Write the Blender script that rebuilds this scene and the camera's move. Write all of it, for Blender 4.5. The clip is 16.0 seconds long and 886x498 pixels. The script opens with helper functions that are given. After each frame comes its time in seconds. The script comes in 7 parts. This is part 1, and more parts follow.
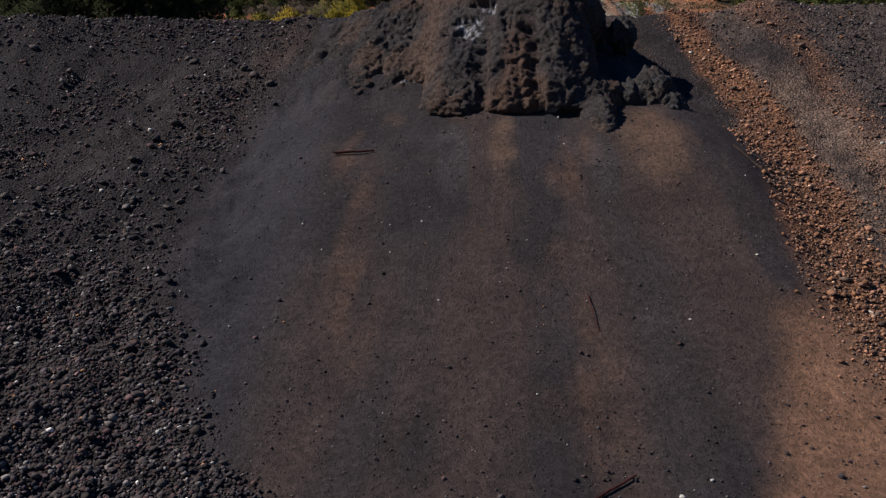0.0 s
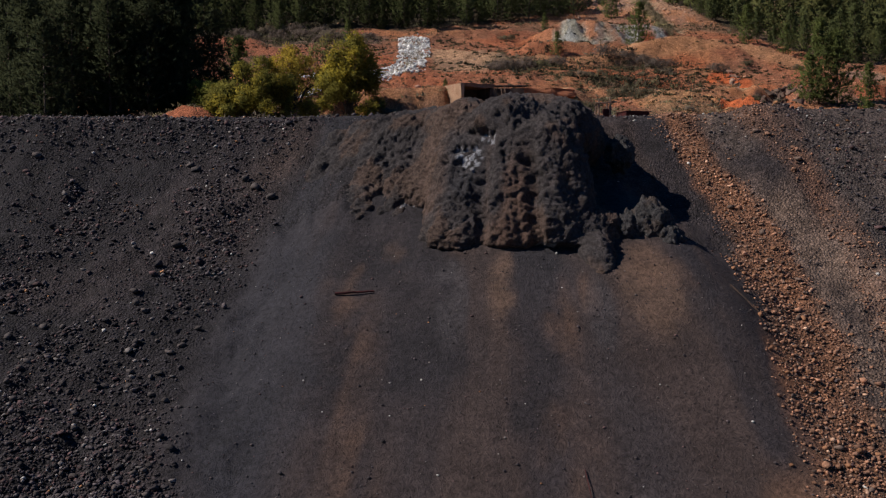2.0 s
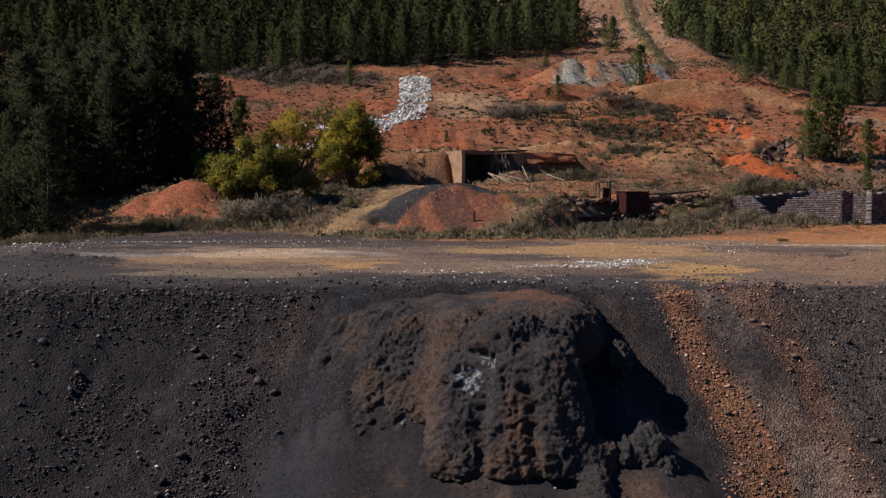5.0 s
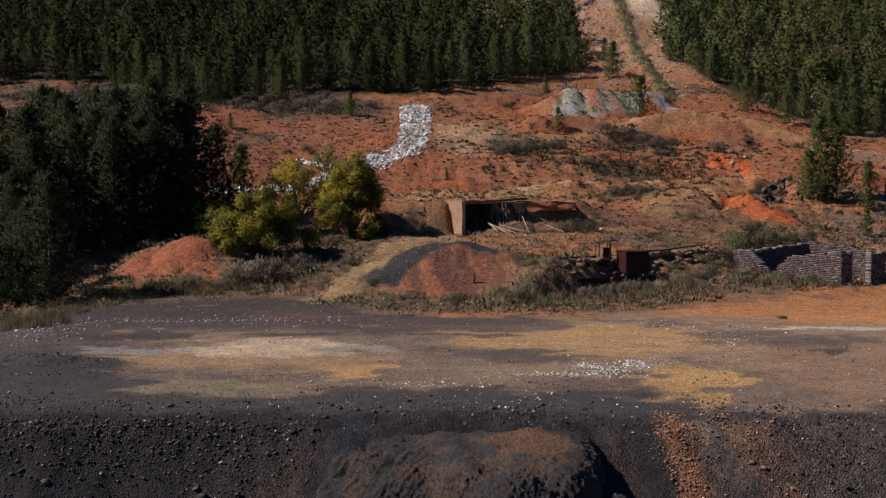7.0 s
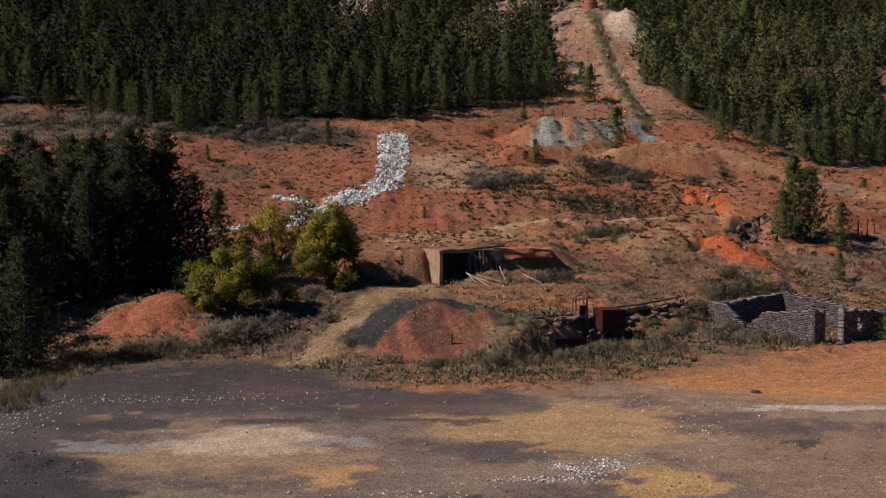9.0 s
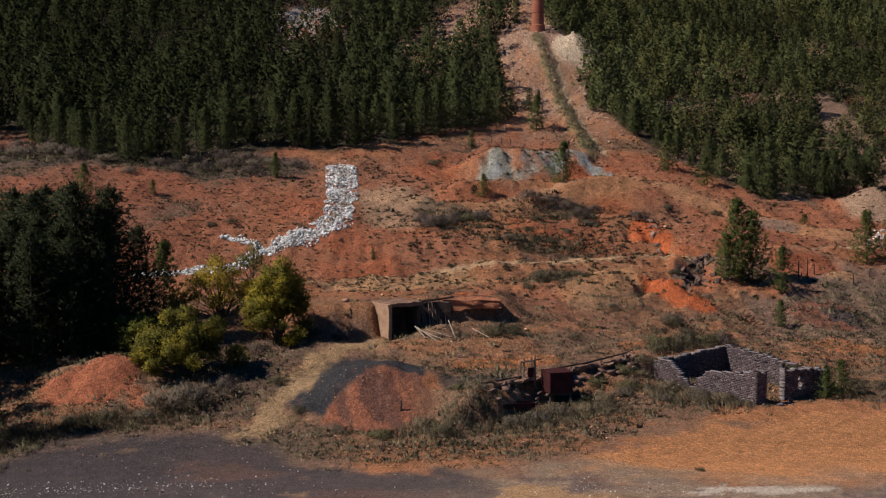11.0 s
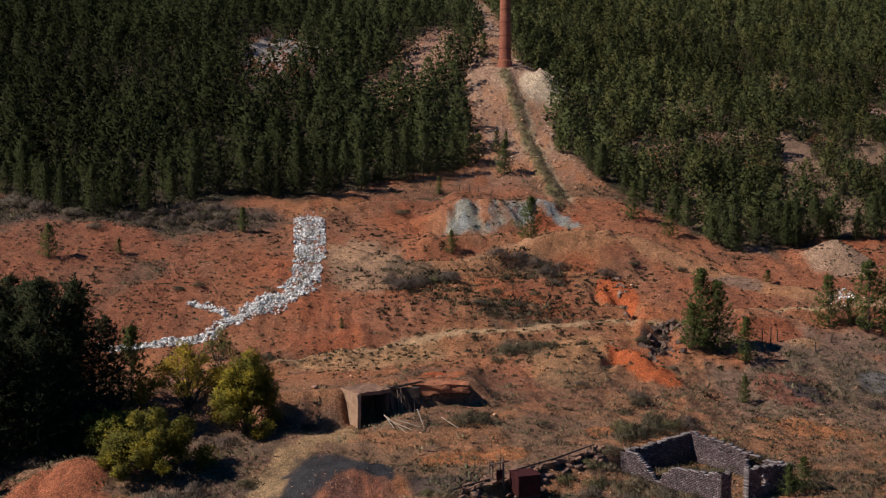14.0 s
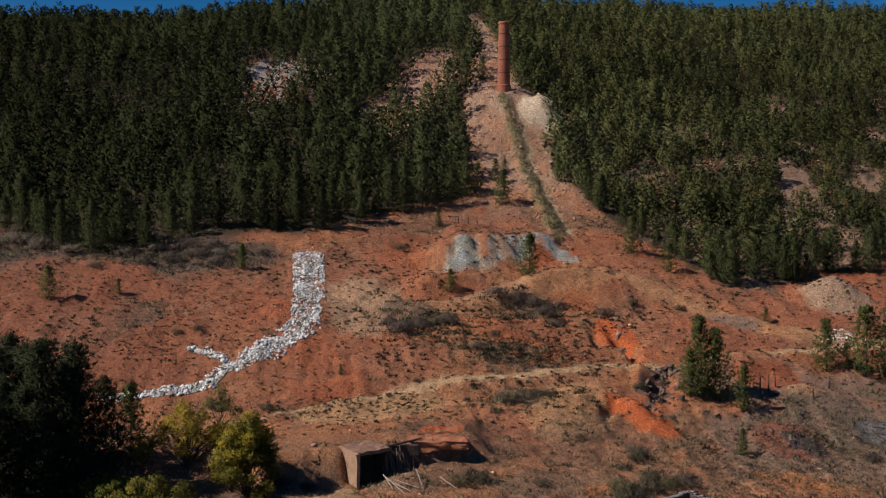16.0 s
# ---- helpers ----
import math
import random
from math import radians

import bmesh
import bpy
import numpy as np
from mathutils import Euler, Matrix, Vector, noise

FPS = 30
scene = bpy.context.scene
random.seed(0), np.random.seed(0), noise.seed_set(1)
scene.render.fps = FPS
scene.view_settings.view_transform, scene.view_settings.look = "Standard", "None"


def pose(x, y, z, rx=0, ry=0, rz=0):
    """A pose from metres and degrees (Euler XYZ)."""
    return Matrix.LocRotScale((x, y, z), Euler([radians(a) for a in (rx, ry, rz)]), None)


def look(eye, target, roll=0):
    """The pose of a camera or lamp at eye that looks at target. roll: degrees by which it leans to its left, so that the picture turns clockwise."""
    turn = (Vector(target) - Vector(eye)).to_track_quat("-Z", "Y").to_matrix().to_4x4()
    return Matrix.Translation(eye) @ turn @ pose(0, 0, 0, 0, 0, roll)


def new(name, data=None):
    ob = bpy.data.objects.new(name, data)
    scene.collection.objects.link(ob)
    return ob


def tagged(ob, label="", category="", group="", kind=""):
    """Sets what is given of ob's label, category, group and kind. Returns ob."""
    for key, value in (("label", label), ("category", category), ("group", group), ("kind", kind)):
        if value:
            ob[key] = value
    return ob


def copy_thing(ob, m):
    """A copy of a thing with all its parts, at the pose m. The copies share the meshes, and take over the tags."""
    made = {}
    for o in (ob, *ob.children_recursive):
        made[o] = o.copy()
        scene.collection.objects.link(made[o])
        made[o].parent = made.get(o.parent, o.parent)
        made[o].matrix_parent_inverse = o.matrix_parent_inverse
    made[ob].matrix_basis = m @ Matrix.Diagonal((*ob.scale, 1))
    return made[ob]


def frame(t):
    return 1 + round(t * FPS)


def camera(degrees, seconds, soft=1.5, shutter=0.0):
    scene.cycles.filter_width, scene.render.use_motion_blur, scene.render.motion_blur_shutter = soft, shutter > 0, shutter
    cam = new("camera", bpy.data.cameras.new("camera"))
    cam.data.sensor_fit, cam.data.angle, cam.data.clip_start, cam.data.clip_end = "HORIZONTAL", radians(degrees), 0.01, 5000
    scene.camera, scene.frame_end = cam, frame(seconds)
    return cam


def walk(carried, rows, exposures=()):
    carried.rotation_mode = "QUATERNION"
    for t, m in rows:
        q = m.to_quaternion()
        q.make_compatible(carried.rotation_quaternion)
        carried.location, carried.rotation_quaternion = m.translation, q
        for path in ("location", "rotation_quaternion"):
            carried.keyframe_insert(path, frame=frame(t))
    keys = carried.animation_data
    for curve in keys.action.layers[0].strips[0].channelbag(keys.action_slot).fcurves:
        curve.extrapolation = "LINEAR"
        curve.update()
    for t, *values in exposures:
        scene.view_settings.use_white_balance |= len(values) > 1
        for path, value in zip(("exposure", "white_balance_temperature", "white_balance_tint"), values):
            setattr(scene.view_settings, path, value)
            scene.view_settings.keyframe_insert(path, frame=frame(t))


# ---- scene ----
# ---- camera ----
cam = camera(47.7, 16.0, soft=1.2)
METRES, EYE, TILT, LEAN, TURN = 45.0, 8.0, -3.0, 0.0, 0.0
ROWS = [
    (0.0, 0.0, 0.0, 0.0, -0.0, 0.0, 0.0),
    (0.5, -0.0003, -0.0013, 0.0201, -0.0, 0.0, -0.0),
    (1.0, -0.0001, -0.0029, 0.0414, 0.01, 0.03, -0.02),
    (1.5, 0.0003, -0.0046, 0.0664, 0.02, 0.05, -0.04),
    (2.0, 0.0006, -0.0061, 0.0901, 0.02, 0.05, -0.05),
    (2.5, 0.0009, -0.0082, 0.1162, 0.02, 0.05, -0.05),
    (3.0, 0.0007, -0.01, 0.1414, 0.03, 0.06, -0.07),
    (3.5, 0.0005, -0.0119, 0.1693, 0.04, 0.07, -0.08),
    (4.0, 0.0005, -0.014, 0.195, 0.06, 0.06, -0.09),
    (4.5, 0.0005, -0.0158, 0.2237, 0.07, 0.05, -0.11),
    (5.0, 0.0005, -0.0168, 0.2508, 0.07, 0.05, -0.12),
    (7.5, -0.0008, -0.0226, 0.4067, 0.06, -0.02, -0.12),
    (8.0, -0.0008, -0.0245, 0.4376, -0.02, -0.04, -0.11),
    (8.5, -0.0004, -0.0255, 0.4644, -0.34, -0.05, -0.09),
    (9.0, 0.0002, -0.0272, 0.4966, -1.19, -0.07, -0.05),
    (9.5, 0.0006, -0.0289, 0.5275, -2.02, -0.08, -0.03),
    (10.0, -0.0, -0.0308, 0.5614, -2.87, -0.07, -0.0),
    (12.5, -0.0008, -0.0389, 0.7368, -5.35, -0.18, 0.16),
    (13.0, -0.0015, -0.041, 0.7756, -5.74, -0.18, 0.17),
    (13.5, -0.002, -0.042, 0.8109, -5.91, -0.18, 0.18),
    (14.0, -0.0027, -0.0443, 0.8499, -5.96, -0.2, 0.2),
    (14.5, -0.0028, -0.046, 0.8854, -5.97, -0.21, 0.2),
    (15.0, -0.0025, -0.0479, 0.9244, -5.98, -0.23, 0.19),
    (15.5, -0.0034, -0.0497, 0.9599, -6.01, -0.22, 0.19),
    (16.0, -0.0031, -0.0521, 0.9985, -6.03, -0.23, 0.2),
]
walk(cam, [(t, pose(0, 0, EYE, TILT, LEAN, TURN) @ pose(METRES * x, METRES * y, METRES * z, 90 + pitch, roll, yaw)) for t, x, y, z, yaw, pitch, roll in ROWS])

# ---- light ----
SUN_HEIGHT, SUN_TURN = 44.0, -98.0
scene.view_settings.exposure = 0.0
world = bpy.data.worlds.new("sky")
scene.world = world
world.use_nodes = True
sky = world.node_tree.nodes.new("ShaderNodeTexSky")
sky.sky_type, sky.sun_disc = "NISHITA", False
sky.sun_elevation, sky.sun_rotation = radians(SUN_HEIGHT), radians(SUN_TURN)
sky.altitude, sky.air_density, sky.dust_density, sky.ozone_density = 1500, 1.0, 0.0, 4.0
back = world.node_tree.nodes["Background"]
deep = world.node_tree.nodes.new("ShaderNodeHueSaturation")
deep.inputs["Saturation"].default_value = 1.45
deep.inputs["Hue"].default_value = 0.507
world.node_tree.links.new(sky.outputs[0], deep.inputs["Color"])
world.node_tree.links.new(deep.outputs[0], back.inputs[0])
back.inputs[1].default_value = 0.052
sun = new("sun", bpy.data.lights.new("sun", "SUN"))
sun.data.energy, sun.data.angle, sun.data.color = 4.95, radians(0.6), (1.0, 0.912, 0.815)
SUN_WAY = Vector((math.sin(radians(SUN_TURN)) * math.cos(radians(SUN_HEIGHT)), math.cos(radians(SUN_TURN)) * math.cos(radians(SUN_HEIGHT)), math.sin(radians(SUN_HEIGHT))))
sun.matrix_world = look(SUN_WAY * 300, (0, 0, 0))


# ---- materials ----
def material(name, rough=0.9, metal=0.0):
    m = bpy.data.materials.new(name)
    m.use_nodes = True
    b = m.node_tree.nodes["Principled BSDF"]
    b.inputs["Roughness"].default_value, b.inputs["Metallic"].default_value = rough, metal
    b.inputs["Specular IOR Level"].default_value = 0.25
    return m, m.node_tree.nodes, m.node_tree.links, b


def node(nodes, kind, **values):
    n = nodes.new(kind)
    for key, value in values.items():
        n.inputs[key].default_value = value
    return n


def noise_node(nodes, links, vector, scale, detail=6.0, rough=0.6):
    n = node(nodes, "ShaderNodeTexNoise", Scale=scale, Detail=detail, Roughness=rough)
    links.new(vector, n.inputs["Vector"])
    return n


def ramp(nodes, links, value, stops):
    r = nodes.new("ShaderNodeValToRGB")
    e = r.color_ramp.elements
    while len(e) < len(stops):
        e.new(0.5)
    for k, (place, colour) in enumerate(stops):
        e[k].position, e[k].color = place, (*colour, 1) if len(colour) == 3 else colour
    links.new(value, r.inputs[0])
    return r


def blend(nodes, links, kind, factor, a, b):
    m = nodes.new("ShaderNodeMix")
    m.data_type, m.blend_type = "RGBA", kind
    for value, socket in ((factor, m.inputs[0]), (a, m.inputs[6]), (b, m.inputs[7])):
        if isinstance(value, (int, float)):
            socket.default_value = value
        elif isinstance(value, tuple):
            socket.default_value = (*value, 1)
        else:
            links.new(value, socket)
    return m.outputs[2]


def add_bump(nodes, links, b, heights, strength=0.5, distance=0.05):
    n = node(nodes, "ShaderNodeBump", Strength=strength, Distance=distance)
    links.new(heights, n.inputs["Height"])
    links.new(n.outputs[0], b.inputs["Normal"])


def surface(name, dark, light, size=1.0, rough=0.9, metal=0.0, bump_depth=0.03, spots=None, random_amount=0.0):
    """A mottled surface: two scales of variation between two colours, with relief and, if given, stains of a third colour."""
    m, nodes, links, b = material(name, rough, metal)
    where = nodes.new("ShaderNodeTexCoord").outputs["Object"]
    big = noise_node(nodes, links, where, 0.8 / size, 5, 0.6)
    fine = noise_node(nodes, links, where, 9.0 / size, 8, 0.7)
    r = ramp(nodes, links, big.outputs[0], [(0.3, dark), (0.7, light)])
    g = ramp(nodes, links, fine.outputs[0], [(0.25, (0.45, 0.45, 0.45)), (0.75, (1.45, 1.45, 1.45))])
    out = blend(nodes, links, "MULTIPLY", 1.0, r.outputs[0], g.outputs[0])
    if spots:
        third = noise_node(nodes, links, where, 2.3 / size, 7, 0.75)
        mask = ramp(nodes, links, third.outputs[0], [(0.56, (0, 0, 0)), (0.66, (1, 1, 1))])
        out = blend(nodes, links, "MIX", mask.outputs[0], out, spots)
    if random_amount:
        info = nodes.new("ShaderNodeObjectInfo")
        rr = ramp(nodes, links, info.outputs["Random"], [(0, (1 - random_amount,) * 3), (1, (1 + random_amount,) * 3)])
        out = blend(nodes, links, "MULTIPLY", 1.0, out, rr.outputs[0])
    links.new(out, b.inputs["Base Color"])
    add_bump(nodes, links, b, fine.outputs[0], 0.8, bump_depth)
    return m


def tinted(name, rough=0.95, grain=6.0, spread=0.35, bump_depth=0.06, island=0.0, see_through=0.0, speck=0.0):
    """Takes its colour from the mesh's own tint layer and breaks it up with grain at several scales."""
    m, nodes, links, b = material(name, rough)
    tint = nodes.new("ShaderNodeVertexColor")
    tint.layer_name = "tint"
    where = nodes.new("ShaderNodeTexCoord").outputs["Object"]
    fine = noise_node(nodes, links, where, grain, 8, 0.75)
    mid = noise_node(nodes, links, where, grain / 9, 6, 0.65)
    g = ramp(nodes, links, fine.outputs[0], [(0.32, (1 - spread * 1.5,) * 3), (0.68, (1 + spread * 1.5,) * 3)])
    h = ramp(nodes, links, mid.outputs[0], [(0.33, (1 - spread * 0.5,) * 3), (0.67, (1 + spread * 0.5,) * 3)])
    out = blend(nodes, links, "MULTIPLY", 1.0, tint.outputs[0], g.outputs[0])
    out = blend(nodes, links, "MULTIPLY", 1.0, out, h.outputs[0])
    relief = fine.outputs[0]
    if speck:
        clods = node(nodes, "ShaderNodeTexVoronoi", Scale=grain * 0.42, Randomness=1.0)
        links.new(where, clods.inputs["Vector"])
        patch = noise_node(nodes, links, where, grain * 0.35, 7, 0.85)
        k = ramp(nodes, links, clods.outputs["Color"], [(0.1, (0.86, 0.86, 0.86)), (0.9, (1.14, 1.14, 1.14))])
        p = ramp(nodes, links, patch.outputs[0], [(0.36, (0.72, 0.69, 0.67)), (0.5, (1.0, 1.0, 1.0)), (0.64, (1.25, 1.25, 1.25))])
        out = blend(nodes, links, "MULTIPLY", tint.outputs["Alpha"], out, k.outputs[0])
        out = blend(nodes, links, "MULTIPLY", tint.outputs["Alpha"], out, p.outputs[0])
        # grit: small cells, each of its own tone, with dark gaps
        cells = node(nodes, "ShaderNodeTexVoronoi", Scale=grain * 2.2)
        links.new(where, cells.inputs["Vector"])
        tone = ramp(nodes, links, cells.outputs["Color"], [(0.15, (1 - speck,) * 3), (0.85, (1 + speck,) * 3)])
        gap = ramp(nodes, links, cells.outputs["Distance"], [(0.25, (1.08, 1.08, 1.08)), (0.62, (0.62, 0.62, 0.62))])
        out = blend(nodes, links, "MULTIPLY", tint.outputs["Alpha"], out, tone.outputs[0])
        out = blend(nodes, links, "MULTIPLY", tint.outputs["Alpha"], out, gap.outputs[0])
        add = node(nodes, "ShaderNodeMath")
        add.operation = "MULTIPLY_ADD"
        links.new(cells.outputs["Distance"], add.inputs[0])
        less = node(nodes, "ShaderNodeMath")
        less.operation = "MULTIPLY"
        less.inputs[1].default_value = -1.0
        links.new(tint.outputs["Alpha"], less.inputs[0])
        links.new(less.outputs[0], add.inputs[1])
        links.new(fine.outputs[0], add.inputs[2])
        relief = add.outputs[0]
    if island:
        geo = nodes.new("ShaderNodeNewGeometry")
        i = ramp(nodes, links, geo.outputs["Random Per Island"], [(0, (1 - island,) * 3), (1, (1 + island,) * 3)])
        out = blend(nodes, links, "MULTIPLY", 1.0, out, i.outputs[0])
    links.new(out, b.inputs["Base Color"])
    if bump_depth:
        add_bump(nodes, links, b, relief, 0.9, bump_depth)
    if see_through:
        leaf = nodes.new("ShaderNodeBsdfTranslucent")
        links.new(out, leaf.inputs[0])
        mix = nodes.new("ShaderNodeMixShader")
        mix.inputs[0].default_value = see_through
        links.new(b.outputs[0], mix.inputs[1])
        links.new(leaf.outputs[0], mix.inputs[2])
        links.new(mix.outputs[0], nodes["Material Output"].inputs[0])
    return m


EARTH = tinted("earth", 0.95, 6.0, 0.34, 0.10, speck=0.5)
ROCK = tinted("slag_rock", 0.9, 9.0, 0.50, 0.20)
STONES = tinted("loose_stone", 0.8, 11.0, 0.35, 0.03, 0.35)
LEAVES = tinted("foliage", 0.95, 1.5, 0.12, 0.0, 0.07, 0.5)
LEAVES.node_tree.nodes["Principled BSDF"].inputs["Specular IOR Level"].default_value = 0.08
BARK = surface("bark", (0.06, 0.045, 0.035), (0.14, 0.11, 0.09), 0.5, 0.95)
BRICK_RED = surface("chimney_brick", (0.30, 0.10, 0.06), (0.40, 0.15, 0.09), 3.0, 0.9, 0, 0.02, (0.22, 0.10, 0.07))
RUST = surface("rusted_iron", (0.036, 0.010, 0.011), (0.080, 0.020, 0.020), 0.7, 0.8, 0.3, 0.01, (0.026, 0.012, 0.011))
CONCRETE = surface("stained_concrete", (0.34, 0.20, 0.13), (0.44, 0.29, 0.19), 1.2, 0.95, 0, 0.06, (0.26, 0.13, 0.085))
OLD_WOOD = surface("weathered_timber", (0.13, 0.085, 0.065), (0.24, 0.165, 0.125), 0.4, 0.9)
# dark timber; on the ore bin's walls this near-black stands in for shade
DARK_WOOD_AND_SHADE = surface("dark_timber_and_shade", (0.04, 0.03, 0.025), (0.09, 0.06, 0.05), 0.4, 0.9)
PALE_WOOD = surface("bleached_timber", (0.34, 0.26, 0.20), (0.50, 0.41, 0.33), 0.4, 0.9)


# ---- shape of the land ----
def hashed(ix, iy, seed):
    s = np.sin(ix * 127.1 + iy * 311.7 + seed * 74.7) * 43758.5453
    return s - np.floor(s)


def value_noise(x, y, seed=0):
    ix, iy = np.floor(x), np.floor(y)
    fx, fy = x - ix, y - iy
    fx, fy = fx * fx * (3 - 2 * fx), fy * fy * (3 - 2 * fy)
    a, b = hashed(ix, iy, seed), hashed(ix + 1, iy, seed)
    c, d = hashed(ix, iy + 1, seed), hashed(ix + 1, iy + 1, seed)
    return (a + (b - a) * fx) * (1 - fy) + (c + (d - c) * fx) * fy - 0.5


def fbm(x, y, size, octaves=4, seed=0, gain=0.5):
    out, amp = 0.0, 1.0
    for k in range(octaves):
        out = out + amp * value_noise(x / size + 13.7 * k, y / size - 7.1 * k, seed + k)
        size, amp = size / 2.03, amp * gain
    return out


def value_noise3(p, seed=0):
    i = np.floor(p)
    f = p - i
    f = f * f * (3 - 2 * f)
    out = 0.0
    for dx in (0, 1):
        for dy in (0, 1):
            for dz in (0, 1):
                h = np.sin((i[..., 0] + dx) * 127.1 + (i[..., 1] + dy) * 311.7 + (i[..., 2] + dz) * 74.7 + seed * 53.3) * 43758.5453
                w = (f[..., 0] if dx else 1 - f[..., 0]) * (f[..., 1] if dy else 1 - f[..., 1]) * (f[..., 2] if dz else 1 - f[..., 2])
                out = out + w * (h - np.floor(h))
    return out - 0.5


def fbm3(p, size, octaves=3, seed=0, gain=0.5):
    out, amp = 0.0, 1.0
    for k in range(octaves):
        out = out + amp * value_noise3(p / size + 11.3 * k, seed + k)
        size, amp = size / 2.03, amp * gain
    return out


def smooth(a, b, v):
    s = np.clip((v - a) / (b - a), 0, 1)
    return s * s * (3 - 2 * s)


def bump(x, y, cx, cy, rx, ry, turn=0.0, power=2.0):
    """1 at the middle of a round mound, 0 beyond it."""
    c, s = math.cos(radians(turn)), math.sin(radians(turn))
    u, v = ((x - cx) * c + (y - cy) * s) / rx, (-(x - cx) * s + (y - cy) * c) / ry
    d = np.sqrt(u * u + v * v)
    return 1 - smooth(0, 1, np.clip(d, 0, 1) ** (power / 2))


def line_distance(x, y, points):
    """Distance to a polyline on the plan."""
    best = np.full(np.shape(x), 1e9)
    for (ax, ay), (bx, by) in zip(points[:-1], points[1:]):
        dx, dy = bx - ax, by - ay
        t = np.clip(((x - ax) * dx + (y - ay) * dy) / (dx * dx + dy * dy), 0, 1)
        best = np.minimum(best, np.hypot(x - ax - t * dx, y - ay - t * dy))
    return best


HEAP_Y = [-40, 6, 11, 16, 19.4, 22.4, 30.5, 38.4, 40.8, 43]
HEAP_Z = [0, 0.0, 0.6, 2.2, 3.5, 4.9, 8.9, 13.3, 15.2, 15.5]
HILL_X = [-60, -20, 15, 50, 95]
HILL_Y = [43, 62, 84, 95, 105, 120, 135, 150, 165, 185, 205, 240, 272, 300, 350, 405, 445]
HILL_Z = np.array([
    [15.5, 16.2, 16.1, 17.0, 18.5, 22.0, 26.5, 31.0, 36.6, 42.5, 46.0, 61.0, 76.0, 89.0, 103, 111, 110],
    [15.5, 16.2, 16.1, 18.0, 19.6, 22.0, 25.0, 30.2, 34.2, 41.0, 46.5, 60.0, 77.0, 90.0, 108, 119, 118],
    [15.5, 16.2, 16.3, 17.4, 20.4, 22.4, 24.8, 30.2, 34.0, 39.5, 46.0, 59.5, 75.0, 90.0, 110, 127, 126],
    [15.5, 16.2, 16.3, 17.0, 18.8, 20.6, 24.6, 28.3, 32.6, 39.0, 45.5, 60.0, 78.0, 91.0, 112, 129, 128],
    [15.5, 16.2, 16.3, 17.0, 18.0, 20.0, 24.0, 28.6, 31.2, 36.0, 42.5, 58.0, 72.0, 84.0, 108, 123, 122]])


CHUTE = [(-5.5, 188), (-4.8, 172), (-5.3, 158), (-8.3, 151), (-12, 146.5), (-16, 143), (-18.5, 139.5), (-24.5, 138), (-31, 136)]
CHUTE_ARM = [(-21.8, 149.8), (-17, 146.3), (-15, 144)]
TRACK = [(-12, 124), (-1.4, 133), (10, 137.5), (22, 140), (36, 144), (43, 144.4), (50, 143.6), (59, 148), (73, 149), (95, 151)]
UPPER_TRACK = [(-2, 193.5), (9, 199.7), (19.6, 202.3), (28, 207)]
BENCH = [(-2, 175), (14, 166), (23, 168), (38, 175), (50, 180), (62, 169), (73, 161), (85, 155), (110, 150)]
FLUE = [(44.5, 269), (44.7, 253), (44.6, 241), (44.6, 223), (44.8, 206), (44, 196)]
DUMP_ROAD = [(-10, 84), (-8, 91), (-6.5, 98), (-3.5, 105), (0, 107)]


def hill(x, y):
    cols = [np.interp(y, HILL_Y, row) for row in HILL_Z]
    out = np.where(x <= HILL_X[0], cols[0], cols[-1])
    for k in range(4):
        s = smooth(HILL_X[k], HILL_X[k + 1], x)
        inside = (x > HILL_X[k]) & (x <= HILL_X[k + 1])
        out = np.where(inside, cols[k] * (1 - s) + cols[k + 1] * s, out)
    return out - smooth(450, 1600, y) * 110


def strip_relief(x, y):
    """Broken ground in the bare strip below the chimney."""
    return (1.1 * fbm(x, y, 5.0, 4, 78, 0.6)) * smooth(26, 32, x) * smooth(64, 58, x) * smooth(205, 215, y) * (1 - smooth(300, 330, y))


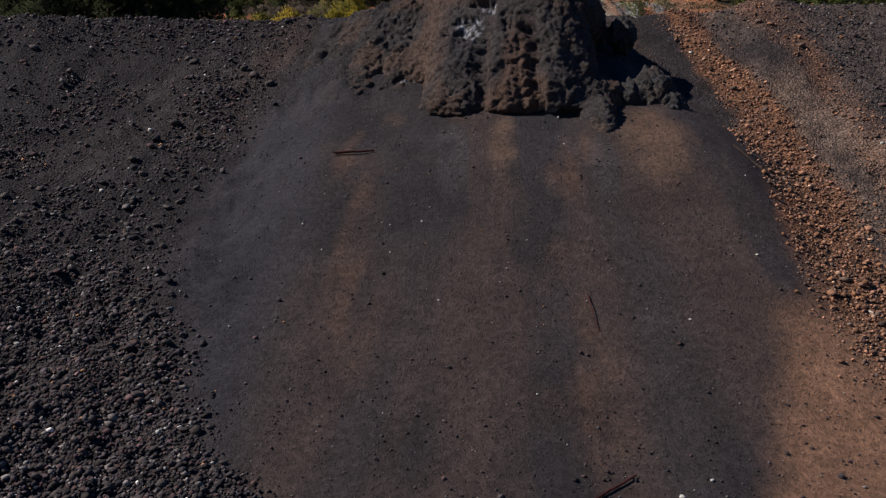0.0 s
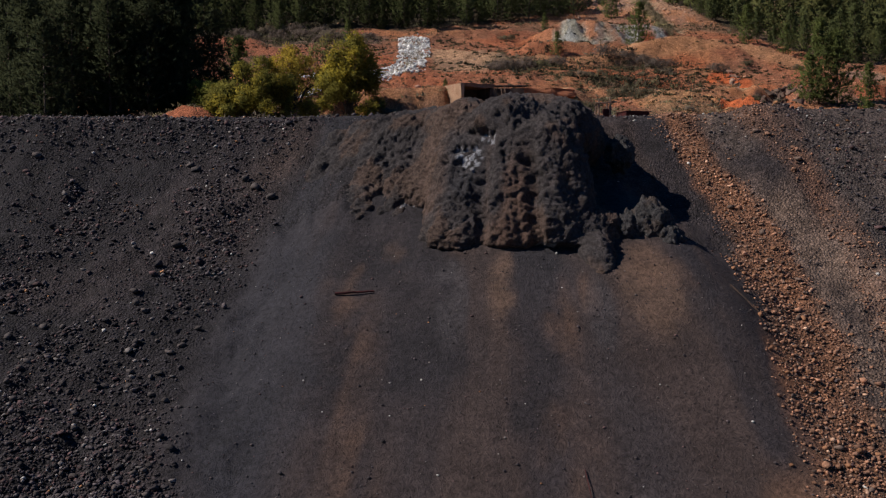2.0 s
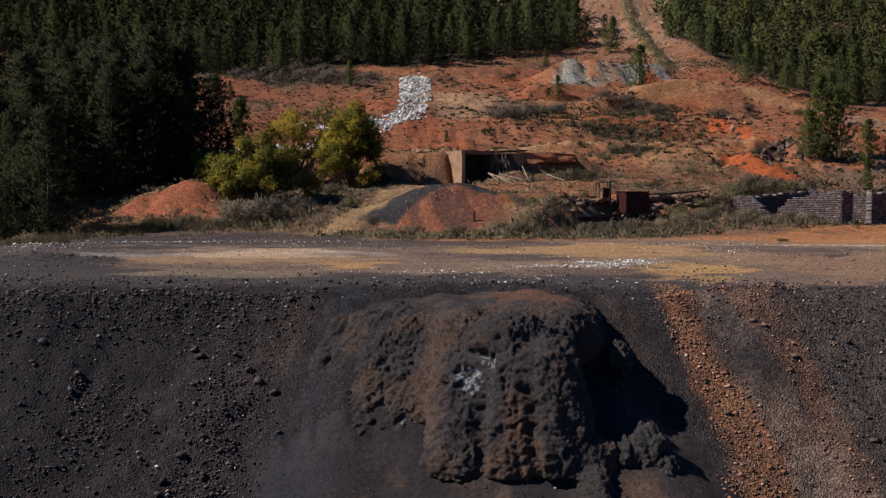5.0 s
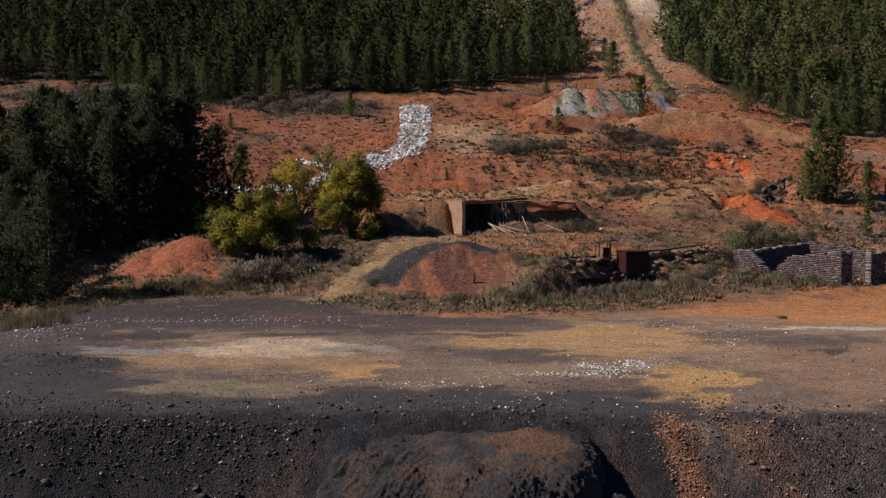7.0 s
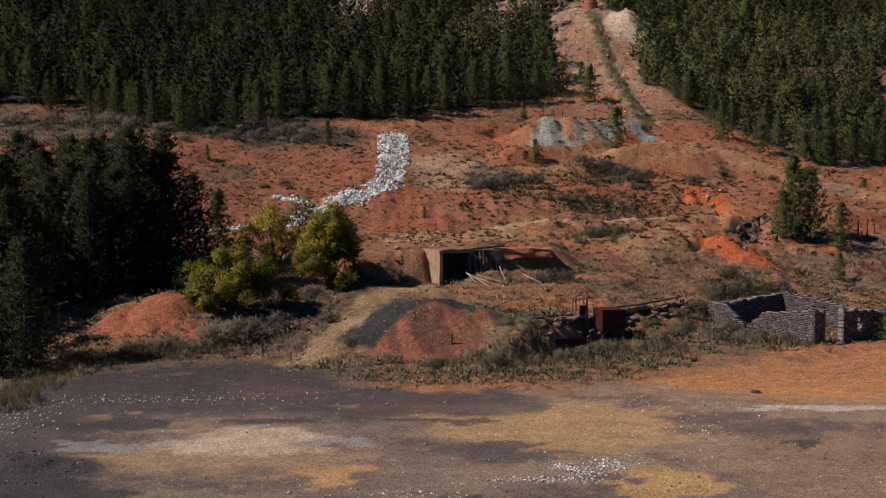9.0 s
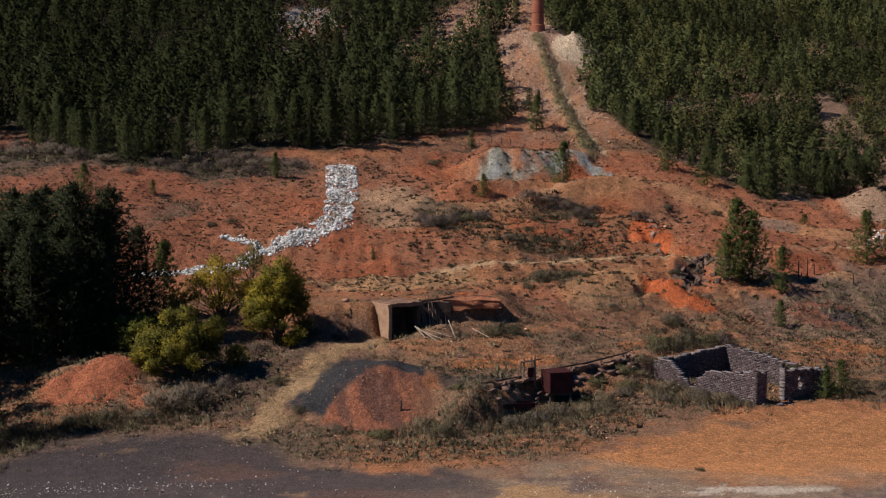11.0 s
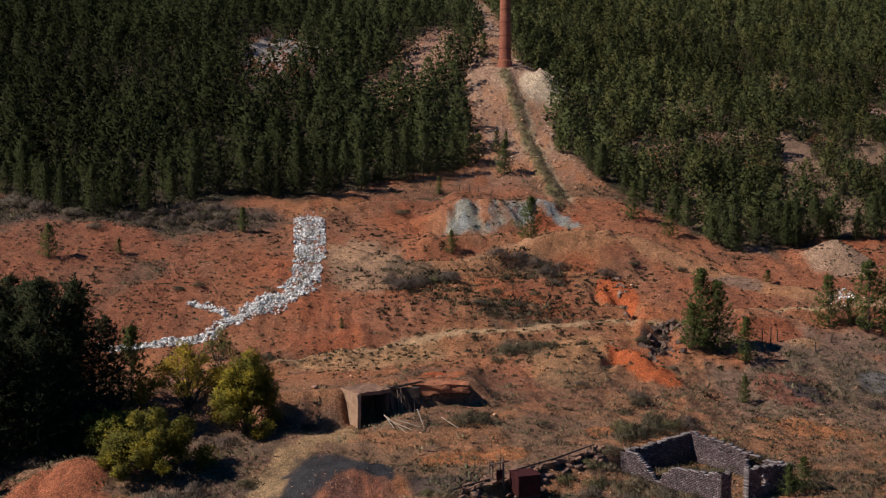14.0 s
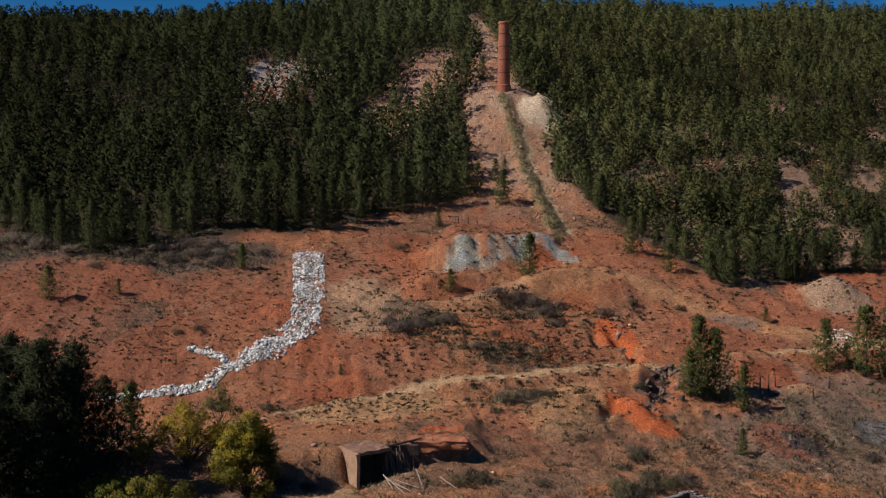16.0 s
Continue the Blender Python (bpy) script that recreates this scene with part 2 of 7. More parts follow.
def height(x, y):
    x, y = np.asarray(x, float), np.asarray(y, float)
    wob = 1.4 * fbm(x, y * 0 + 3.0, 9.0, 3, 5)
    yy = y - wob * smooth(25, 40, y) * (1 - smooth(44, 60, y))
    face = np.interp(yy, HEAP_Y, HEAP_Z)
    # the fan of fines under the outcrop, the swell beside the orange strip
    edge = np.interp(y, [27, 31, 34, 40], [10.8, 10.3, 8.6, 6.8])
    fan = smooth(-6.3, -3.2, x) * smooth(0, -3.4, x - edge)
    fan = fan * (1.15 - 0.45 * smooth(0, 4.5, 1.8 - x))
    face = face + fan * np.interp(y, [18, 22.5, 25, 27.3, 29, 34, 36.5, 39, 41], [0.0, 0.4, 0.85, 1.3, 1.4, 1.2, 1.1, 0.7, 0.1])
    face = face + 0.7 * smooth(10.3, 12.5, x) * smooth(33, 37, y) * (1 - smooth(39.5, 41.5, y))
    slope = (hill(x, y - 2.5) + 2 * hill(x, y) + hill(x, y + 2.5)) / 4
    top = smooth(42.2, 44.5, yy)
    z = face * (1 - top) + slope * top
    rough_heap = smooth(8, 16, y) * (1 - smooth(41, 44, y))
    z = z + rough_heap * (0.38 * fbm(x, y, 3.0, 3, 11) + 0.20 * fbm(x, y, 0.7, 3, 12)) * (1 - 0.85 * smooth(0.1, 0.5, fan) * (1 - smooth(31.5, 34, y)))
    coarse = smooth(0.3, 1.6, np.interp(y, [14, 17.3, 20, 24.2, 28, 31, 35, 39, 43], [-3.4, -3.8, -5.2, -7.0, -7.6, -6.6, -5.8, -5.4, -5.2]) - x + 1.2 * fbm(x, y, 2.6, 2, 71)) * smooth(14, 16, y) * (1 - smooth(41, 43, y))
    z = z + coarse * (0.20 * fbm(x, y, 0.42, 2, 14, 0.6) - 0.30 * np.abs(fbm(x, y, 1.1, 2, 15))) * (1 - 0.55 * smooth(24, 29, y))
    shoulder = smooth(-6.5, -4.5, x) * smooth(0, -2, x) * smooth(31.5, 34, y) * (1 - smooth(40, 42, y))
    z = z + 0.55 * shoulder * (0.22 - np.abs(fbm(x + 0.5 * y, y * 0.5, 1.3, 4, 13, 0.6)))
    wild = smooth(76, 100, y)
    z = z + wild * (0.9 * fbm(x, y, 14.0, 4, 21) + 0.5 * fbm(x, y, 3.0, 3, 31)) + smooth(43, 50, y) * 0.10 * fbm(x, y, 6.0, 3, 41)
    z = z + wild * (1 - smooth(205, 225, y)) * (0.42 * (0.2 - np.abs(fbm(x, y * 0.8, 3.2, 3, 32, 0.6))) + 0.30 * (0.2 - np.abs(fbm(x, y, 1.5, 2, 33, 0.6)))) * 1.5 * smooth(-0.25, 0.25, fbm(x, y, 17.0, 2, 34) + 0.12) * (1 - 0.85 * smooth(8, -6, x) * smooth(118, 128, y)) * (1 - 0.5 * smooth(140, 155, y))
    z = z + smooth(215, 260, y) * 5.0 * fbm(x, y, 40.0, 3, 51)
    # heaps of waste on the flat, the sunken strip by the pines
    z = z + 3.2 * bump(x, y, 1.0, 93.5, 11.5, 8.0, 8, 2.0) - 2.6 * smooth(-27, -40, x) * smooth(58, 66, y) * (1 - smooth(88, 105, y))
    z = z + (2.0 + fbm(x, y, 2.5, 3, 64)) * bump(x, y, -25.5, 97.0, 8.0, 6.5, 0) + 2.5 * bump(x, y, 47, 273, 16, 14) + 4.4 * bump(x, y, 54.0, 263, 8.5, 9, 0, 1.6) + strip_relief(x, y)
    z = z + 4.0 * bump(x, y, 90, 174, 9, 8)
    z = z + (0.30 + 0.6 * fbm(x, y, 1.6, 3, 79)) * bump(x, y, -22.5, 53.5, 9, 3.4, -12) + 0.15 * bump(x, y, -26, 63.5, 3, 5)
    # tip of blue clay above the bench
    span = smooth(10, 16, x) * smooth(64, 44, x)
    z = z + np.maximum(np.minimum(38.7, 35.6 + 0.75 * (y - 169)) + 0.2 * fbm(x, y, 5.0, 3, 67) - z, 0) * span * (y > 165) * (y < 200)
    foot = y - (178 + 0.36 * (x - 17)) + 1.2 * fbm(x, y * 0, 6.0, 3, 56)
    crest = 38.7 + np.minimum((0.78 + 0.12 * fbm(x, y * 0, 3.4, 3, 65, 0.6) + 0.25 * fbm(x, y, 2.0, 4, 77, 0.6)) * foot, 5.8 + 0.06 * foot + 0.8 * fbm(x, y * 0, 8.0, 2, 66)) - 0.35 * np.clip(x - 40, 0, 20) - 0.5 * np.clip(23 - x, 0, 20)
    z = np.where((foot > 0) & (y < 215) & (x > 10) & (x < 52), np.maximum(z, crest), z)
    # bench above the old ore bins, cut steeply at its front
    bank = 112.0 + 1.6 * fbm(x, y * 0, 7.0, 3, 57) + 2.0 * smooth(4, 14, x) - 2.4 * smooth(-11, -8, x) * smooth(3, 0, x)
    shelf = 24.2 + 0.035 * (y - 112) + 0.3 * fbm(x, y, 4.0, 3, 58)
    on = smooth(-19, -13, x) * smooth(19, 15, x) * smooth(0, 1.7, y - bank + 1.2 * fbm(x, y, 2.2, 3, 55)) * (1 - smooth(130, 142, y))
    z = z + np.maximum(shelf - z, 0) * on
    z = z - np.maximum(z - 21.6, 0) * smooth(4.6, 5.0, x) * smooth(9.2, 8.8, x) * smooth(109.8, 110.4, y) * smooth(113.2, 112.8, y)
    z = z - np.maximum(z - 20.4, 0) * smooth(0.05, 0.35, (x - 1.9) * 0.875 + (y - 108.6) * 0.485) * smooth(4.1, 3.8, (x - 1.9) * 0.875 + (y - 108.6) * 0.485) * smooth(-0.6, 0.0, -(x - 1.9) * 0.485 + (y - 108.6) * 0.875) * smooth(3.5, 3.2, -(x - 1.9) * 0.485 + (y - 108.6) * 0.875)
    # broken ledge from the black tip to the stone ruin
    front = 91.5 + 0.74 * (x - 12.7) + 0.9 * fbm(x, y * 0, 3.0, 2, 59) - 0.35 * np.clip(12.7 - x, 0, 9) - y
    span = smooth(5, 9, x) * smooth(31, 27, x)
    z = z + np.maximum(19.0 + 0.015 * (x - 12) - z, 0) * span * smooth(3.4, -0.6, front + 1.8 * fbm(x, y, 2.5, 4, 60, 0.6)) * smooth(-16, -9, front)
    z = z - 0.15 * smooth(-0.1, 0.5, front) * (1 - smooth(2, 12, front)) * span
    # floor of the stone ruin
    u, w = (x - 35.5) * 0.878 + (y - 89.5) * 0.478, -(x - 35.5) * 0.478 + (y - 89.5) * 0.878
    floor_z = 16.9 + 0.075 * np.clip(w, 0, 13) * smooth(0.5, -2, u) + 0.08 * fbm(x, y, 1.5, 3, 63)
    room = smooth(-4.5, -1.5, u) * smooth(12.0, 10.9, u) * smooth(-4, -1, w) * smooth(13.6, 12.9, w)
    z = z + (floor_z - z) * room
    # benches cut for the tracks
    for line, cut in ((TRACK, 0.34), (BENCH, 0.5), (UPPER_TRACK, 0.4)):
        d = y - np.interp(x, [p[0] for p in line], [p[1] for p in line])
        inside = smooth(line[0][0] - 6, line[0][0] + 2, x) * smooth(line[-1][0] + 6, line[-1][0] - 2, x)
        z = z - cut * np.clip(d, -2.2, 2.2) * (1 - smooth(2.2, 5.5, np.abs(d))) * inside
    # gully and cuts in the red slope
    z = z - 2.6 * bump(x, y, 45.5, 138, 3.2, 6.0, -25) - 2.6 * bump(x, y, 44.6, 153, 1.8, 9.0, 8) - 1.2 * bump(x, y, 36.0, 130, 1.4, 5.0, -30) + 1.5 * bump(x, y, 40.5, 129, 2.6, 9.0, 30) + 1.6 * bump(x, y, 31, 130, 8, 11, -25) - 1.1 * bump(x, y, 41, 156, 1.6, 7.0, -10)
    z = z + 1.3 * smooth(-1.0, 1.0, y - 141.5 - 0.10 * (x - 62) + 1.2 * fbm(x, y, 3.0, 3, 80)) * bump(x, y, 62.5, 142, 11, 8) + 0.9 * bump(x, y, 66, 135.6, 4.5, 2.2) + 0.9 * bump(x, y, 7.6, 108.6, 3.0, 2.0)
    z = z + (0.5 + 0.5 * fbm(x, y, 1.6, 3, 75)) * 1.8 * bump(x, y, 58, 122, 7, 6)
    # rills down the bare slope
    z = z + 0.24 * (fbm(x, y * 0.14, 0.9, 3, 68) + 1.3 * fbm(x, y * 0.2, 2.6, 2, 69)) * smooth(118, 128, y) * (1 - smooth(205, 215, y))
    # small scarps and washed-out edges on the red slope
    step = fbm(x * 0.5, y, 9.0, 3, 76) + 0.012 * y
    z = z + 0.5 * (smooth(0.35, 0.65, step * 4 - np.floor(step * 4)) - (step * 4 - np.floor(step * 4))) * smooth(112, 122, y) * (1 - smooth(200, 212, y))
    # the walled flue under the chimney, a low ridge
    flue = np.abs(x - 44.6)
    z = z + 0.9 * smooth(2.0, 0.9, flue) * smooth(194, 200, y) * (1 - smooth(266, 270, y))
    return z


# ---- helpers for meshes ----
def mesh_object(name, verts, faces, mats, parent=None, tint=None, label="", smooth_faces=False, soft=None):
    """One mesh object from arrays of corners and faces; tint is a colour per corner, soft a direction per corner that foliage is shaded by."""
    me = bpy.data.meshes.new(name)
    verts = np.asarray(verts, np.float32)
    faces = np.asarray(faces, np.int32)
    n, k = faces.shape
    me.vertices.add(len(verts))
    me.vertices.foreach_set("co", verts.ravel())
    me.loops.add(n * k)
    me.loops.foreach_set("vertex_index", faces.ravel())
    me.polygons.add(n)
    me.polygons.foreach_set("loop_start", np.arange(0, n * k, k, dtype=np.int32))
    me.update(calc_edges=True)
    if soft is not None:
        me.normals_split_custom_set_from_vertices(soft)
    if smooth_faces:
        me.polygons.foreach_set("use_smooth", np.ones(n, bool))
    if tint is not None:
        layer = me.color_attributes.new("tint", "FLOAT_COLOR", "POINT")
        rgba = np.ones((len(verts), 4), np.float32)
        rgba[:, :np.shape(tint)[1]] = tint
        layer.data.foreach_set("color", rgba.ravel())
    for m in (mats if isinstance(mats, (list, tuple)) else [mats]):
        me.materials.append(m)
    ob = new(name, me)
    ob.parent = parent
    if label:
        ob["label"] = label
    return ob


def part(name, bm, mat, parent=None, label=""):
    me = bpy.data.meshes.new(name)
    bm.to_mesh(me)
    bm.free()
    me.materials.append(mat)
    ob = new(name, me)
    ob.parent = parent
    if label:
        ob["label"] = label
    return ob


def base(name, x, y, z, turn=0.0):
    ob = new(name)
    ob.matrix_world = pose(x, y, z, 0, 0, turn)
    return ob


def ground(x, y):
    return float(height(np.array([x]), np.array([y]))[0])


def box(bm, x0, x1, y0, y1, z0, z1, rough=0.0, cuts=0, seed=0):
    """A box in bm, with its faces cut and its corners shaken by up to rough metres."""
    b = bmesh.new()
    bmesh.ops.create_cube(b, size=1)
    for v in b.verts:
        v.co = Vector(((x0 + x1) / 2 + v.co.x * (x1 - x0), (y0 + y1) / 2 + v.co.y * (y1 - y0), (z0 + z1) / 2 + v.co.z * (z1 - z0)))
    if cuts:
        bmesh.ops.subdivide_edges(b, edges=b.edges[:], cuts=cuts, use_grid_fill=True)
    if rough:
        for v in b.verts:
            v.co += rough * noise.noise_vector(v.co * 1.7 + Vector((seed, 0, 0)))
    me = bpy.data.meshes.new("tmp")
    b.to_mesh(me)
    b.free()
    bm.from_mesh(me)
    bpy.data.meshes.remove(me)
    return bm


def beam(bm, a, b, r0, r1=None, sides=6):
    """A tapered pole from a to b."""
    a, b = Vector(a), Vector(b)
    r1 = r0 if r1 is None else r1
    turn = (b - a).to_track_quat("Z", "Y").to_matrix()
    rings = []
    for p, r in ((a, r0), (b, r1)):
        rings.append([bm.verts.new(p + turn @ Vector((r * math.cos(k * math.tau / sides), r * math.sin(k * math.tau / sides), 0))) for k in range(sides)])
    for k in range(sides):
        bm.faces.new((rings[0][k], rings[0][(k + 1) % sides], rings[1][(k + 1) % sides], rings[1][k]))
    bm.faces.new(rings[0][::-1])
    bm.faces.new(rings[1])
    return bm


# ---- ground: one sheet to the horizon ----
def paint(col, colour, mask):
    return col + (np.array(colour)[None, :] - col) * np.clip(mask, 0, 1)[:, None]


def wavy(x, y, size, seed):
    return fbm(x, y, size, 4, seed, 0.55)


def forest_edge(x):
    """Where the plantation begins, by x."""
    return np.interp(x, [-120, -69, -52, -41, -30, -8, 12, 25, 34, 52, 54, 57, 65, 70, 78, 95, 130], [212, 206, 187, 183, 196, 198, 209, 214, 226, 218, 214, 206, 194, 180, 176, 188, 196])


def strip(x, y):
    """1 in the bare strip that runs up to the chimney and past it."""
    left = np.interp(y, [205, 222, 238, 254, 269, 286, 304, 337, 360], [20, 27, 31, 32, 33.5, 37.5, 41, 44, 46])
    right = np.interp(y, [205, 214, 228, 242, 250, 259, 266, 272, 280, 300, 323, 360], [59, 56, 54, 52, 53, 61, 62, 57, 52, 51, 52, 52])
    return smooth(-1.0, 1.5, x - left) * smooth(-1.0, 1.5, right - x) * (y < 372)


def clearing(x, y):
    """Bare patches among the trees."""
    c = bump(x, y, -16, 292, 17, 36, -10) + bump(x, y, 13, 266, 10, 18) + bump(x, y, 23.5, 288, 14, 36, -25)
    c = c + bump(x, y, 60, 265, 7, 5) + 0.8 * bump(x, y, 76, 239, 6, 9) + 0.8 * bump(x, y, 146, 270, 9, 7) + 0.7 * bump(x, y, 131, 291, 9, 8) + 0.8 * (bump(x, y, 74, 230, 4, 7) + bump(x, y, 74, 221, 3.5, 6) + bump(x, y, 91, 243, 5, 6) + bump(x, y, 121, 262, 7, 7) + bump(x, y, 122, 243, 6, 5) + bump(x, y, 120, 225, 6, 4) + bump(x, y, 98, 228, 4, 5))
    return np.clip(c * 1.6, 0, 1)


def scrub(x, y):
    """How thickly low scrub grows."""
    s = np.maximum(smooth(-0.12, 0.25, wavy(x, y, 9, 61)) * 0.75, 0.62 * (1 - smooth(106, 122, y)))
    flat = smooth(0, 6, y - np.interp(x, [-60, -30, -25, -18.5, -12.8, -8.3, -4.4, 10, 15, 24, 41, 80], [66, 71, 80, 81.5, 83.5, 77.5, 72, 71, 73, 82, 88, 92]))
    s = s * flat * (1 - smooth(205, 225, y))
    red = smooth(118, 130, y) * (1 - smooth(196, 206, y)) * smooth(1, 6, np.abs(x + 30))
    s = s * (1 - 0.62 * red)
    for cx, cy, rx, ry, k in ((13, 162, 9, 8, 1.0), (32, 165, 8, 5, 1.0), (25, 147, 11, 6, 1.0), (25, 133, 6, 5, 1.0), (-26, 185, 17, 9, 1.0), (-70, 180, 25, 12, 0.9), (50, 126, 10, 9, 0.6), (62, 118, 16, 8, 0.7), (72, 126, 24, 15, 0.95), (48, 118, 12, 9, 0.9), (58, 110, 14, 7, 0.85), (32, 116, 9, 6, 0.75), (38, 122, 6, 5, 0.8), (-60, 188, 30, 12, 1.0), (-28, 189, 22, 9, 1.0), (52, 122, 9, 6, 0.8),
                              (3, 84, 22, 6, 0.75), (20, 92, 18, 9, 0.85), (-8, 103, 14, 10, 0.75), (10, 116, 12, 7, 0.7), (-24, 91, 9, 6, 0.8), (40, 100, 20, 12, 0.7), (65, 104, 22, 12, 0.8)):
        s = np.maximum(s, k * smooth(0.04, 0.3, bump(x, y, cx, cy, rx, ry) + 0.12 * wavy(x, y, 6, 64)) * smooth(-0.35, 0.1, wavy(x, y, 4, 62)))
    s = s * (1 - smooth(1.8, 0.8, line_distance(x, y, TRACK))) * (1 - smooth(3.5, 2.4, line_distance(x, y, CHUTE))) * (1 - smooth(1.6, 0.9, line_distance(x, y, DUMP_ROAD)))
    s = s * (1 - smooth(0.06, 0.2, np.maximum(bump(x, y, 0.0, 90.5, 8.5, 8.0), bump(x, y, -1.8, 94.5, 8.8, 9.4)))) * (1 - 0.93 * smooth(0.25, 0.45, bump(x, y, -26.6, 94.5, 6, 5.2, 20)))
    s = s * (1 - smooth(1.9, 1.0, line_distance(x, y, BENCH)))
    return s


BLACK, BROWN, BLUE_BLACK = (0.026, 0.0225, 0.026), (0.060, 0.042, 0.038), (0.031, 0.030, 0.037)
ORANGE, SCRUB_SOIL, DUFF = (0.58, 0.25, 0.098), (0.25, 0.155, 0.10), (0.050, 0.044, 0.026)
GREEN_CLAY, BLUE_CLAY = (0.45, 0.43, 0.335), (0.40, 0.41, 0.395)


def coarse_line(y):
    """x left of which the slope is coarse rubble."""
    return np.interp(y, [14, 17.3, 20, 24.2, 28, 31, 35, 39, 43], [-3.4, -3.8, -5.2, -7.0, -7.6, -6.6, -5.8, -5.4, -5.2])


def band_line(y):
    """Middle of the strip of orange rubble."""
    return np.interp(y, [12, 16, 20, 22.5, 25, 28, 31, 34, 37, 41, 46], [11.2, 10.9, 10.6, 10.3, 10.15, 10.2, 10.3, 10.1, 9.7, 9.4, 9.4])


def second_line(y):
    """Middle of the fainter pink rubble strip beyond it."""
    return np.interp(y, [20, 25, 27.5, 30, 33, 36, 39, 42], [13.0, 12.9, 13.0, 13.3, 13.6, 13.2, 12.3, 11.6])


def heap_paint(col, x, y):
    n0, n1, n2 = wavy(x, y, 0.9, 70), wavy(x, y, 2.6, 71), wavy(x, y, 9, 72)
    run = x - (x - 2.8) * np.clip((33 - y) / 46, -0.6, 1)
    streak = wavy(run, y * 0.10, 1.5, 73)
    wide = wavy(run, y * 0.06, 3.6, 74)
    col = paint(col, BLACK, np.ones(len(x)))
    col = paint(col, (0.046, 0.036, 0.038), 0.7 * smooth(0.0, 0.3, n2 + 0.4 * n1))
    fines = smooth(-0.6, 0.8, x - coarse_line(y) + 1.2 * n1)
    col = paint(col, BLUE_BLACK, 0.8 * fines * smooth(-2.9, -4.0, x + 0.6 * n1) * smooth(-7.5, -5.5, x))
    col = paint(col, BROWN, 0.85 * fines * smooth(-0.28, 0.2, streak + 0.5 * wide + 0.4 * n2 + 0.15 * n1) * smooth(-4.6, -3, x) * smooth(9, 8, x))
    col = paint(col, BLUE_BLACK, 0.5 * smooth(0.02, 0.45, wide + 0.3 * n1) * fines * smooth(0.0, 1.0, x + 2))
    warm = bump(x, y, 3.2, 27.2, 0.75, 2.6) + 0.9 * bump(x, y, 4.15, 28.2, 0.45, 1.4) + 0.55 * bump(x, y, 2.9, 21.5, 1.7, 7.5)
    warm = warm + 0.75 * bump(x, y, -2.55, 28.2, 1.2, 3.6, 10) + 0.5 * bump(x, y, -2.2, 23.5, 0.9, 4.5, 8) + 0.7 * bump(x, y, 0.2, 31.5, 1.0, 1.6)
    warm = warm + 0.8 * bump(x, y, 6.0, 29.5, 0.8, 1.7) + 0.7 * bump(x, y, 8.2, 29.8, 0.5, 3.0, 22) + 0.7 * bump(x, y, 7.2, 28.8, 0.5, 2.4, 20)
    col = paint(col, (0.205, 0.112, 0.068), 0.55 * np.clip(1.1 * warm, 0, 1) * smooth(-0.6, 0.15, 0.4 * n0 + streak))
    fall = smooth(-0.4, 0.2, 0.5 * n0 + streak)
    col = paint(col, (0.150, 0.092, 0.064), 0.6 * smooth(0.1, 0.6, bump(x, y, 2.3, 28.4, 1.6, 3.4) + bump(x, y, 6.0, 28.6, 1.5, 3.2) + 0.8 * bump(x, y, -1.9, 30.2, 1.4, 2.6, -25) + 0.7 * bump(x, y, 7.6, 31.5, 0.7, 2.5, 20)) * fall)
    col = paint(col, (0.052, 0.046, 0.050), 0.7 * smooth(0.1, 0.6, bump(x, y, 0.25, 28.4, 0.85, 3.0) + bump(x, y, 4.4, 27.6, 0.7, 2.4) + bump(x, y, 8.0, 29.6, 0.45, 3.2, 28)) * smooth(-0.5, 0.0, n0 + streak))
    line = band_line(y)
    col = paint(col, (0.200, 0.138, 0.108), smooth(0.3, 1.2, x - line + 0.8 * n1) * smooth(0.6, 0.1, n2 + 0.5 * n1))
    col = paint(col, (0.082, 0.066, 0.062), 0.85 * smooth(3.0, 4.2, x - line - 2.0 * n1 + 0.10 * (y - 30)) + 0.7 * smooth(0.25, 0.55, bump(x, y, 11.6, 39.5, 1.6, 3.0) + 0.3 * n1))
    col = paint(col, (0.25, 0.138, 0.095), 0.4 * smooth(0.9, 0.3, np.abs(x - second_line(y) + 0.5 * n1) / 0.9) * smooth(24, 27, y) * (0.85 + 0.5 * n0))
    col = paint(col, (0.26, 0.122, 0.068), smooth(1.2, 0.6, np.abs(x - line + 0.9 * n1) / np.interp(y, [15, 23, 28, 37, 44], [1.2, 1.3, 1.1, 0.85, 0.8])) * (0.8 + 0.5 * n0))
    col = paint(col, (0.205, 0.112, 0.072), smooth(-0.4, 0.8, x - np.interp(y, [14, 17.5, 20, 22.5, 24], [5.0, 5.6, 6.8, 7.6, 8.4]) + 0.8 * n1) * smooth(25, 22, y + 2 * n1) * (0.85 + 0.4 * n1))
    col = paint(col, (0.19, 0.098, 0.065), 0.75 * bump(x, y, 13.2, 36.5, 0.8, 4.5, -6) * smooth(-0.3, 0.2, n0 + n1) + 0.6 * bump(x, y, 12.3, 39.2, 1.4, 1.6))
    col = paint(col, (0.10, 0.068, 0.058), 0.6 * bump(x, y, -6.3, 39, 1.6, 4.0, -20) + 0.5 * bump(x, y, 3.5, 38.5, 3.0, 2.0))
    return col


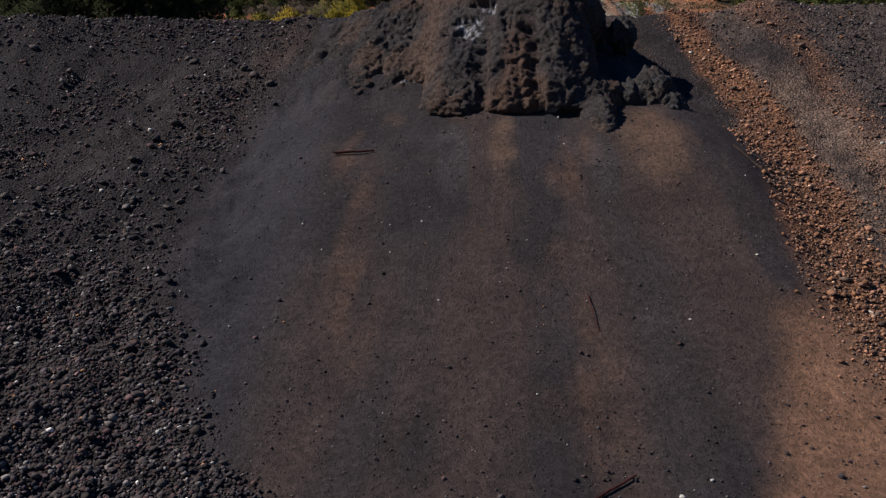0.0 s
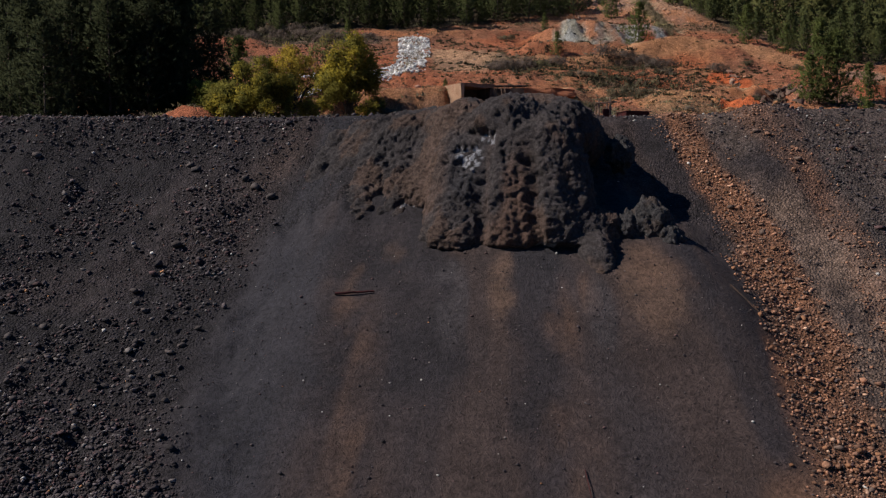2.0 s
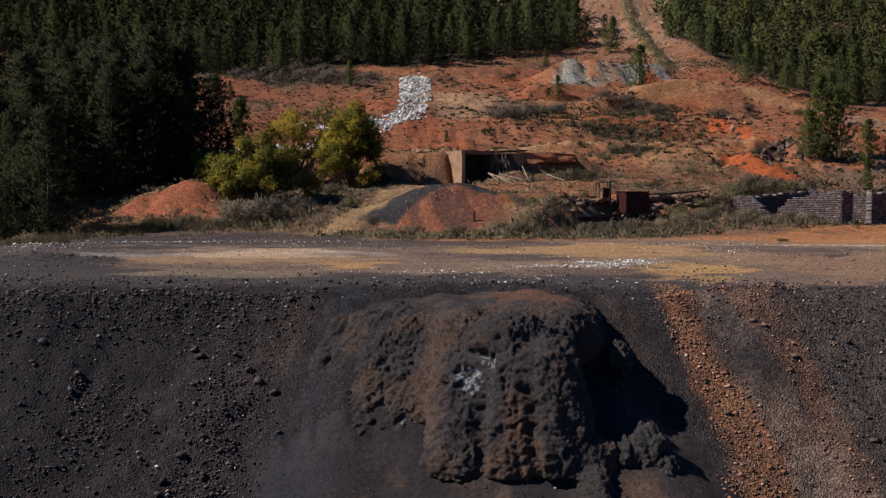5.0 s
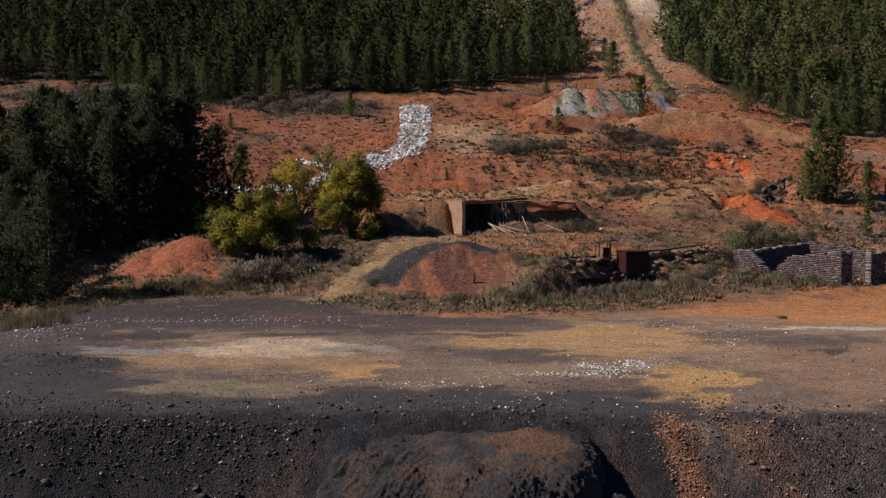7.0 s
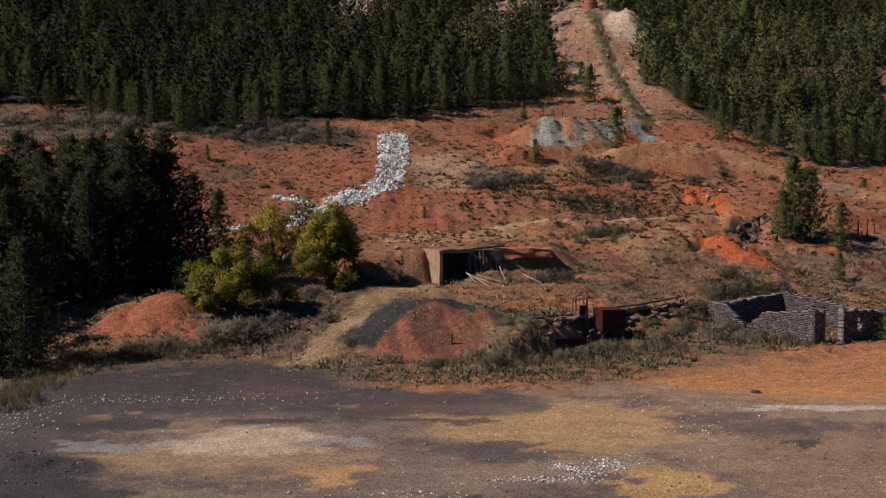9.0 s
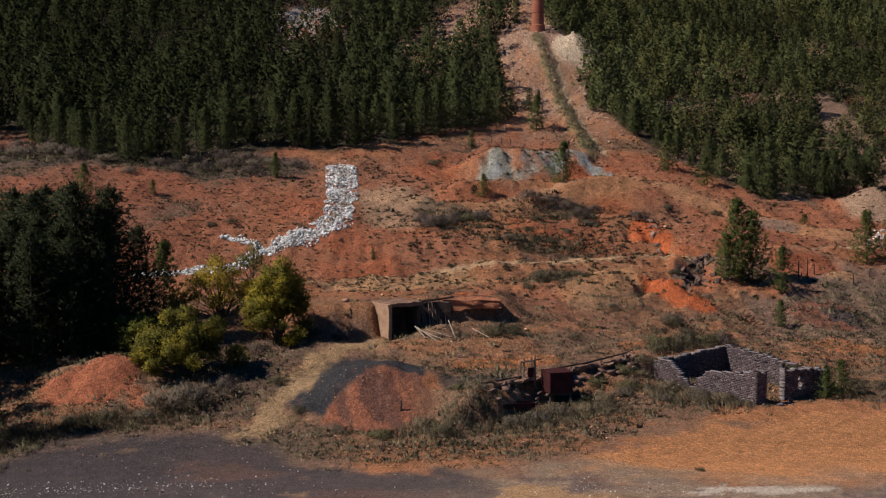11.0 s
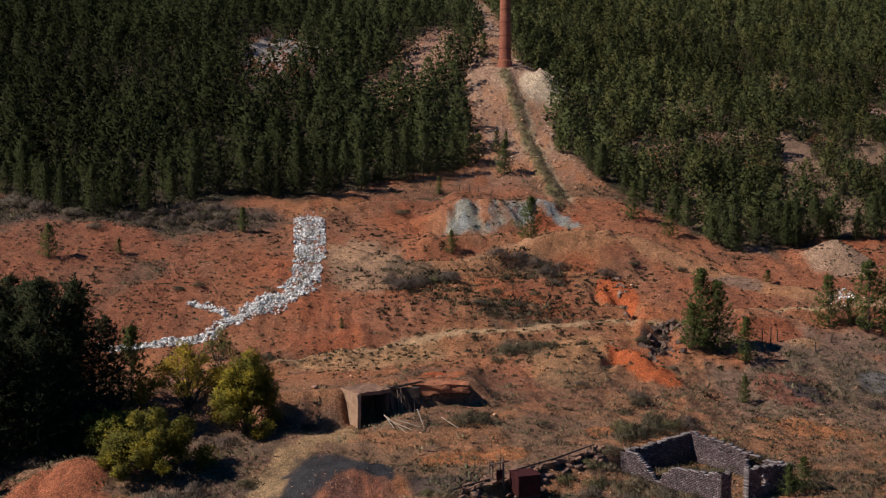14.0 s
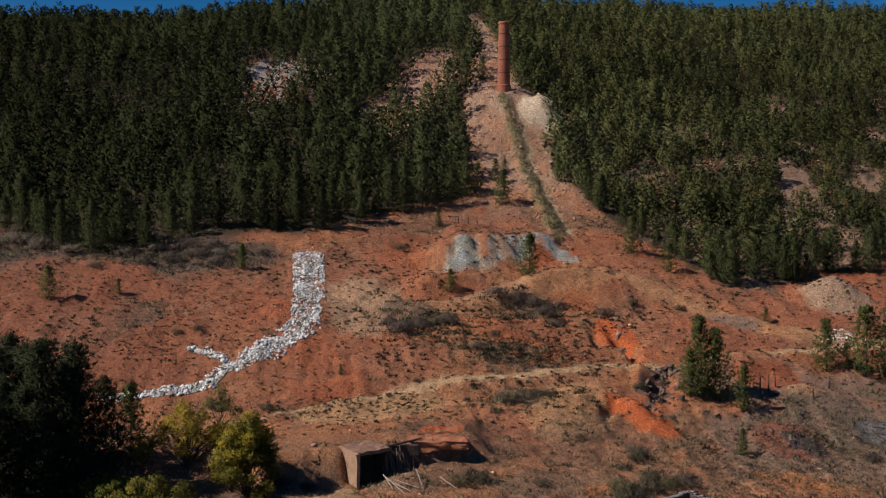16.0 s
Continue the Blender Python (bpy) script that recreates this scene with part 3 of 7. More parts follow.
def terrace_paint(col, x, y):
    n0, n1, n2 = wavy(x, y * 1.6, 1.6, 83), wavy(x, y * 1.5, 5, 81), wavy(x, y * 2.5, 14, 82)
    f = 0.16 * n1 + 0.20 * n0
    col = paint(col, (0.215, 0.150, 0.115), np.ones(len(x)))
    x = x + 4.0 * wavy(x, y * 2.2, 7, 85) + 2.2 * wavy(x, y * 2, 1.8, 87)
    y = y + 2.4 * wavy(x, y * 1.6, 6, 86) + 0.9 * wavy(x, y, 1.5, 88)
    col = paint(col, (0.33, 0.225, 0.15), 0.85 * smooth(-0.15, 0.2, n2 + 0.3 * n0))
    col = paint(col, (0.145, 0.098, 0.088), 0.8 * smooth(0.02, 0.25, n1 + 0.4 * n0))
    # the dark back and side
    col = paint(col, (0.085, 0.066, 0.066), 0.92 * smooth(60, 66, y + 4 * n1 - 0.10 * np.abs(x + 4)) * smooth(9, 3, x + 5 * n1) + 0.9 * smooth(-15, -20, x + 5 * n1))
    col = paint(col, (0.155, 0.085, 0.066), 0.7 * smooth(0.1, 0.5, bump(x, y, -1.5, 66.5, 7, 3) + bump(x, y, -10, 72.5, 6, 4) + f))
    # the tan middle
    col = paint(col, (0.46, 0.275, 0.135), 0.9 * smooth(0.10, 0.45, bump(x, y, 8.5, 60.5, 12, 7.5) + f))
    col = paint(col, (0.50, 0.285, 0.13), 0.7 * smooth(0.15, 0.5, bump(x, y, 11, 65, 9, 3.5) + f))
    # ochre and cream patches
    col = paint(col, (0.36, 0.225, 0.13), 0.85 * smooth(0.1, 0.45, bump(x, y, -11, 55.5, 11, 5.5) + f))
    col = paint(col, (0.55, 0.40, 0.28), 0.9 * smooth(0.15, 0.5, bump(x, y, -10, 58, 9, 4.0) + f))
    col = paint(col, (0.30, 0.27, 0.25), 0.85 * smooth(0.15, 0.5, bump(x, y, -17.5, 57.4, 6, 1.7) + bump(x, y, -4.5, 58.5, 3.5, 1.4) + f))
    col = paint(col, (0.50, 0.28, 0.125), 0.95 * smooth(0.12, 0.45, bump(x, y, -6.3, 51.2, 4.2, 2.6) + f))
    col = paint(col, (0.24, 0.19, 0.125), 0.9 * smooth(0.12, 0.4, bump(x, y, -13, 47.2, 7.0, 2.4) + f))
    col = paint(col, (0.51, 0.30, 0.13), 0.95 * smooth(0.1, 0.45, bump(x, y, 12.0, 49.2, 2.8, 6.5) + f))
    col = paint(col, (0.115, 0.085, 0.080), 0.8 * smooth(0.1, 0.4, bump(x, y, 4, 55, 8, 2.2) + bump(x, y, 21, 59, 5, 2.5) + f - 0.05))
    col = paint(col, (0.32, 0.195, 0.125), 0.8 * smooth(15, 18, x + 3 * n1) * smooth(62, 56, y + 3 * n1))
    # orange earth and the bleached streak beyond it
    col = paint(col, ORANGE, 0.95 * smooth(-2.0, 4.0, y - np.interp(x, [0, 10, 15, 24, 41], [95, 77, 72, 67.5, 67]) + 4 * n1) * smooth(10, 15, x))
    col = paint(col, (0.60, 0.50, 0.40), 0.85 * smooth(0.2, 0.5, bump(x, y, 28.5, 66, 6.5, 1.7) + bump(x, y, 22, 65.4, 4, 0.9) + f))
    col = paint(col, (0.055, 0.047, 0.047), 0.85 * smooth(0.2, 0.45, bump(x, y, 21.7, 56.8, 1.7, 1.5) + f) + 0.75 * smooth(0.15, 0.4, bump(x, y, -9, 62.4, 5, 1.2) + bump(x, y, -19.5, 61.5, 6, 1.5) + bump(x, y, 2, 62.5, 4, 0.9) + f))
    # dark slag towards the rim
    rim = np.interp(x - 1.0, [-24, -19, -15, -9, -5, 0, 7, 10.4, 11.5, 14.5, 16, 24, 32], [55.5, 51.5, 46.4, 45.8, 46.4, 47.4, 47.2, 45.5, 42.0, 42.0, 43.6, 45, 46])
    col = paint(col, (0.060, 0.052, 0.054), 0.93 * smooth(1.2, -0.8, y - rim + 2.0 * n1 + 1.4 * n0))
    return col


def hill_paint(col, x, y):
    n1, n2, n3 = wavy(x, y * 0.45, 5, 91), wavy(x, y * 0.7, 20, 92), wavy(x, y * 0.4, 1.5, 93)
    col = paint(col, (0.40, 0.145, 0.072), np.ones(len(x)))
    col = paint(col, (0.48, 0.20, 0.09), 0.9 * smooth(-0.12, 0.22, n2))
    col = paint(col, (0.30, 0.115, 0.065), 0.6 * smooth(0.02, 0.28, n1 + 0.3 * n3))
    col = paint(col, (0.48, 0.21, 0.105), 0.4 * smooth(0.0, 0.25, n3) * smooth(-0.1, 0.2, n1))
    col = paint(col, (0.46, 0.135, 0.057), smooth(0.10, 0.30, wavy(x, y * 0.6, 12, 94)) * 0.7)
    col = paint(col, (0.33, 0.118, 0.062), 0.9 * smooth(-4, -26, x + 8 * n1) * smooth(128, 142, y))
    bench = y - np.interp(x, [p[0] for p in BENCH], [p[1] for p in BENCH])
    col = paint(col, (0.52, 0.25, 0.12), 0.85 * smooth(-7.5, -5.5, bench + 1.5 * n1) * smooth(2.2, 0.8, bench) * smooth(-4, 2, x))
    col = paint(col, (0.53, 0.295, 0.145), 0.9 * smooth(0.12, 0.4, bump(x, y, 3, 130, 19, 9, 15) + 0.2 * n1))
    col = paint(col, (0.50, 0.31, 0.19), 0.8 * smooth(0.08, 0.4, bump(x, y, 4, 166, 9, 19) + 0.2 * n1 + 0.15 * n3))
    for line, wide, colour in ((TRACK, 2.3, (0.56, 0.36, 0.20)), (UPPER_TRACK, 1.3, (0.50, 0.29, 0.17)), (BENCH, 1.8, (0.50, 0.26, 0.14))):
        col = paint(col, colour, 0.9 * smooth(wide * 1.3, wide * 0.6, line_distance(x, y, line) + n3))
    col = paint(col, (0.53, 0.27, 0.125), 0.9 * smooth(0.15, 0.45, bump(x, y, 31, 130, 9, 15, -25) + 0.2 * n1))
    near = 1 - smooth(108, 120, y + 6 * n1)
    col = paint(col, (0.31, 0.175, 0.105), 0.85 * near)
    col = paint(col, (0.50, 0.20, 0.085), 0.9 * near * smooth(-0.02, 0.2, wavy(x, y * 1.6, 7, 95) + 0.25 * smooth(20, 40, x)))
    # dark grey-brown edge of the flat, with the pines' shadow painted into it
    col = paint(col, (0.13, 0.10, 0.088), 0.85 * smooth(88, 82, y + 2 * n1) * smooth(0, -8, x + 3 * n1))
    col = paint(col, (0.24, 0.16, 0.12), 0.8 * smooth(45, 50, x + 3 * n1) * smooth(86, 76, x) * smooth(108, 113, y + 3 * n1) * smooth(145, 139, y + 3 * n1) * smooth(-0.3, 0.1, n2 + n1 + 0.2))
    col = paint(col, (0.205, 0.145, 0.10), 0.8 * scrub(x, y) * smooth(112, 124, y))
    col = paint(col, SCRUB_SOIL, 0.65 * scrub(x, y) * smooth(124, 112, y))
    # brown scrub ground, with shade under the forest edge painted in
    col = paint(col, (0.15, 0.105, 0.08), 0.8 * smooth(0.1, 0.4, bump(x, y, -27, 189, 26, 12) + bump(x, y, -64, 190, 36, 17) + 0.2 * n1))
    # darker soil by the wattles, their cast shade put into the ground colour
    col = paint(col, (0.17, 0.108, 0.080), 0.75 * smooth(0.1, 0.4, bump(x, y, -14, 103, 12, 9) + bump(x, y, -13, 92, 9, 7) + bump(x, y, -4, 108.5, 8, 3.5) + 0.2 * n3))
    # tips of black, red and blue waste
    seam = y - np.interp(x, [-9, -5.2, -3.9, -2.8, -1.5, 0.2, 2.1, 4.3, 7], [80, 85, 88.4, 90.0, 91.2, 92.6, 92.6, 92.8, 91]) + 0.5 * n3 + 0.4 * wavy(x, y * 0.3, 1.1, 98)
    col = paint(col, (0.052, 0.050, 0.055), smooth(0.06, 0.14, bump(x, y, -1.8, 94.5, 8.6, 9.2) + 0.05 * n3) * smooth(-0.4, 0.4, seam))
    red = smooth(0.05, 0.15, bump(x, y, 0.3, 91.5, 8.0, 9.0) + 0.06 * n3) * smooth(0.4, -0.4, seam) * smooth(6.5, 4.0, x + 2 * n1)
    col = paint(col, (0.37, 0.138, 0.076), red)
    col = paint(col, (0.13, 0.068, 0.055), 0.75 * red * smooth(0.02, 0.16, wavy(x + 0.25 * (y - 88), y * 0.13, 1.3, 98)))
    col = paint(col, (0.08, 0.07, 0.072), 0.7 * smooth(0.1, 0.35, bump(x, y, 10, 92.5, 5.5, 4) + 0.15 * n3))
    col = paint(col, (0.45, 0.15, 0.075), smooth(0.22, 0.36, bump(x, y, -26.4, 94.6, 6.8, 6.0, 20) + 0.12 * n3) + 0.8 * smooth(0.2, 0.4, bump(x, y, -21.2, 92.2, 1.6, 3.0, 20) + 0.2 * n3) + 0.5 * smooth(0.1, 0.4, bump(x, y, -31, 95.5, 4, 3) + 0.3 * n3))
    col = paint(col, (0.47, 0.30, 0.155), 0.9 * smooth(2.4, 0.8, line_distance(x, y, DUMP_ROAD) + 2.2 * n3 + n1))
    foot = y - (178 + 0.36 * (x - 17))
    face = smooth(-0.6, 0.4, foot + n3) * smooth(9.5, 7.0, foot + 2 * n1) * smooth(14, 17, x) * smooth(49, 46, x)
    rise = np.clip(foot / 7.5, 0, 1)
    edge = x + 1.6 * n3 + 1.0 * n1 + 0.7 * wavy(x, y, 1.4, 95)
    slip = smooth(16.2, 17.8, edge - 4.2 * rise) * smooth(29.2, 27.4, edge + 2.8 * smooth(0.1, 0.55, rise)) * smooth(0.02, 0.2, rise + 0.2 * n3)
    slip = np.maximum(slip, smooth(27.6, 28.6, edge) * smooth(37.6, 36.4, edge) * smooth(0.0, 0.3, rise - 0.04 * np.clip(x - 31, 0, 6) + 0.3 * n3) * (1 - 0.75 * smooth(0.9, 0.3, np.abs(edge - 31.6 + 0.8 * rise))))
    slip = np.maximum(slip, smooth(2.3, 1.3, np.abs(edge - 45.4 + 5.6 * rise)))
    col = paint(col, (0.46, 0.20, 0.105), 0.7 * face)
    col = paint(col, (0.47, 0.135, 0.055), 0.9 * face * smooth(35.5, 36.8, edge) * smooth(0.8, 0.6, rise + 0.3 * n3))
    col = paint(col, GREEN_CLAY, 0.93 * face * slip)
    col = paint(col, BLUE_CLAY, 0.85 * face * slip * smooth(-0.1, 0.12, wavy(x * 1.3, y * 0.5, 3, 97) + 0.06))
    col = paint(col, (0.42, 0.20, 0.11), 0.6 * face * slip * smooth(0.14, 0.3, wavy(x * 2.0, y * 0.5, 2.4, 96)))
    col = paint(col, (0.46, 0.29, 0.19), smooth(0.15, 0.4, bump(x, y, 90, 172, 9.5, 8) + 0.2 * n3))
    col = paint(col, (0.56, 0.135, 0.045), 0.95 * smooth(0.2, 0.35, 1.3 * bump(x, y, 40.3, 129, 3.4, 9.5, 30) + 1.2 * bump(x, y, 44.5, 157, 5.0, 9) + bump(x, y, 12.5, 119, 4, 2.5) + 0.2 * n1))
    col = paint(col, (0.30, 0.10, 0.065), 0.8 * smooth(0.1, 0.35, bump(x, y, 58, 122.5, 7, 8) + 0.2 * n3))
    col = paint(col, (0.085, 0.07, 0.075), 0.9 * smooth(0.25, 0.5, bump(x, y, 59.5, 121, 4.0, 5.5, 20) + 0.3 * n3))
    col = paint(col, (0.19, 0.18, 0.19), 0.8 * smooth(0.15, 0.4, bump(x, y, 72, 124, 5, 7) + 0.2 * n1))
    col = paint(col, (0.07, 0.058, 0.055), 0.9 * smooth(0.25, 0.5, bump(x, y, 44.8, 138, 3.6, 6.0, -25) + 0.35 * n3))
    col = paint(col, (0.20, 0.17, 0.15), 0.6 * smooth(0.2, 0.5, bump(x, y, 66, 161, 8, 2.6, -25) + 0.3 * n3))
    col = paint(col, (0.40, 0.12, 0.055), 0.85 * smooth(0.12, 0.35, bump(x, y, 62.5, 140, 7.5, 5) + 0.2 * n3))
    col = paint(col, (0.50, 0.27, 0.14), 0.85 * smooth(0.15, 0.4, bump(x, y, 66, 135.6, 4.2, 1.8) + 0.2 * n3))
    col = paint(col, (0.50, 0.19, 0.075), 0.8 * smooth(0.15, 0.4, bump(x, y, 53, 110.5, 9, 3.6, -40) + bump(x, y, 14, 100.5, 9, 2.4, 8) + bump(x, y, 29, 107.5, 4, 2.2, 20) + 0.25 * n3))
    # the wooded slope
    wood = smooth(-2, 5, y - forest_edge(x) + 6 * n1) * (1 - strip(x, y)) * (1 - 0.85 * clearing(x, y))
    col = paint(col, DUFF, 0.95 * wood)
    col = paint(col, (0.36, 0.22, 0.15), 0.85 * wood * smooth(0.08, 0.24, wavy(x, y, 11, 14) + 0.3 * n3) * smooth(50, 75, x) * smooth(330, 290, y))
    bare = strip(x, y) * smooth(205, 215, y)
    col = paint(col, (0.53, 0.28, 0.16), 0.9 * bare * smooth(212, 240, y + 10 * n1))
    col = paint(col, (0.54, 0.36, 0.25), 0.8 * bare * smooth(-0.05, 0.2, wavy(x, y * 0.3, 4, 101)) * smooth(218, 235, y))
    col = paint(col, (0.33, 0.19, 0.13), 0.6 * bare * smooth(0.0, 0.25, n3 + n1))
    col = paint(col, (0.62, 0.47, 0.29), 0.85 * smooth(1.3, 0.5, np.abs(x - 46.6 - 0.9 * n1) + 0.8 * n3) * smooth(198, 204, y) * smooth(262, 256, y))
    col = paint(col, (0.20, 0.19, 0.08), 0.85 * smooth(1.6, 0.6, line_distance(x, y, FLUE) + 1.8 * n3))
    col = paint(col, (0.74, 0.57, 0.40), smooth(0.08, 0.22, bump(x, y, 54.0, 261.5, 8, 9.5) + 0.15 * n3))
    rock = clearing(x, y) * smooth(225, 250, y) * (1 - bare) * (1 - smooth(0.05, 0.2, bump(x, y, 56, 266, 12, 11)))
    col = paint(col, (0.36, 0.27, 0.23), 0.8 * rock * smooth(-0.2, 0.2, n3))
    col = paint(col, (0.44, 0.25, 0.17), 0.8 * rock * smooth(0, 8, x) * smooth(40, 30, x))
    col = paint(col, (0.42, 0.40, 0.38), 0.8 * rock * smooth(5, -5, x) * smooth(-0.1, 0.1, n3))
    col = paint(col, (0.5, 0.21, 0.11), 0.8 * smooth(0.2, 0.5, bump(x, y, 14, 270, 5, 8)))
    return col


def land_paint(x, y):
    col = np.zeros((len(x), 3))
    a, b, c = y < 48, (y > 38) & (y < 100), y > 66
    heap, flat, wood = col.copy(), col.copy(), col.copy()
    heap[a] = heap_paint(heap[a], x[a], y[a])
    flat[b] = terrace_paint(flat[b], x[b], y[b])
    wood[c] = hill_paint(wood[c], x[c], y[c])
    n = wavy(x, y, 2.5, 99)
    rim = 42.6 + 1.2 * fbm(x, y * 0 + 3.0, 9.0, 3, 5)
    s = smooth(-0.9, 0.9, y - rim + 1.6 * n)[:, None]
    edge = np.interp(x, [-60, -30, -25, -18.5, -12.8, -8.3, -4.4, 10, 15, 24, 41, 80], [66, 72, 81, 82.3, 84.6, 78.5, 72.8, 71, 73, 82, 88, 92])
    r = smooth(-1.5, 1.5, y - edge + 4 * n)[:, None]
    col = (heap * (1 - s) + flat * s) * (1 - r) + wood * r
    # how gritty the ground is: the fines of the slope are smooth
    fine = smooth(-0.5, 0.8, x - coarse_line(y) + n) * smooth(0.3, -0.5, x - band_line(y) + 1.0) * (y < 34)
    grit = np.where(y < 43, 1 - 0.85 * fine - 0.1 * smooth(27, 31, y) * (1 - fine), 0.5 + 0.5 * smooth(66, 80, y))
    return np.concatenate([col, grit[:, None]], 1)


rows = [-4000.0, -1500, -600, -250, -100, -40, -15, 0, 5]
while rows[-1] < 460:
    rows.append(rows[-1] + max(0.11, rows[-1] * (0.0068 if rows[-1] < 85 else 0.0046 if rows[-1] < 210 else 0.010)))
rows += [500, 560, 650, 800, 1100, 1600, 2500, 4500]
fine_u = np.arange(-0.50, 0.6401, 0.0030)
side = np.array([0.004, 0.012, 0.03, 0.07, 0.16, 0.4, 1.0])
gy = np.array(rows)[:, None]
reach = np.clip(gy, 14, 1500)
gx = np.concatenate([-(0.50 * reach + (4800 - 0.50 * reach) * side[::-1]), reach * fine_u, 0.64 * reach + (4800 - 0.64 * reach) * side], 1)
gy = np.repeat(gy, gx.shape[1], 1)
nr, nc = gx.shape
px, py = gx.ravel(), gy.ravel()
pz = height(px, py)
ids = np.arange(nr * nc).reshape(nr, nc)
quads = np.stack([ids[:-1, :-1], ids[:-1, 1:], ids[1:, 1:], ids[1:, :-1]], -1).reshape(-1, 4)
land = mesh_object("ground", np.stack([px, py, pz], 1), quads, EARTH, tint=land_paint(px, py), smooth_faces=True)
tagged(land, "bare mine ground, black slag slope, ochre flat and red hillside", "ground", kind="structure")


# ---- scatter ----
def lump(seed, rough=0.25, flat=0.75, fine=1, cuts=6):
    """An angular stone about 1 across: a lump cut by planes."""
    bm = bmesh.new()
    bmesh.ops.create_icosphere(bm, subdivisions=fine, radius=0.5)
    rnd = random.Random(seed)
    planes = [(Vector((rnd.gauss(0, 1), rnd.gauss(0, 1), rnd.gauss(0, 1))).normalized(), rnd.uniform(0.2, 0.38)) for _ in range(cuts)]
    for v in bm.verts:
        v.co *= 1 + rough * 0.6 * (rnd.random() * 2 - 1)
        for n, d in planes:
            over = v.co.dot(n) - d
            if over > 0:
                v.co -= n * over
        v.co.z *= flat
    bm.verts.index_update()
    v = np.array([v.co[:] for v in bm.verts])
    f = np.array([[q.index for q in t.verts] for t in bm.faces])
    bm.free()
    return v, f


def merge(templates, picks, places, sizes, turns, tints, ways=None):
    """Copies of small templates joined into arrays of corners, faces and tints."""
    vs, fs, cs, ws, at = [], [], [], [], 0
    for k, (tv, tf) in enumerate(templates):
        sel = np.where(picks == k)[0]
        if not len(sel):
            continue
        c, s = np.cos(turns[sel])[:, None], np.sin(turns[sel])[:, None]
        sz = sizes[sel]
        sz = sz[:, None] * np.ones((1, 3)) if sz.ndim == 1 else sz
        x, y, z = tv[None, :, 0] * sz[:, :1], tv[None, :, 1] * sz[:, 1:2], tv[None, :, 2] * sz[:, 2:]
        w = np.stack([x * c - y * s, x * s + y * c, z * np.ones_like(c)], -1) + places[sel][:, None, :]
        vs.append(w.reshape(-1, 3))
        fs.append((tf[None] + (np.arange(len(sel)) * len(tv))[:, None, None] + at).reshape(-1, tf.shape[1]))
        cs.append(np.repeat(tints[sel], len(tv), 0))
        if ways is not None:
            n = ways[k][None]
            ws.append(np.stack([n[..., 0] * c - n[..., 1] * s, n[..., 0] * s + n[..., 1] * c, n[..., 2] * np.ones_like(c)], -1).reshape(-1, 3))
        at += len(sel) * len(tv)
    out = np.concatenate(vs), np.concatenate(fs), np.concatenate(cs)
    return out if ways is None else (*out, np.concatenate(ws))


def blades(rnd, points, ways, lengths, widths):
    """Leaf-shaped triangles from points along ways."""
    n = len(points)
    r = rnd.normal(size=(n, 3))
    across = np.cross(ways, r)
    across /= np.linalg.norm(across, axis=1)[:, None] + 1e-9
    a = points - across * widths[:, None] / 2
    b = points + across * widths[:, None] / 2
    v = np.stack([a, b, points + ways * lengths[:, None]], 1).reshape(-1, 3)
    return v, np.arange(n * 3).reshape(-1, 3)


def unit(v):
    return v / (np.linalg.norm(v, axis=1)[:, None] + 1e-9)


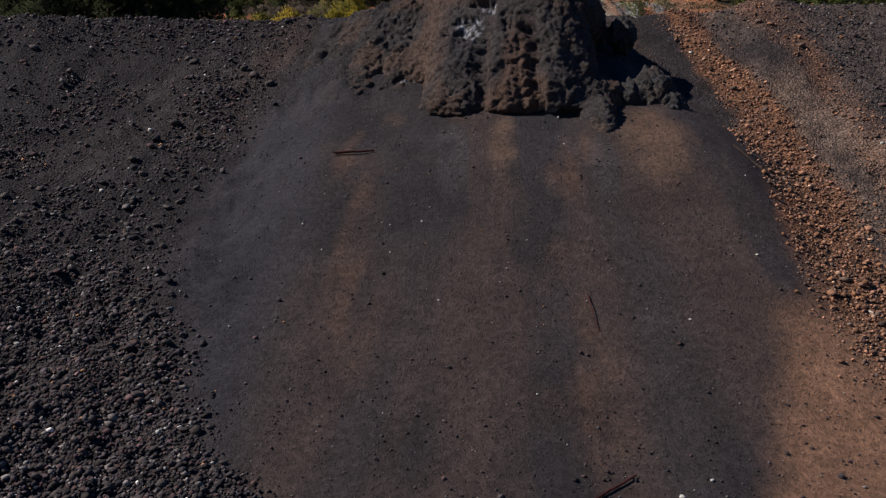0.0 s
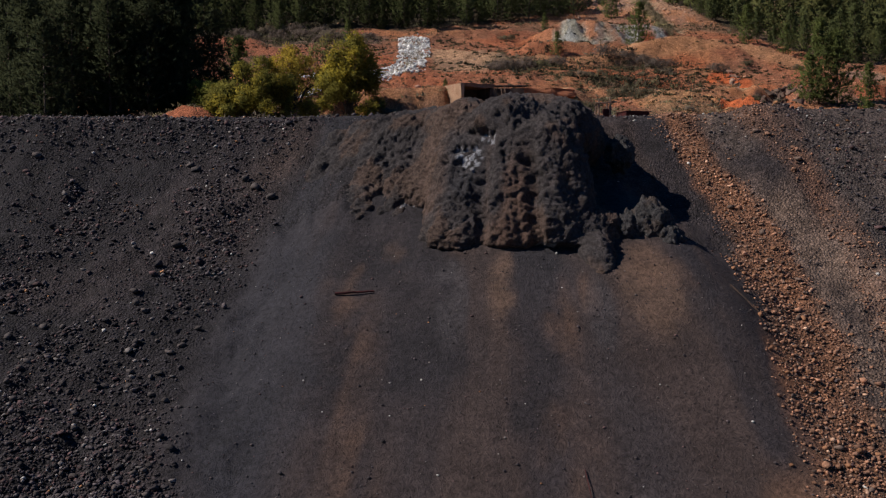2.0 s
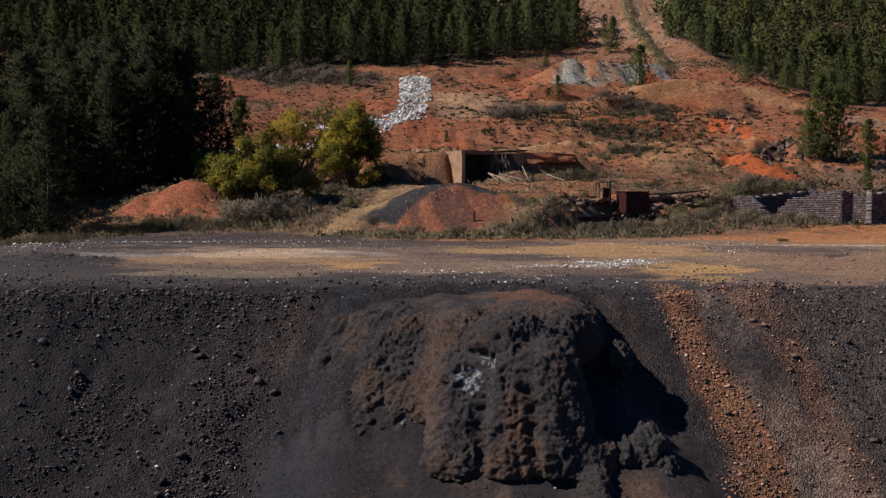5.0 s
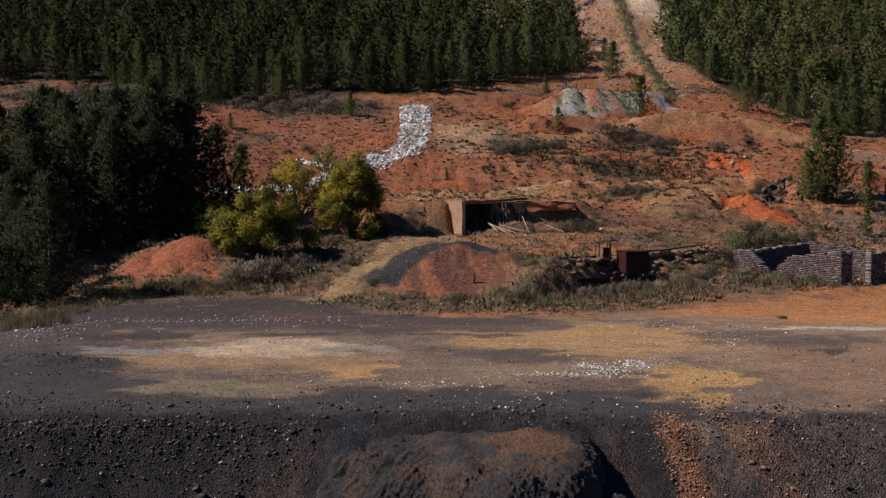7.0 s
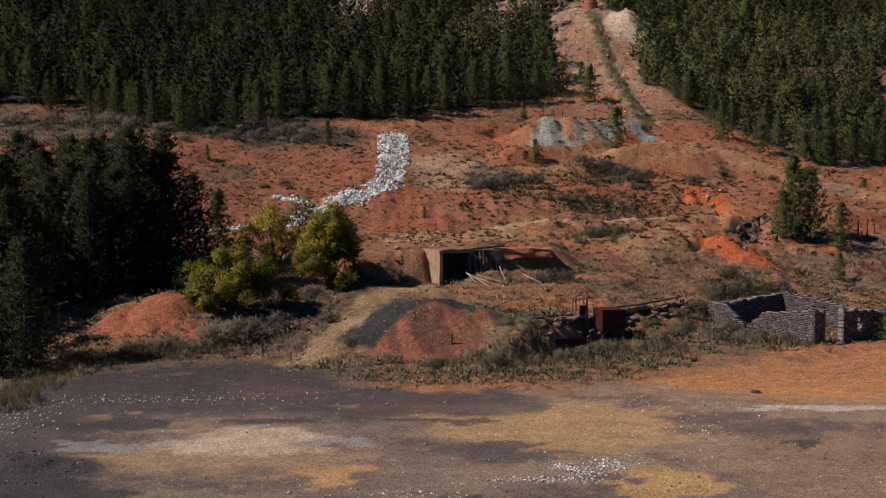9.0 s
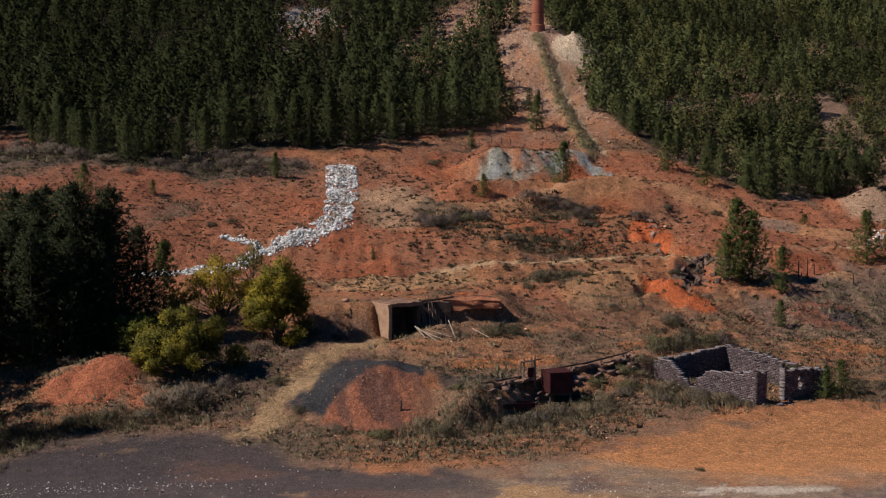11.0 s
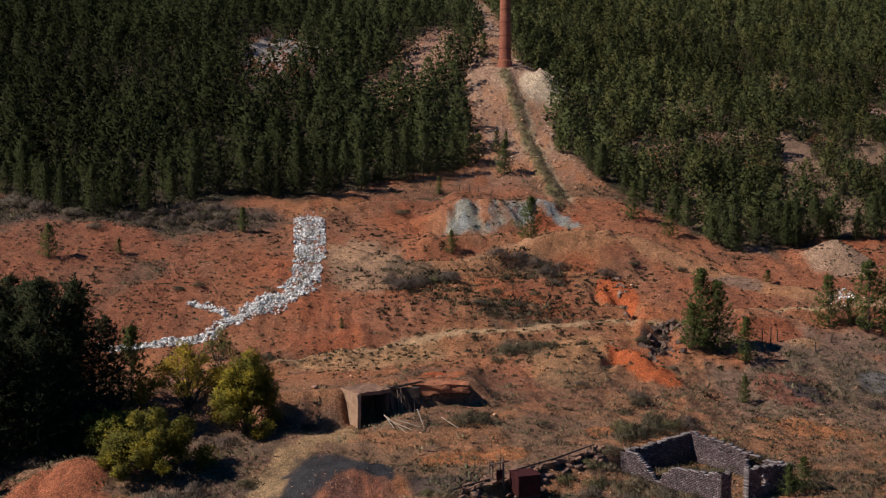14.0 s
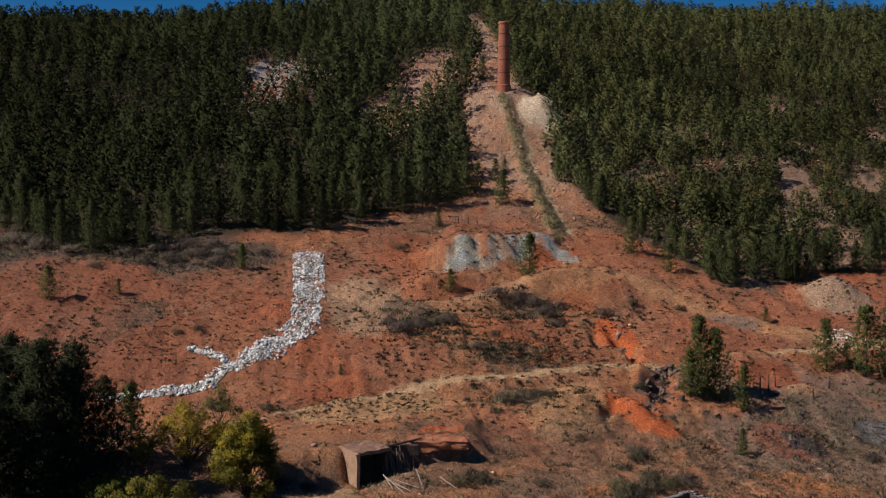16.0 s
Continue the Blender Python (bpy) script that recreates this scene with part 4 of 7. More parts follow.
def pine_shape(seed, high, wide, limbs, tufts, needles, size, bare=0.12, rise=0.45, full=0.75):
    """Trunk with limbs (arrays) and needle clumps (arrays) of one pine; full below 1 rounds the crown, above 1 makes it a spire."""
    rnd = np.random.default_rng(seed)
    bm = bmesh.new()
    lean = rnd.normal(0, 0.012, 2) * high
    beam(bm, (0, 0, -0.04 * high), (lean[0], lean[1], high * 0.95), 0.011 * high, 0.002 * high, 5)
    pts, out = [], []
    whorls = max(limbs // 5, 1)
    for k in range(limbs):
        f = bare + (1 - bare) * ((k // 5 + 0.5 + rnd.normal(0, 0.16)) / whorls) ** 1.1
        f = min(max(f, 0.01), 0.995)
        z = f * high * 0.97
        g = (f - bare) / (1 - bare)
        r = wide * (0.55 + 0.45 * min(1, g / 0.2)) * max(1 - g, 0) ** full * rnd.uniform(0.5, 1.25) + 0.008 * high
        a = k * math.tau / 5 + (k // 5) * 0.9 + rnd.normal(0, 0.35)
        d = np.array([math.cos(a), math.sin(a), rnd.uniform(0.05, 0.35)])
        root = np.array([lean[0] * f, lean[1] * f, z])
        if k % 3 == 0 and r > 0.05 * high and high > 2:
            beam(bm, tuple(root), tuple(root + d * r * 0.85), 0.006 * high * (1 - 0.6 * f), 0.01, 4)
        for j in range(tufts):
            s = (j + 0.6 + 0.4 * rnd.random()) / tufts
            bow = np.array([0, 0, 0.28 * r * s * s])
            pts.append(root + d * r * s ** 0.8 + bow + rnd.normal(0, 0.085 * wide, 3) * (0.9, 0.9, 0.42))
            out.append(d)
    # the leading shoot
    for j in range(10):
        pts.append(np.array([lean[0], lean[1], high * (0.93 + 0.008 * j)]) + rnd.normal(0, 0.008 * high, 3))
        out.append(np.array([0, 0, 1.0]))
    pts, out = np.array(pts), np.array(out)
    p = np.repeat(pts, needles, 0) + rnd.normal(0, size * 0.22, (len(pts) * needles, 3))
    w = unit(np.repeat(out, needles, 0) * 0.75 + rnd.normal(0, 0.6, p.shape) + np.array([0, 0, rise]))
    n = len(p)
    v, f = blades(rnd, p, w, size * rnd.uniform(0.6, 1.3, n), size * 0.30 * rnd.uniform(0.7, 1.2, n))
    bm.verts.index_update()
    bmesh.ops.triangulate(bm, faces=bm.faces[:])
    tv = np.array([q.co[:] for q in bm.verts])
    tf = np.array([[q.index for q in t.verts] for t in bm.faces])
    bm.free()
    return (tv, tf), (v, f)


def far_pine(seed, wide):
    """A pine of height 1 for the woods: upswept boughs in an uneven crown, and a stem."""
    rnd = np.random.default_rng(seed)
    n = 132
    f = 0.04 + 0.94 * np.sort(rnd.random(n) ** 1.0)
    a = np.arange(n) * 2.4 + rnd.normal(0, 0.5, n)
    uneven = 1 + 0.22 * np.sin(a * 2 + f * 9 + seed) + 0.18 * np.sin(a * 3 - f * 17) + 0.15 * np.sin(f * 40 + seed)
    full = wide * np.minimum(0.72 + 0.9 * f, 1.0) * (1 - f) ** 0.72 * uneven + 0.008
    r = full * rnd.uniform(0.35, 1.0, n)
    at = np.stack([r * np.cos(a), r * np.sin(a), f], 1)
    w = unit(np.stack([np.cos(a), np.sin(a), 1.1 + rnd.normal(0, 0.5, n)], 1) + rnd.normal(0, 0.4, (n, 3)))
    size = np.interp(f, [0, 0.7, 1], [1.0, 0.85, 0.6])
    v, _ = blades(rnd, at, w, rnd.uniform(0.065, 0.130, n) * size, rnd.uniform(0.050, 0.088, n) * size)
    tip = np.array([(-0.012, 0, 0.93), (0.012, 0, 0.93), (0, 0, 1.05), (0, -0.012, 0.93), (0, 0.012, 0.93), (0, 0, 1.05)])
    v = np.concatenate([v, tip])
    stem = np.array([(-0.012, 0, -0.05), (0.012, 0, -0.05), (0, 0, 0.6), (0, -0.012, -0.05), (0, 0.012, -0.05), (0, 0, 0.6)])
    return (stem, np.arange(6).reshape(-1, 3)), (v, np.arange(len(v)).reshape(-1, 3))


def outward(v, lift=0.35, spread=0.25):
    """For each corner of a crown the way out from its stem, a little shaken leaf by leaf."""
    d = v - np.array([0, 0, 0]) * 1.0
    r = np.hypot(d[:, 0], d[:, 1])
    out = np.stack([d[:, 0], d[:, 1], 0.25 * r], 1)
    out = unit(out) + np.array([0, 0, lift])
    shake = np.repeat(np.random.default_rng(len(v)).normal(0, spread, (len(v) // 3, 3)), 3, 0)
    return unit(out + shake)


def tree_thing(name, trunk, crown, colour, mat_trunk=None):
    """A tree at the origin: trunk and crown under an empty."""
    top = new(name)
    mesh_object("trunk", trunk[0], trunk[1], mat_trunk or BARK, top)
    n = len(crown[0])
    tint = np.array(colour)[None, :] * np.repeat(np.random.default_rng(n).uniform(0.8, 1.25, n // 3), 3)[:, None]
    mesh_object("crown", crown[0], crown[1], LEAVES, top, tint=tint, soft=outward(crown[0]))
    return top


PINE_GREEN = (0.090, 0.106, 0.044)


# ---- wooded slope ----
def plant_forest():
    rnd = np.random.default_rng(3)
    step = 3.95
    gx, gy = np.meshgrid(np.arange(-170, 260, step), np.arange(170, 452, step))
    x = (gx + rnd.uniform(-1.5, 1.5, gx.shape)).ravel()
    y = (gy + rnd.uniform(-1.6, 1.6, gy.shape)).ravel()
    more = rnd.uniform(0, 1, (2, 2600)) * np.array([[150], [250]]) + np.array([[55], [175]])
    x, y = np.concatenate([x, more[0]]), np.concatenate([y, more[1]])
    inside = (y > forest_edge(x) + 4 * wavy(x, y, 9, 7)) & (x > np.where(y < 265, -0.45 * y - 12, -0.36 * y - 14)) & (x < 0.60 * y + 14) & ((np.arange(len(x)) < gx.size) | (y < 330))
    keep = inside & (rnd.random(len(x)) > np.maximum(strip(x, y) * 0.985, clearing(x, y) * 0.93))
    thin = smooth(52, 80, x) * smooth(310, 250, y) * (0.10 + 0.62 * smooth(0.10, 0.26, wavy(x, y, 11, 14)))
    keep &= rnd.random(len(x)) > thin + 0.12 * smooth(0.15, 0.4, wavy(x, y, 16, 8)) * smooth(-20, 50, x)
    x, y = x[keep], y[keep]
    z = height(x, y)
    high = rnd.uniform(5.5, 12.5, len(x)) * np.where(x > 55, np.interp(y, [180, 205, 230, 320, 400], [0.9, 0.72, 0.68, 0.8, 0.95]), 1.0) * (1 - 0.25 * smooth(0.0, 0.4, wavy(x, y, 25, 9)))
    # tone falls towards low x: the left slope's self-shade put into crown colour
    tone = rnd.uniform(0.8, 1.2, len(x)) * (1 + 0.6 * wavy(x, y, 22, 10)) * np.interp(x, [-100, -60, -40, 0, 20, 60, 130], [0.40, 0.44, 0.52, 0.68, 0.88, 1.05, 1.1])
    edge = y < forest_edge(x) + 9
    return x, y, z, high, tone, edge, rnd


def forest():
    x, y, z, high, tone, edge, rnd = plant_forest()
    shapes = [far_pine(40 + k, 0.25 + 0.028 * k) for k in range(6)]
    far = np.where(~edge)[0]
    pick = rnd.integers(0, 6, len(x))
    turn = rnd.uniform(0, math.tau, len(x))
    wide = high * rnd.uniform(0.85, 1.25, len(x)) * np.where(x > 55, 1.25, 1.1)
    size = np.stack([wide, wide, high], 1)
    place = np.stack([x, y, z], 1)
    warm = rnd.uniform(0, 1, len(x)) * smooth(40, 70, x)
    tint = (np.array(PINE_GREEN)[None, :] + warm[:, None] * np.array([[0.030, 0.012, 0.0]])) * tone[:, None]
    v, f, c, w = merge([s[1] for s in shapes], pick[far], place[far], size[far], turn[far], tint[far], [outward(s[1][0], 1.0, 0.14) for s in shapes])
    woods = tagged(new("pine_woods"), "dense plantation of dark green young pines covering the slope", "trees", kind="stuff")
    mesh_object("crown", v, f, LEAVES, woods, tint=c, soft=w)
    v, f, c = merge([s[0] for s in shapes], pick[far], place[far], size[far], turn[far], tint[far])
    mesh_object("trunk", v, f, BARK, woods)
    # the front rows, tree by tree
    kinds = []
    for k in range(7):
        trunk, crown = pine_shape(60 + k, 10.0, 2.8 + 0.35 * (k % 4), 66, 5, 5, 0.58, 0.03 + 0.03 * (k % 3), 0.6, 0.8)
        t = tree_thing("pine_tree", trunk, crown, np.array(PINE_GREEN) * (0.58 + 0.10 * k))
        tagged(t, "young dark green pine at the plantation's edge", "tree", "pines along the plantation's edge")
        kinds.append(t)
    used = set()
    for i in np.where(edge)[0]:
        # darker kinds stand left of x = 0, carrying the same painted slope shade
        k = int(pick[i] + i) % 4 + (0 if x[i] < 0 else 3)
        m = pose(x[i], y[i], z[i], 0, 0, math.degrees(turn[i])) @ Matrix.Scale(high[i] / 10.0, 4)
        if k in used:
            t = copy_thing(kinds[k], m)
        else:
            kinds[k].matrix_world = m
            used.add(k)


forest()


# ---- slag outcrop at the head of the slope ----
def tapered(p, a, b, ra, rb):
    """Distance to a round-ended tapering mass from a to b."""
    a, b = np.array(a), np.array(b)
    w = b - a
    t = np.clip(((p - a) @ w) / (w @ w), 0, 1)
    return np.sqrt((((p - a) - t[..., None] * w) ** 2).sum(-1)) - (ra + (rb - ra) * t)


OUTCROP_MASSES = [
    # three buttresses of the face
    ((0.35, 31.7, 10.6), (0.9, 34.75, 14.35), 1.05, 1.15), ((2.1, 31.95, 10.6), (2.25, 33.6, 14.1), 1.45, 1.40), ((3.6, 31.6, 10.8), (3.3, 32.65, 13.6), 1.35, 1.22),
    # swollen foot and the tongue below it
    ((4.6, 31.2, 10.5), (4.9, 31.5, 10.9), 0.85, 0.7), ((4.65, 30.3, 10.3), (4.8, 29.15, 9.4), 0.55, 0.26),
    # crest and the ridge that runs back from it
    ((2.5, 35.3, 13.85), (1.6, 41.2, 13.75), 1.75, 1.95), ((3.9, 34.6, 14.15), (5.0, 40.5, 13.9), 1.35, 1.5), ((-1.0, 36.9, 13.35), (-2.2, 41.2, 13.4), 1.8, 1.8),
    # rib and shoulder
    ((-0.5, 33.9, 12.0), (0.2, 35.6, 14.0), 0.78, 1.0), ((-1.5, 33.7, 11.2), (-0.9, 36.6, 14.0), 0.7, 1.0), ((-2.8, 33.8, 10.8), (-2.0, 37.3, 14.0), 0.75, 1.0), ((-3.8, 34.7, 10.7), (-2.9, 38.2, 13.85), 0.75, 1.0), ((-4.8, 35.6, 10.7), (-3.8, 39.2, 13.7), 0.75, 1.0),
    ((0.7, 36.2, 13.65), (-0.3, 41.2, 13.6), 1.75, 1.9), ((3.3, 35.2, 14.0), (3.4, 41.0, 13.8), 1.6, 1.85)]


def outcrop():
    nu, nv = 520, 240
    heart = np.array([2.0, 39.0, 8.6])

    def rays(n, m):
        turn = np.radians(np.linspace(-104, 106, n))[:, None] * np.ones((1, m))
        lift = np.radians(3.0 + 84.0 * np.linspace(0, 1, m) ** 1.3)[None, :] * np.ones((n, 1))
        return np.stack([np.sin(turn) * np.cos(lift), -np.cos(turn) * np.cos(lift), np.sin(lift)], -1)

    way = rays(nu // 2, nv // 2)
    r = np.full(way.shape[:2], 14.0)
    for _ in range(46):
        p = heart + way * r[..., None]
        d = tapered(p, *OUTCROP_MASSES[0])
        for mass in OUTCROP_MASSES[1:]:
            e = tapered(p, *mass)
            h = np.clip(0.5 + 0.5 * (e - d) / 0.35, 0, 1)
            d = e * (1 - h) + d * h - 0.35 * h * (1 - h)
        r = np.maximum(r - 0.8 * d, 1.5)
    fu, fv = np.linspace(0, nu // 2 - 1, nu), np.linspace(0, nv // 2 - 1, nv)
    iu, iv = np.minimum(fu.astype(int), nu // 2 - 2), np.minimum(fv.astype(int), nv // 2 - 2)
    wu, wv = (fu - iu)[:, None], (fv - iv)[None, :]
    r = (r[iu][:, iv] * (1 - wu) + r[iu + 1][:, iv] * wu) * (1 - wv) + (r[iu][:, iv + 1] * (1 - wu) + r[iu + 1][:, iv + 1] * wu) * wv
    body = heart + rays(nu, nv) * r[..., None]
    across, up = np.gradient(body, axis=0), np.gradient(body, axis=1)
    out = np.cross(across, up)
    out /= np.linalg.norm(out, axis=-1, keepdims=True) + 1e-9
    x, y, z = body[..., 0], body[..., 1], body[..., 2]
    q = body * np.array([1, 1, 0.62])
    left = smooth(-0.2, -1.6, x)
    top = smooth(15.0, 15.4, z) * smooth(33.4, 35.5, y)
    folds = np.abs(fbm3(q * np.array([1, 0.7, 0.45]), 1.25, 3, 211, 0.55))
    nodules = np.abs(fbm3(body, 0.62, 3, 221, 0.55))
    crust = fbm3(body, 0.19, 3, 231, 0.75)
    slabs = np.abs(fbm3(body @ np.array([[0.8, 0.3, 0.5], [-0.5, 0.8, 0.3], [-0.4, -0.4, 0.8]]) * np.array([1.5, 0.5, 0.5]), 0.95, 3, 207, 0.6))
    grain = np.abs(fbm3(body, 0.30, 4, 236, 0.68))
    d = 0.26 * fbm3(q, 1.7, 2, 201) + 0.06 - 0.30 * folds * (1 - 0.6 * left) - 0.10 * nodules + 0.11 * crust + 0.09 - 0.19 * grain
    d = d + left * (0.02 - 0.55 * slabs)
    d = d * (1 - 0.62 * top)
    # clefts between the buttresses, hollows under the crust
    cleft = np.minimum(np.abs(x - 1.12 - 0.10 * (z - 10.5) - 0.25 * fbm(z, z * 0, 0.9, 2, 214)), np.abs(x - 2.92 + 0.05 * (z - 10.5) - 0.25 * fbm(z, z * 0, 0.8, 2, 215)))
    d = d - 0.22 * smooth(0.32, 0.05, cleft) * smooth(14.6, 13.2, z) * smooth(34.5, 33, y)
    for cx, cz, w, h, deep in ((0.75, 13.6, 0.5, 0.2, 0.35), (1.35, 14.2, 0.55, 0.16, 0.35), (1.95, 13.45, 0.10, 0.4, 0.14), (2.6, 13.2, 0.3, 0.14, 0.16), (3.1, 12.9, 0.3, 0.16, 0.2), (0.1, 13.2, 0.15, 0.35, 0.2)):
        d = d - deep * smooth(0.1, 0.7, bump(x, z, cx, cz, w * 1.5, h * 1.5)) * smooth(36, 34.5, y) * (0.15 + 3.2 * nodules)
    body = body + out * d[..., None]
    # the broken lower edge hangs free of the fines
    edge = 10.46 + 0.10 * fbm(x, x * 0, 0.8, 3, 216) + 0.12 * smooth(0.95, 1.3, x) + 0.08 * smooth(2.6, 3.2, x)
    hung = smooth(-1.1, -0.75, x) * smooth(4.35, 4.0, x) * (y < 33)
    body = body + np.array([0.0, 0.55, -0.1]) * (smooth(edge + 0.03, edge - 0.05, z) * hung)[..., None]
    p = body.reshape(-1, 3)
    n = fbm3(p * np.array([1, 1, 0.4]), 0.9, 3, 261)
    m = fbm3(p, 2.2, 2, 262)
    px, py, pz = p.T
    col = np.repeat(np.array([[0.060, 0.051, 0.052]]), len(p), 0)
    col = paint(col, (0.105, 0.068, 0.053), 0.8 * smooth(-0.02, 0.22, n + 0.6 * m))
    col = paint(col, (0.135, 0.080, 0.060), 0.7 * smooth(0.95, 0.35, np.abs(px - 2.05 - 0.5 * n)) * smooth(14.3, 12.6, pz) * smooth(-0.35, 0.05, n))
    col = paint(col, (0.125, 0.080, 0.062), 0.45 * smooth(0.8, 0.3, np.abs(px + 0.35 - 0.5 * (pz - 12.5) - 0.6 * n)) * smooth(15.0, 14.2, pz))
    col = paint(col, (0.048, 0.046, 0.052), 0.8 * smooth(0.9, 0.4, np.abs(px - 0.75)) * smooth(11.6, 12.4, pz) * smooth(14.6, 14.0, pz))
    col = paint(col, (0.19, 0.094, 0.058), 0.75 * smooth(0.1, 0.5, bump(px, py, 3.3, 37.6, 2.6, 3.2) + 0.5 * n) * smooth(15.1, 15.35, pz))
    col = paint(col, (0.050, 0.044, 0.046), 0.85 * smooth(-0.9, -1.7, px) * smooth(0.35, 0.0, n))
    salt = np.maximum(bump(px, pz, 1.5, 13.95, 0.55, 0.28), bump(px, pz, 0.85, 13.35, 0.7, 0.7))
    salt = np.maximum(salt, np.maximum(0.9 * bump(px, pz, 3.15, 10.6, 0.5, 0.16), 0.7 * bump(px, pz, -1.2, 11.75, 0.5, 0.2)))
    col = paint(col, (0.42, 0.43, 0.47), 0.8 * smooth(0.36, 0.52, salt * (0.45 + 2.8 * fbm3(p, 0.16, 3, 263, 0.7))) * (py < 34.5))
    ids = np.arange(nu * nv).reshape(nu, nv)
    quads = np.stack([ids[:-1, :-1], ids[1:, :-1], ids[1:, 1:], ids[:-1, 1:]], -1).reshape(-1, 4)
    quads = quads[(pz > height(px, py) - 0.6)[quads].any(1)]
    top = tagged(new("slag_outcrop"), "rugged black and brown cemented slag outcrop at the slope's head", "rock")
    mid = p[quads].mean(1)
    kind = np.where((mid[:, 2] > 14.9) & (mid[:, 1] > 33.6), 3, np.where(mid[:, 0] < -1.0, 0, np.where((mid[:, 0] > 4.6) & (mid[:, 2] > 11.3), 2, 1)))
    for k, (name, label) in enumerate((("shoulder", "dark sloping shoulder of slabby slag"), ("rock_face", "black and brown buttressed face"), ("flank", "steep black flank"), ("crest", "brown crest merging with the flat"))):
        c = quads[kind == k]
        used, back = np.unique(c, return_inverse=True)
        mesh_object(name, p[used], back.reshape(-1, 4), ROCK, top, tint=col[used], label=label, smooth_faces=True)
    return top


def lobe(x, y, z, sx, sy, sz, seed, turn=0.0):
    """A knobbly lump of cemented slag broken off the outcrop."""
    bm = bmesh.new()
    bmesh.ops.create_icosphere(bm, subdivisions=5, radius=1.0)
    off = Vector((seed * 3.7, 0, 0))
    for v in bm.verts:
        d = v.co.normalized()
        r = 1 + 0.28 * noise.fractal(d * 1.6 + off, 0.9, 2.1, 4) + 0.10 * noise.fractal(d * 6 + off, 0.8, 2.2, 3)
        v.co = Vector((d.x * sx, d.y * sy, d.z * sz)) * r
    bm.verts.index_update()
    p = np.array([v.co[:] for v in bm.verts])
    f = np.array([[q.index for q in t.verts] for t in bm.faces])
    bm.free()
    col = np.repeat(np.array([[0.055, 0.052, 0.054]]), len(p), 0)
    col = paint(col, (0.11, 0.08, 0.065), 0.6 * smooth(0, 0.3, fbm(p[:, 0] + seed, p[:, 2], 0.5, 3, 270)))
    ob = mesh_object("slag_block", p, f, ROCK, tint=col, smooth_faces=True)
    ob.matrix_world = pose(x, y, z, 0, 0, turn)
    return tagged(ob, "knobbly black slag block resting below the outcrop", "rock", "slag blocks below the outcrop")


outcrop()
lobe(6.55, 31.75, 11.1, 0.75, 0.75, 0.85, 1)
lobe(7.05, 31.2, 10.65, 0.48, 0.5, 0.62, 4)
lobe(5.75, 31.6, 11.0, 0.6, 0.6, 0.6, 3)
lobe(6.2, 35.2, 13.6, 0.45, 0.5, 0.6, 2)


# ---- loose stones ----
LUMPS = [lump(300 + k, 0.46, 0.66) for k in range(9)]
CHIPS = []
for k in range(6):
    r = np.random.default_rng(400 + k)
    CHIPS.append((np.array([(1, 0, 0), (-1, 0, 0), (0, 1, 0), (0, -1, 0), (0, 0, 1), (0, 0, -1)]) * 0.5 * r.uniform(0.6, 1.2, (6, 3)),
                  np.array([(0, 2, 4), (2, 1, 4), (1, 3, 4), (3, 0, 4), (2, 0, 5), (1, 2, 5), (3, 1, 5), (0, 3, 5)])))


def stone_tints(rnd, n, colours, weights):
    c = np.array(colours)[rnd.choice(len(colours), n, p=weights)]
    return c * rnd.lognormal(0, 0.27, (n, 1))


def bed(name, label, templates, x, y, size, tint, rnd, sink=0.15, category="stones"):
    z = height(x, y) + size * (0.36 - sink)
    sizes = size[:, None] * rnd.uniform(0.7, 1.3, (len(x), 3))
    v, f, c = merge(templates, rnd.integers(0, len(templates), len(x)), np.stack([x, y, z], 1), sizes, rnd.uniform(0, math.tau, len(x)), tint)
    ob = mesh_object(name, v, f, STONES, tint=c)
    return tagged(ob, label, category, kind="stuff")


SLAG = [(0.037, 0.031, 0.035), (0.066, 0.053, 0.057), (0.086, 0.051, 0.051), (0.17, 0.15, 0.145), (0.5, 0.48, 0.45), (0.35, 0.17, 0.08)]


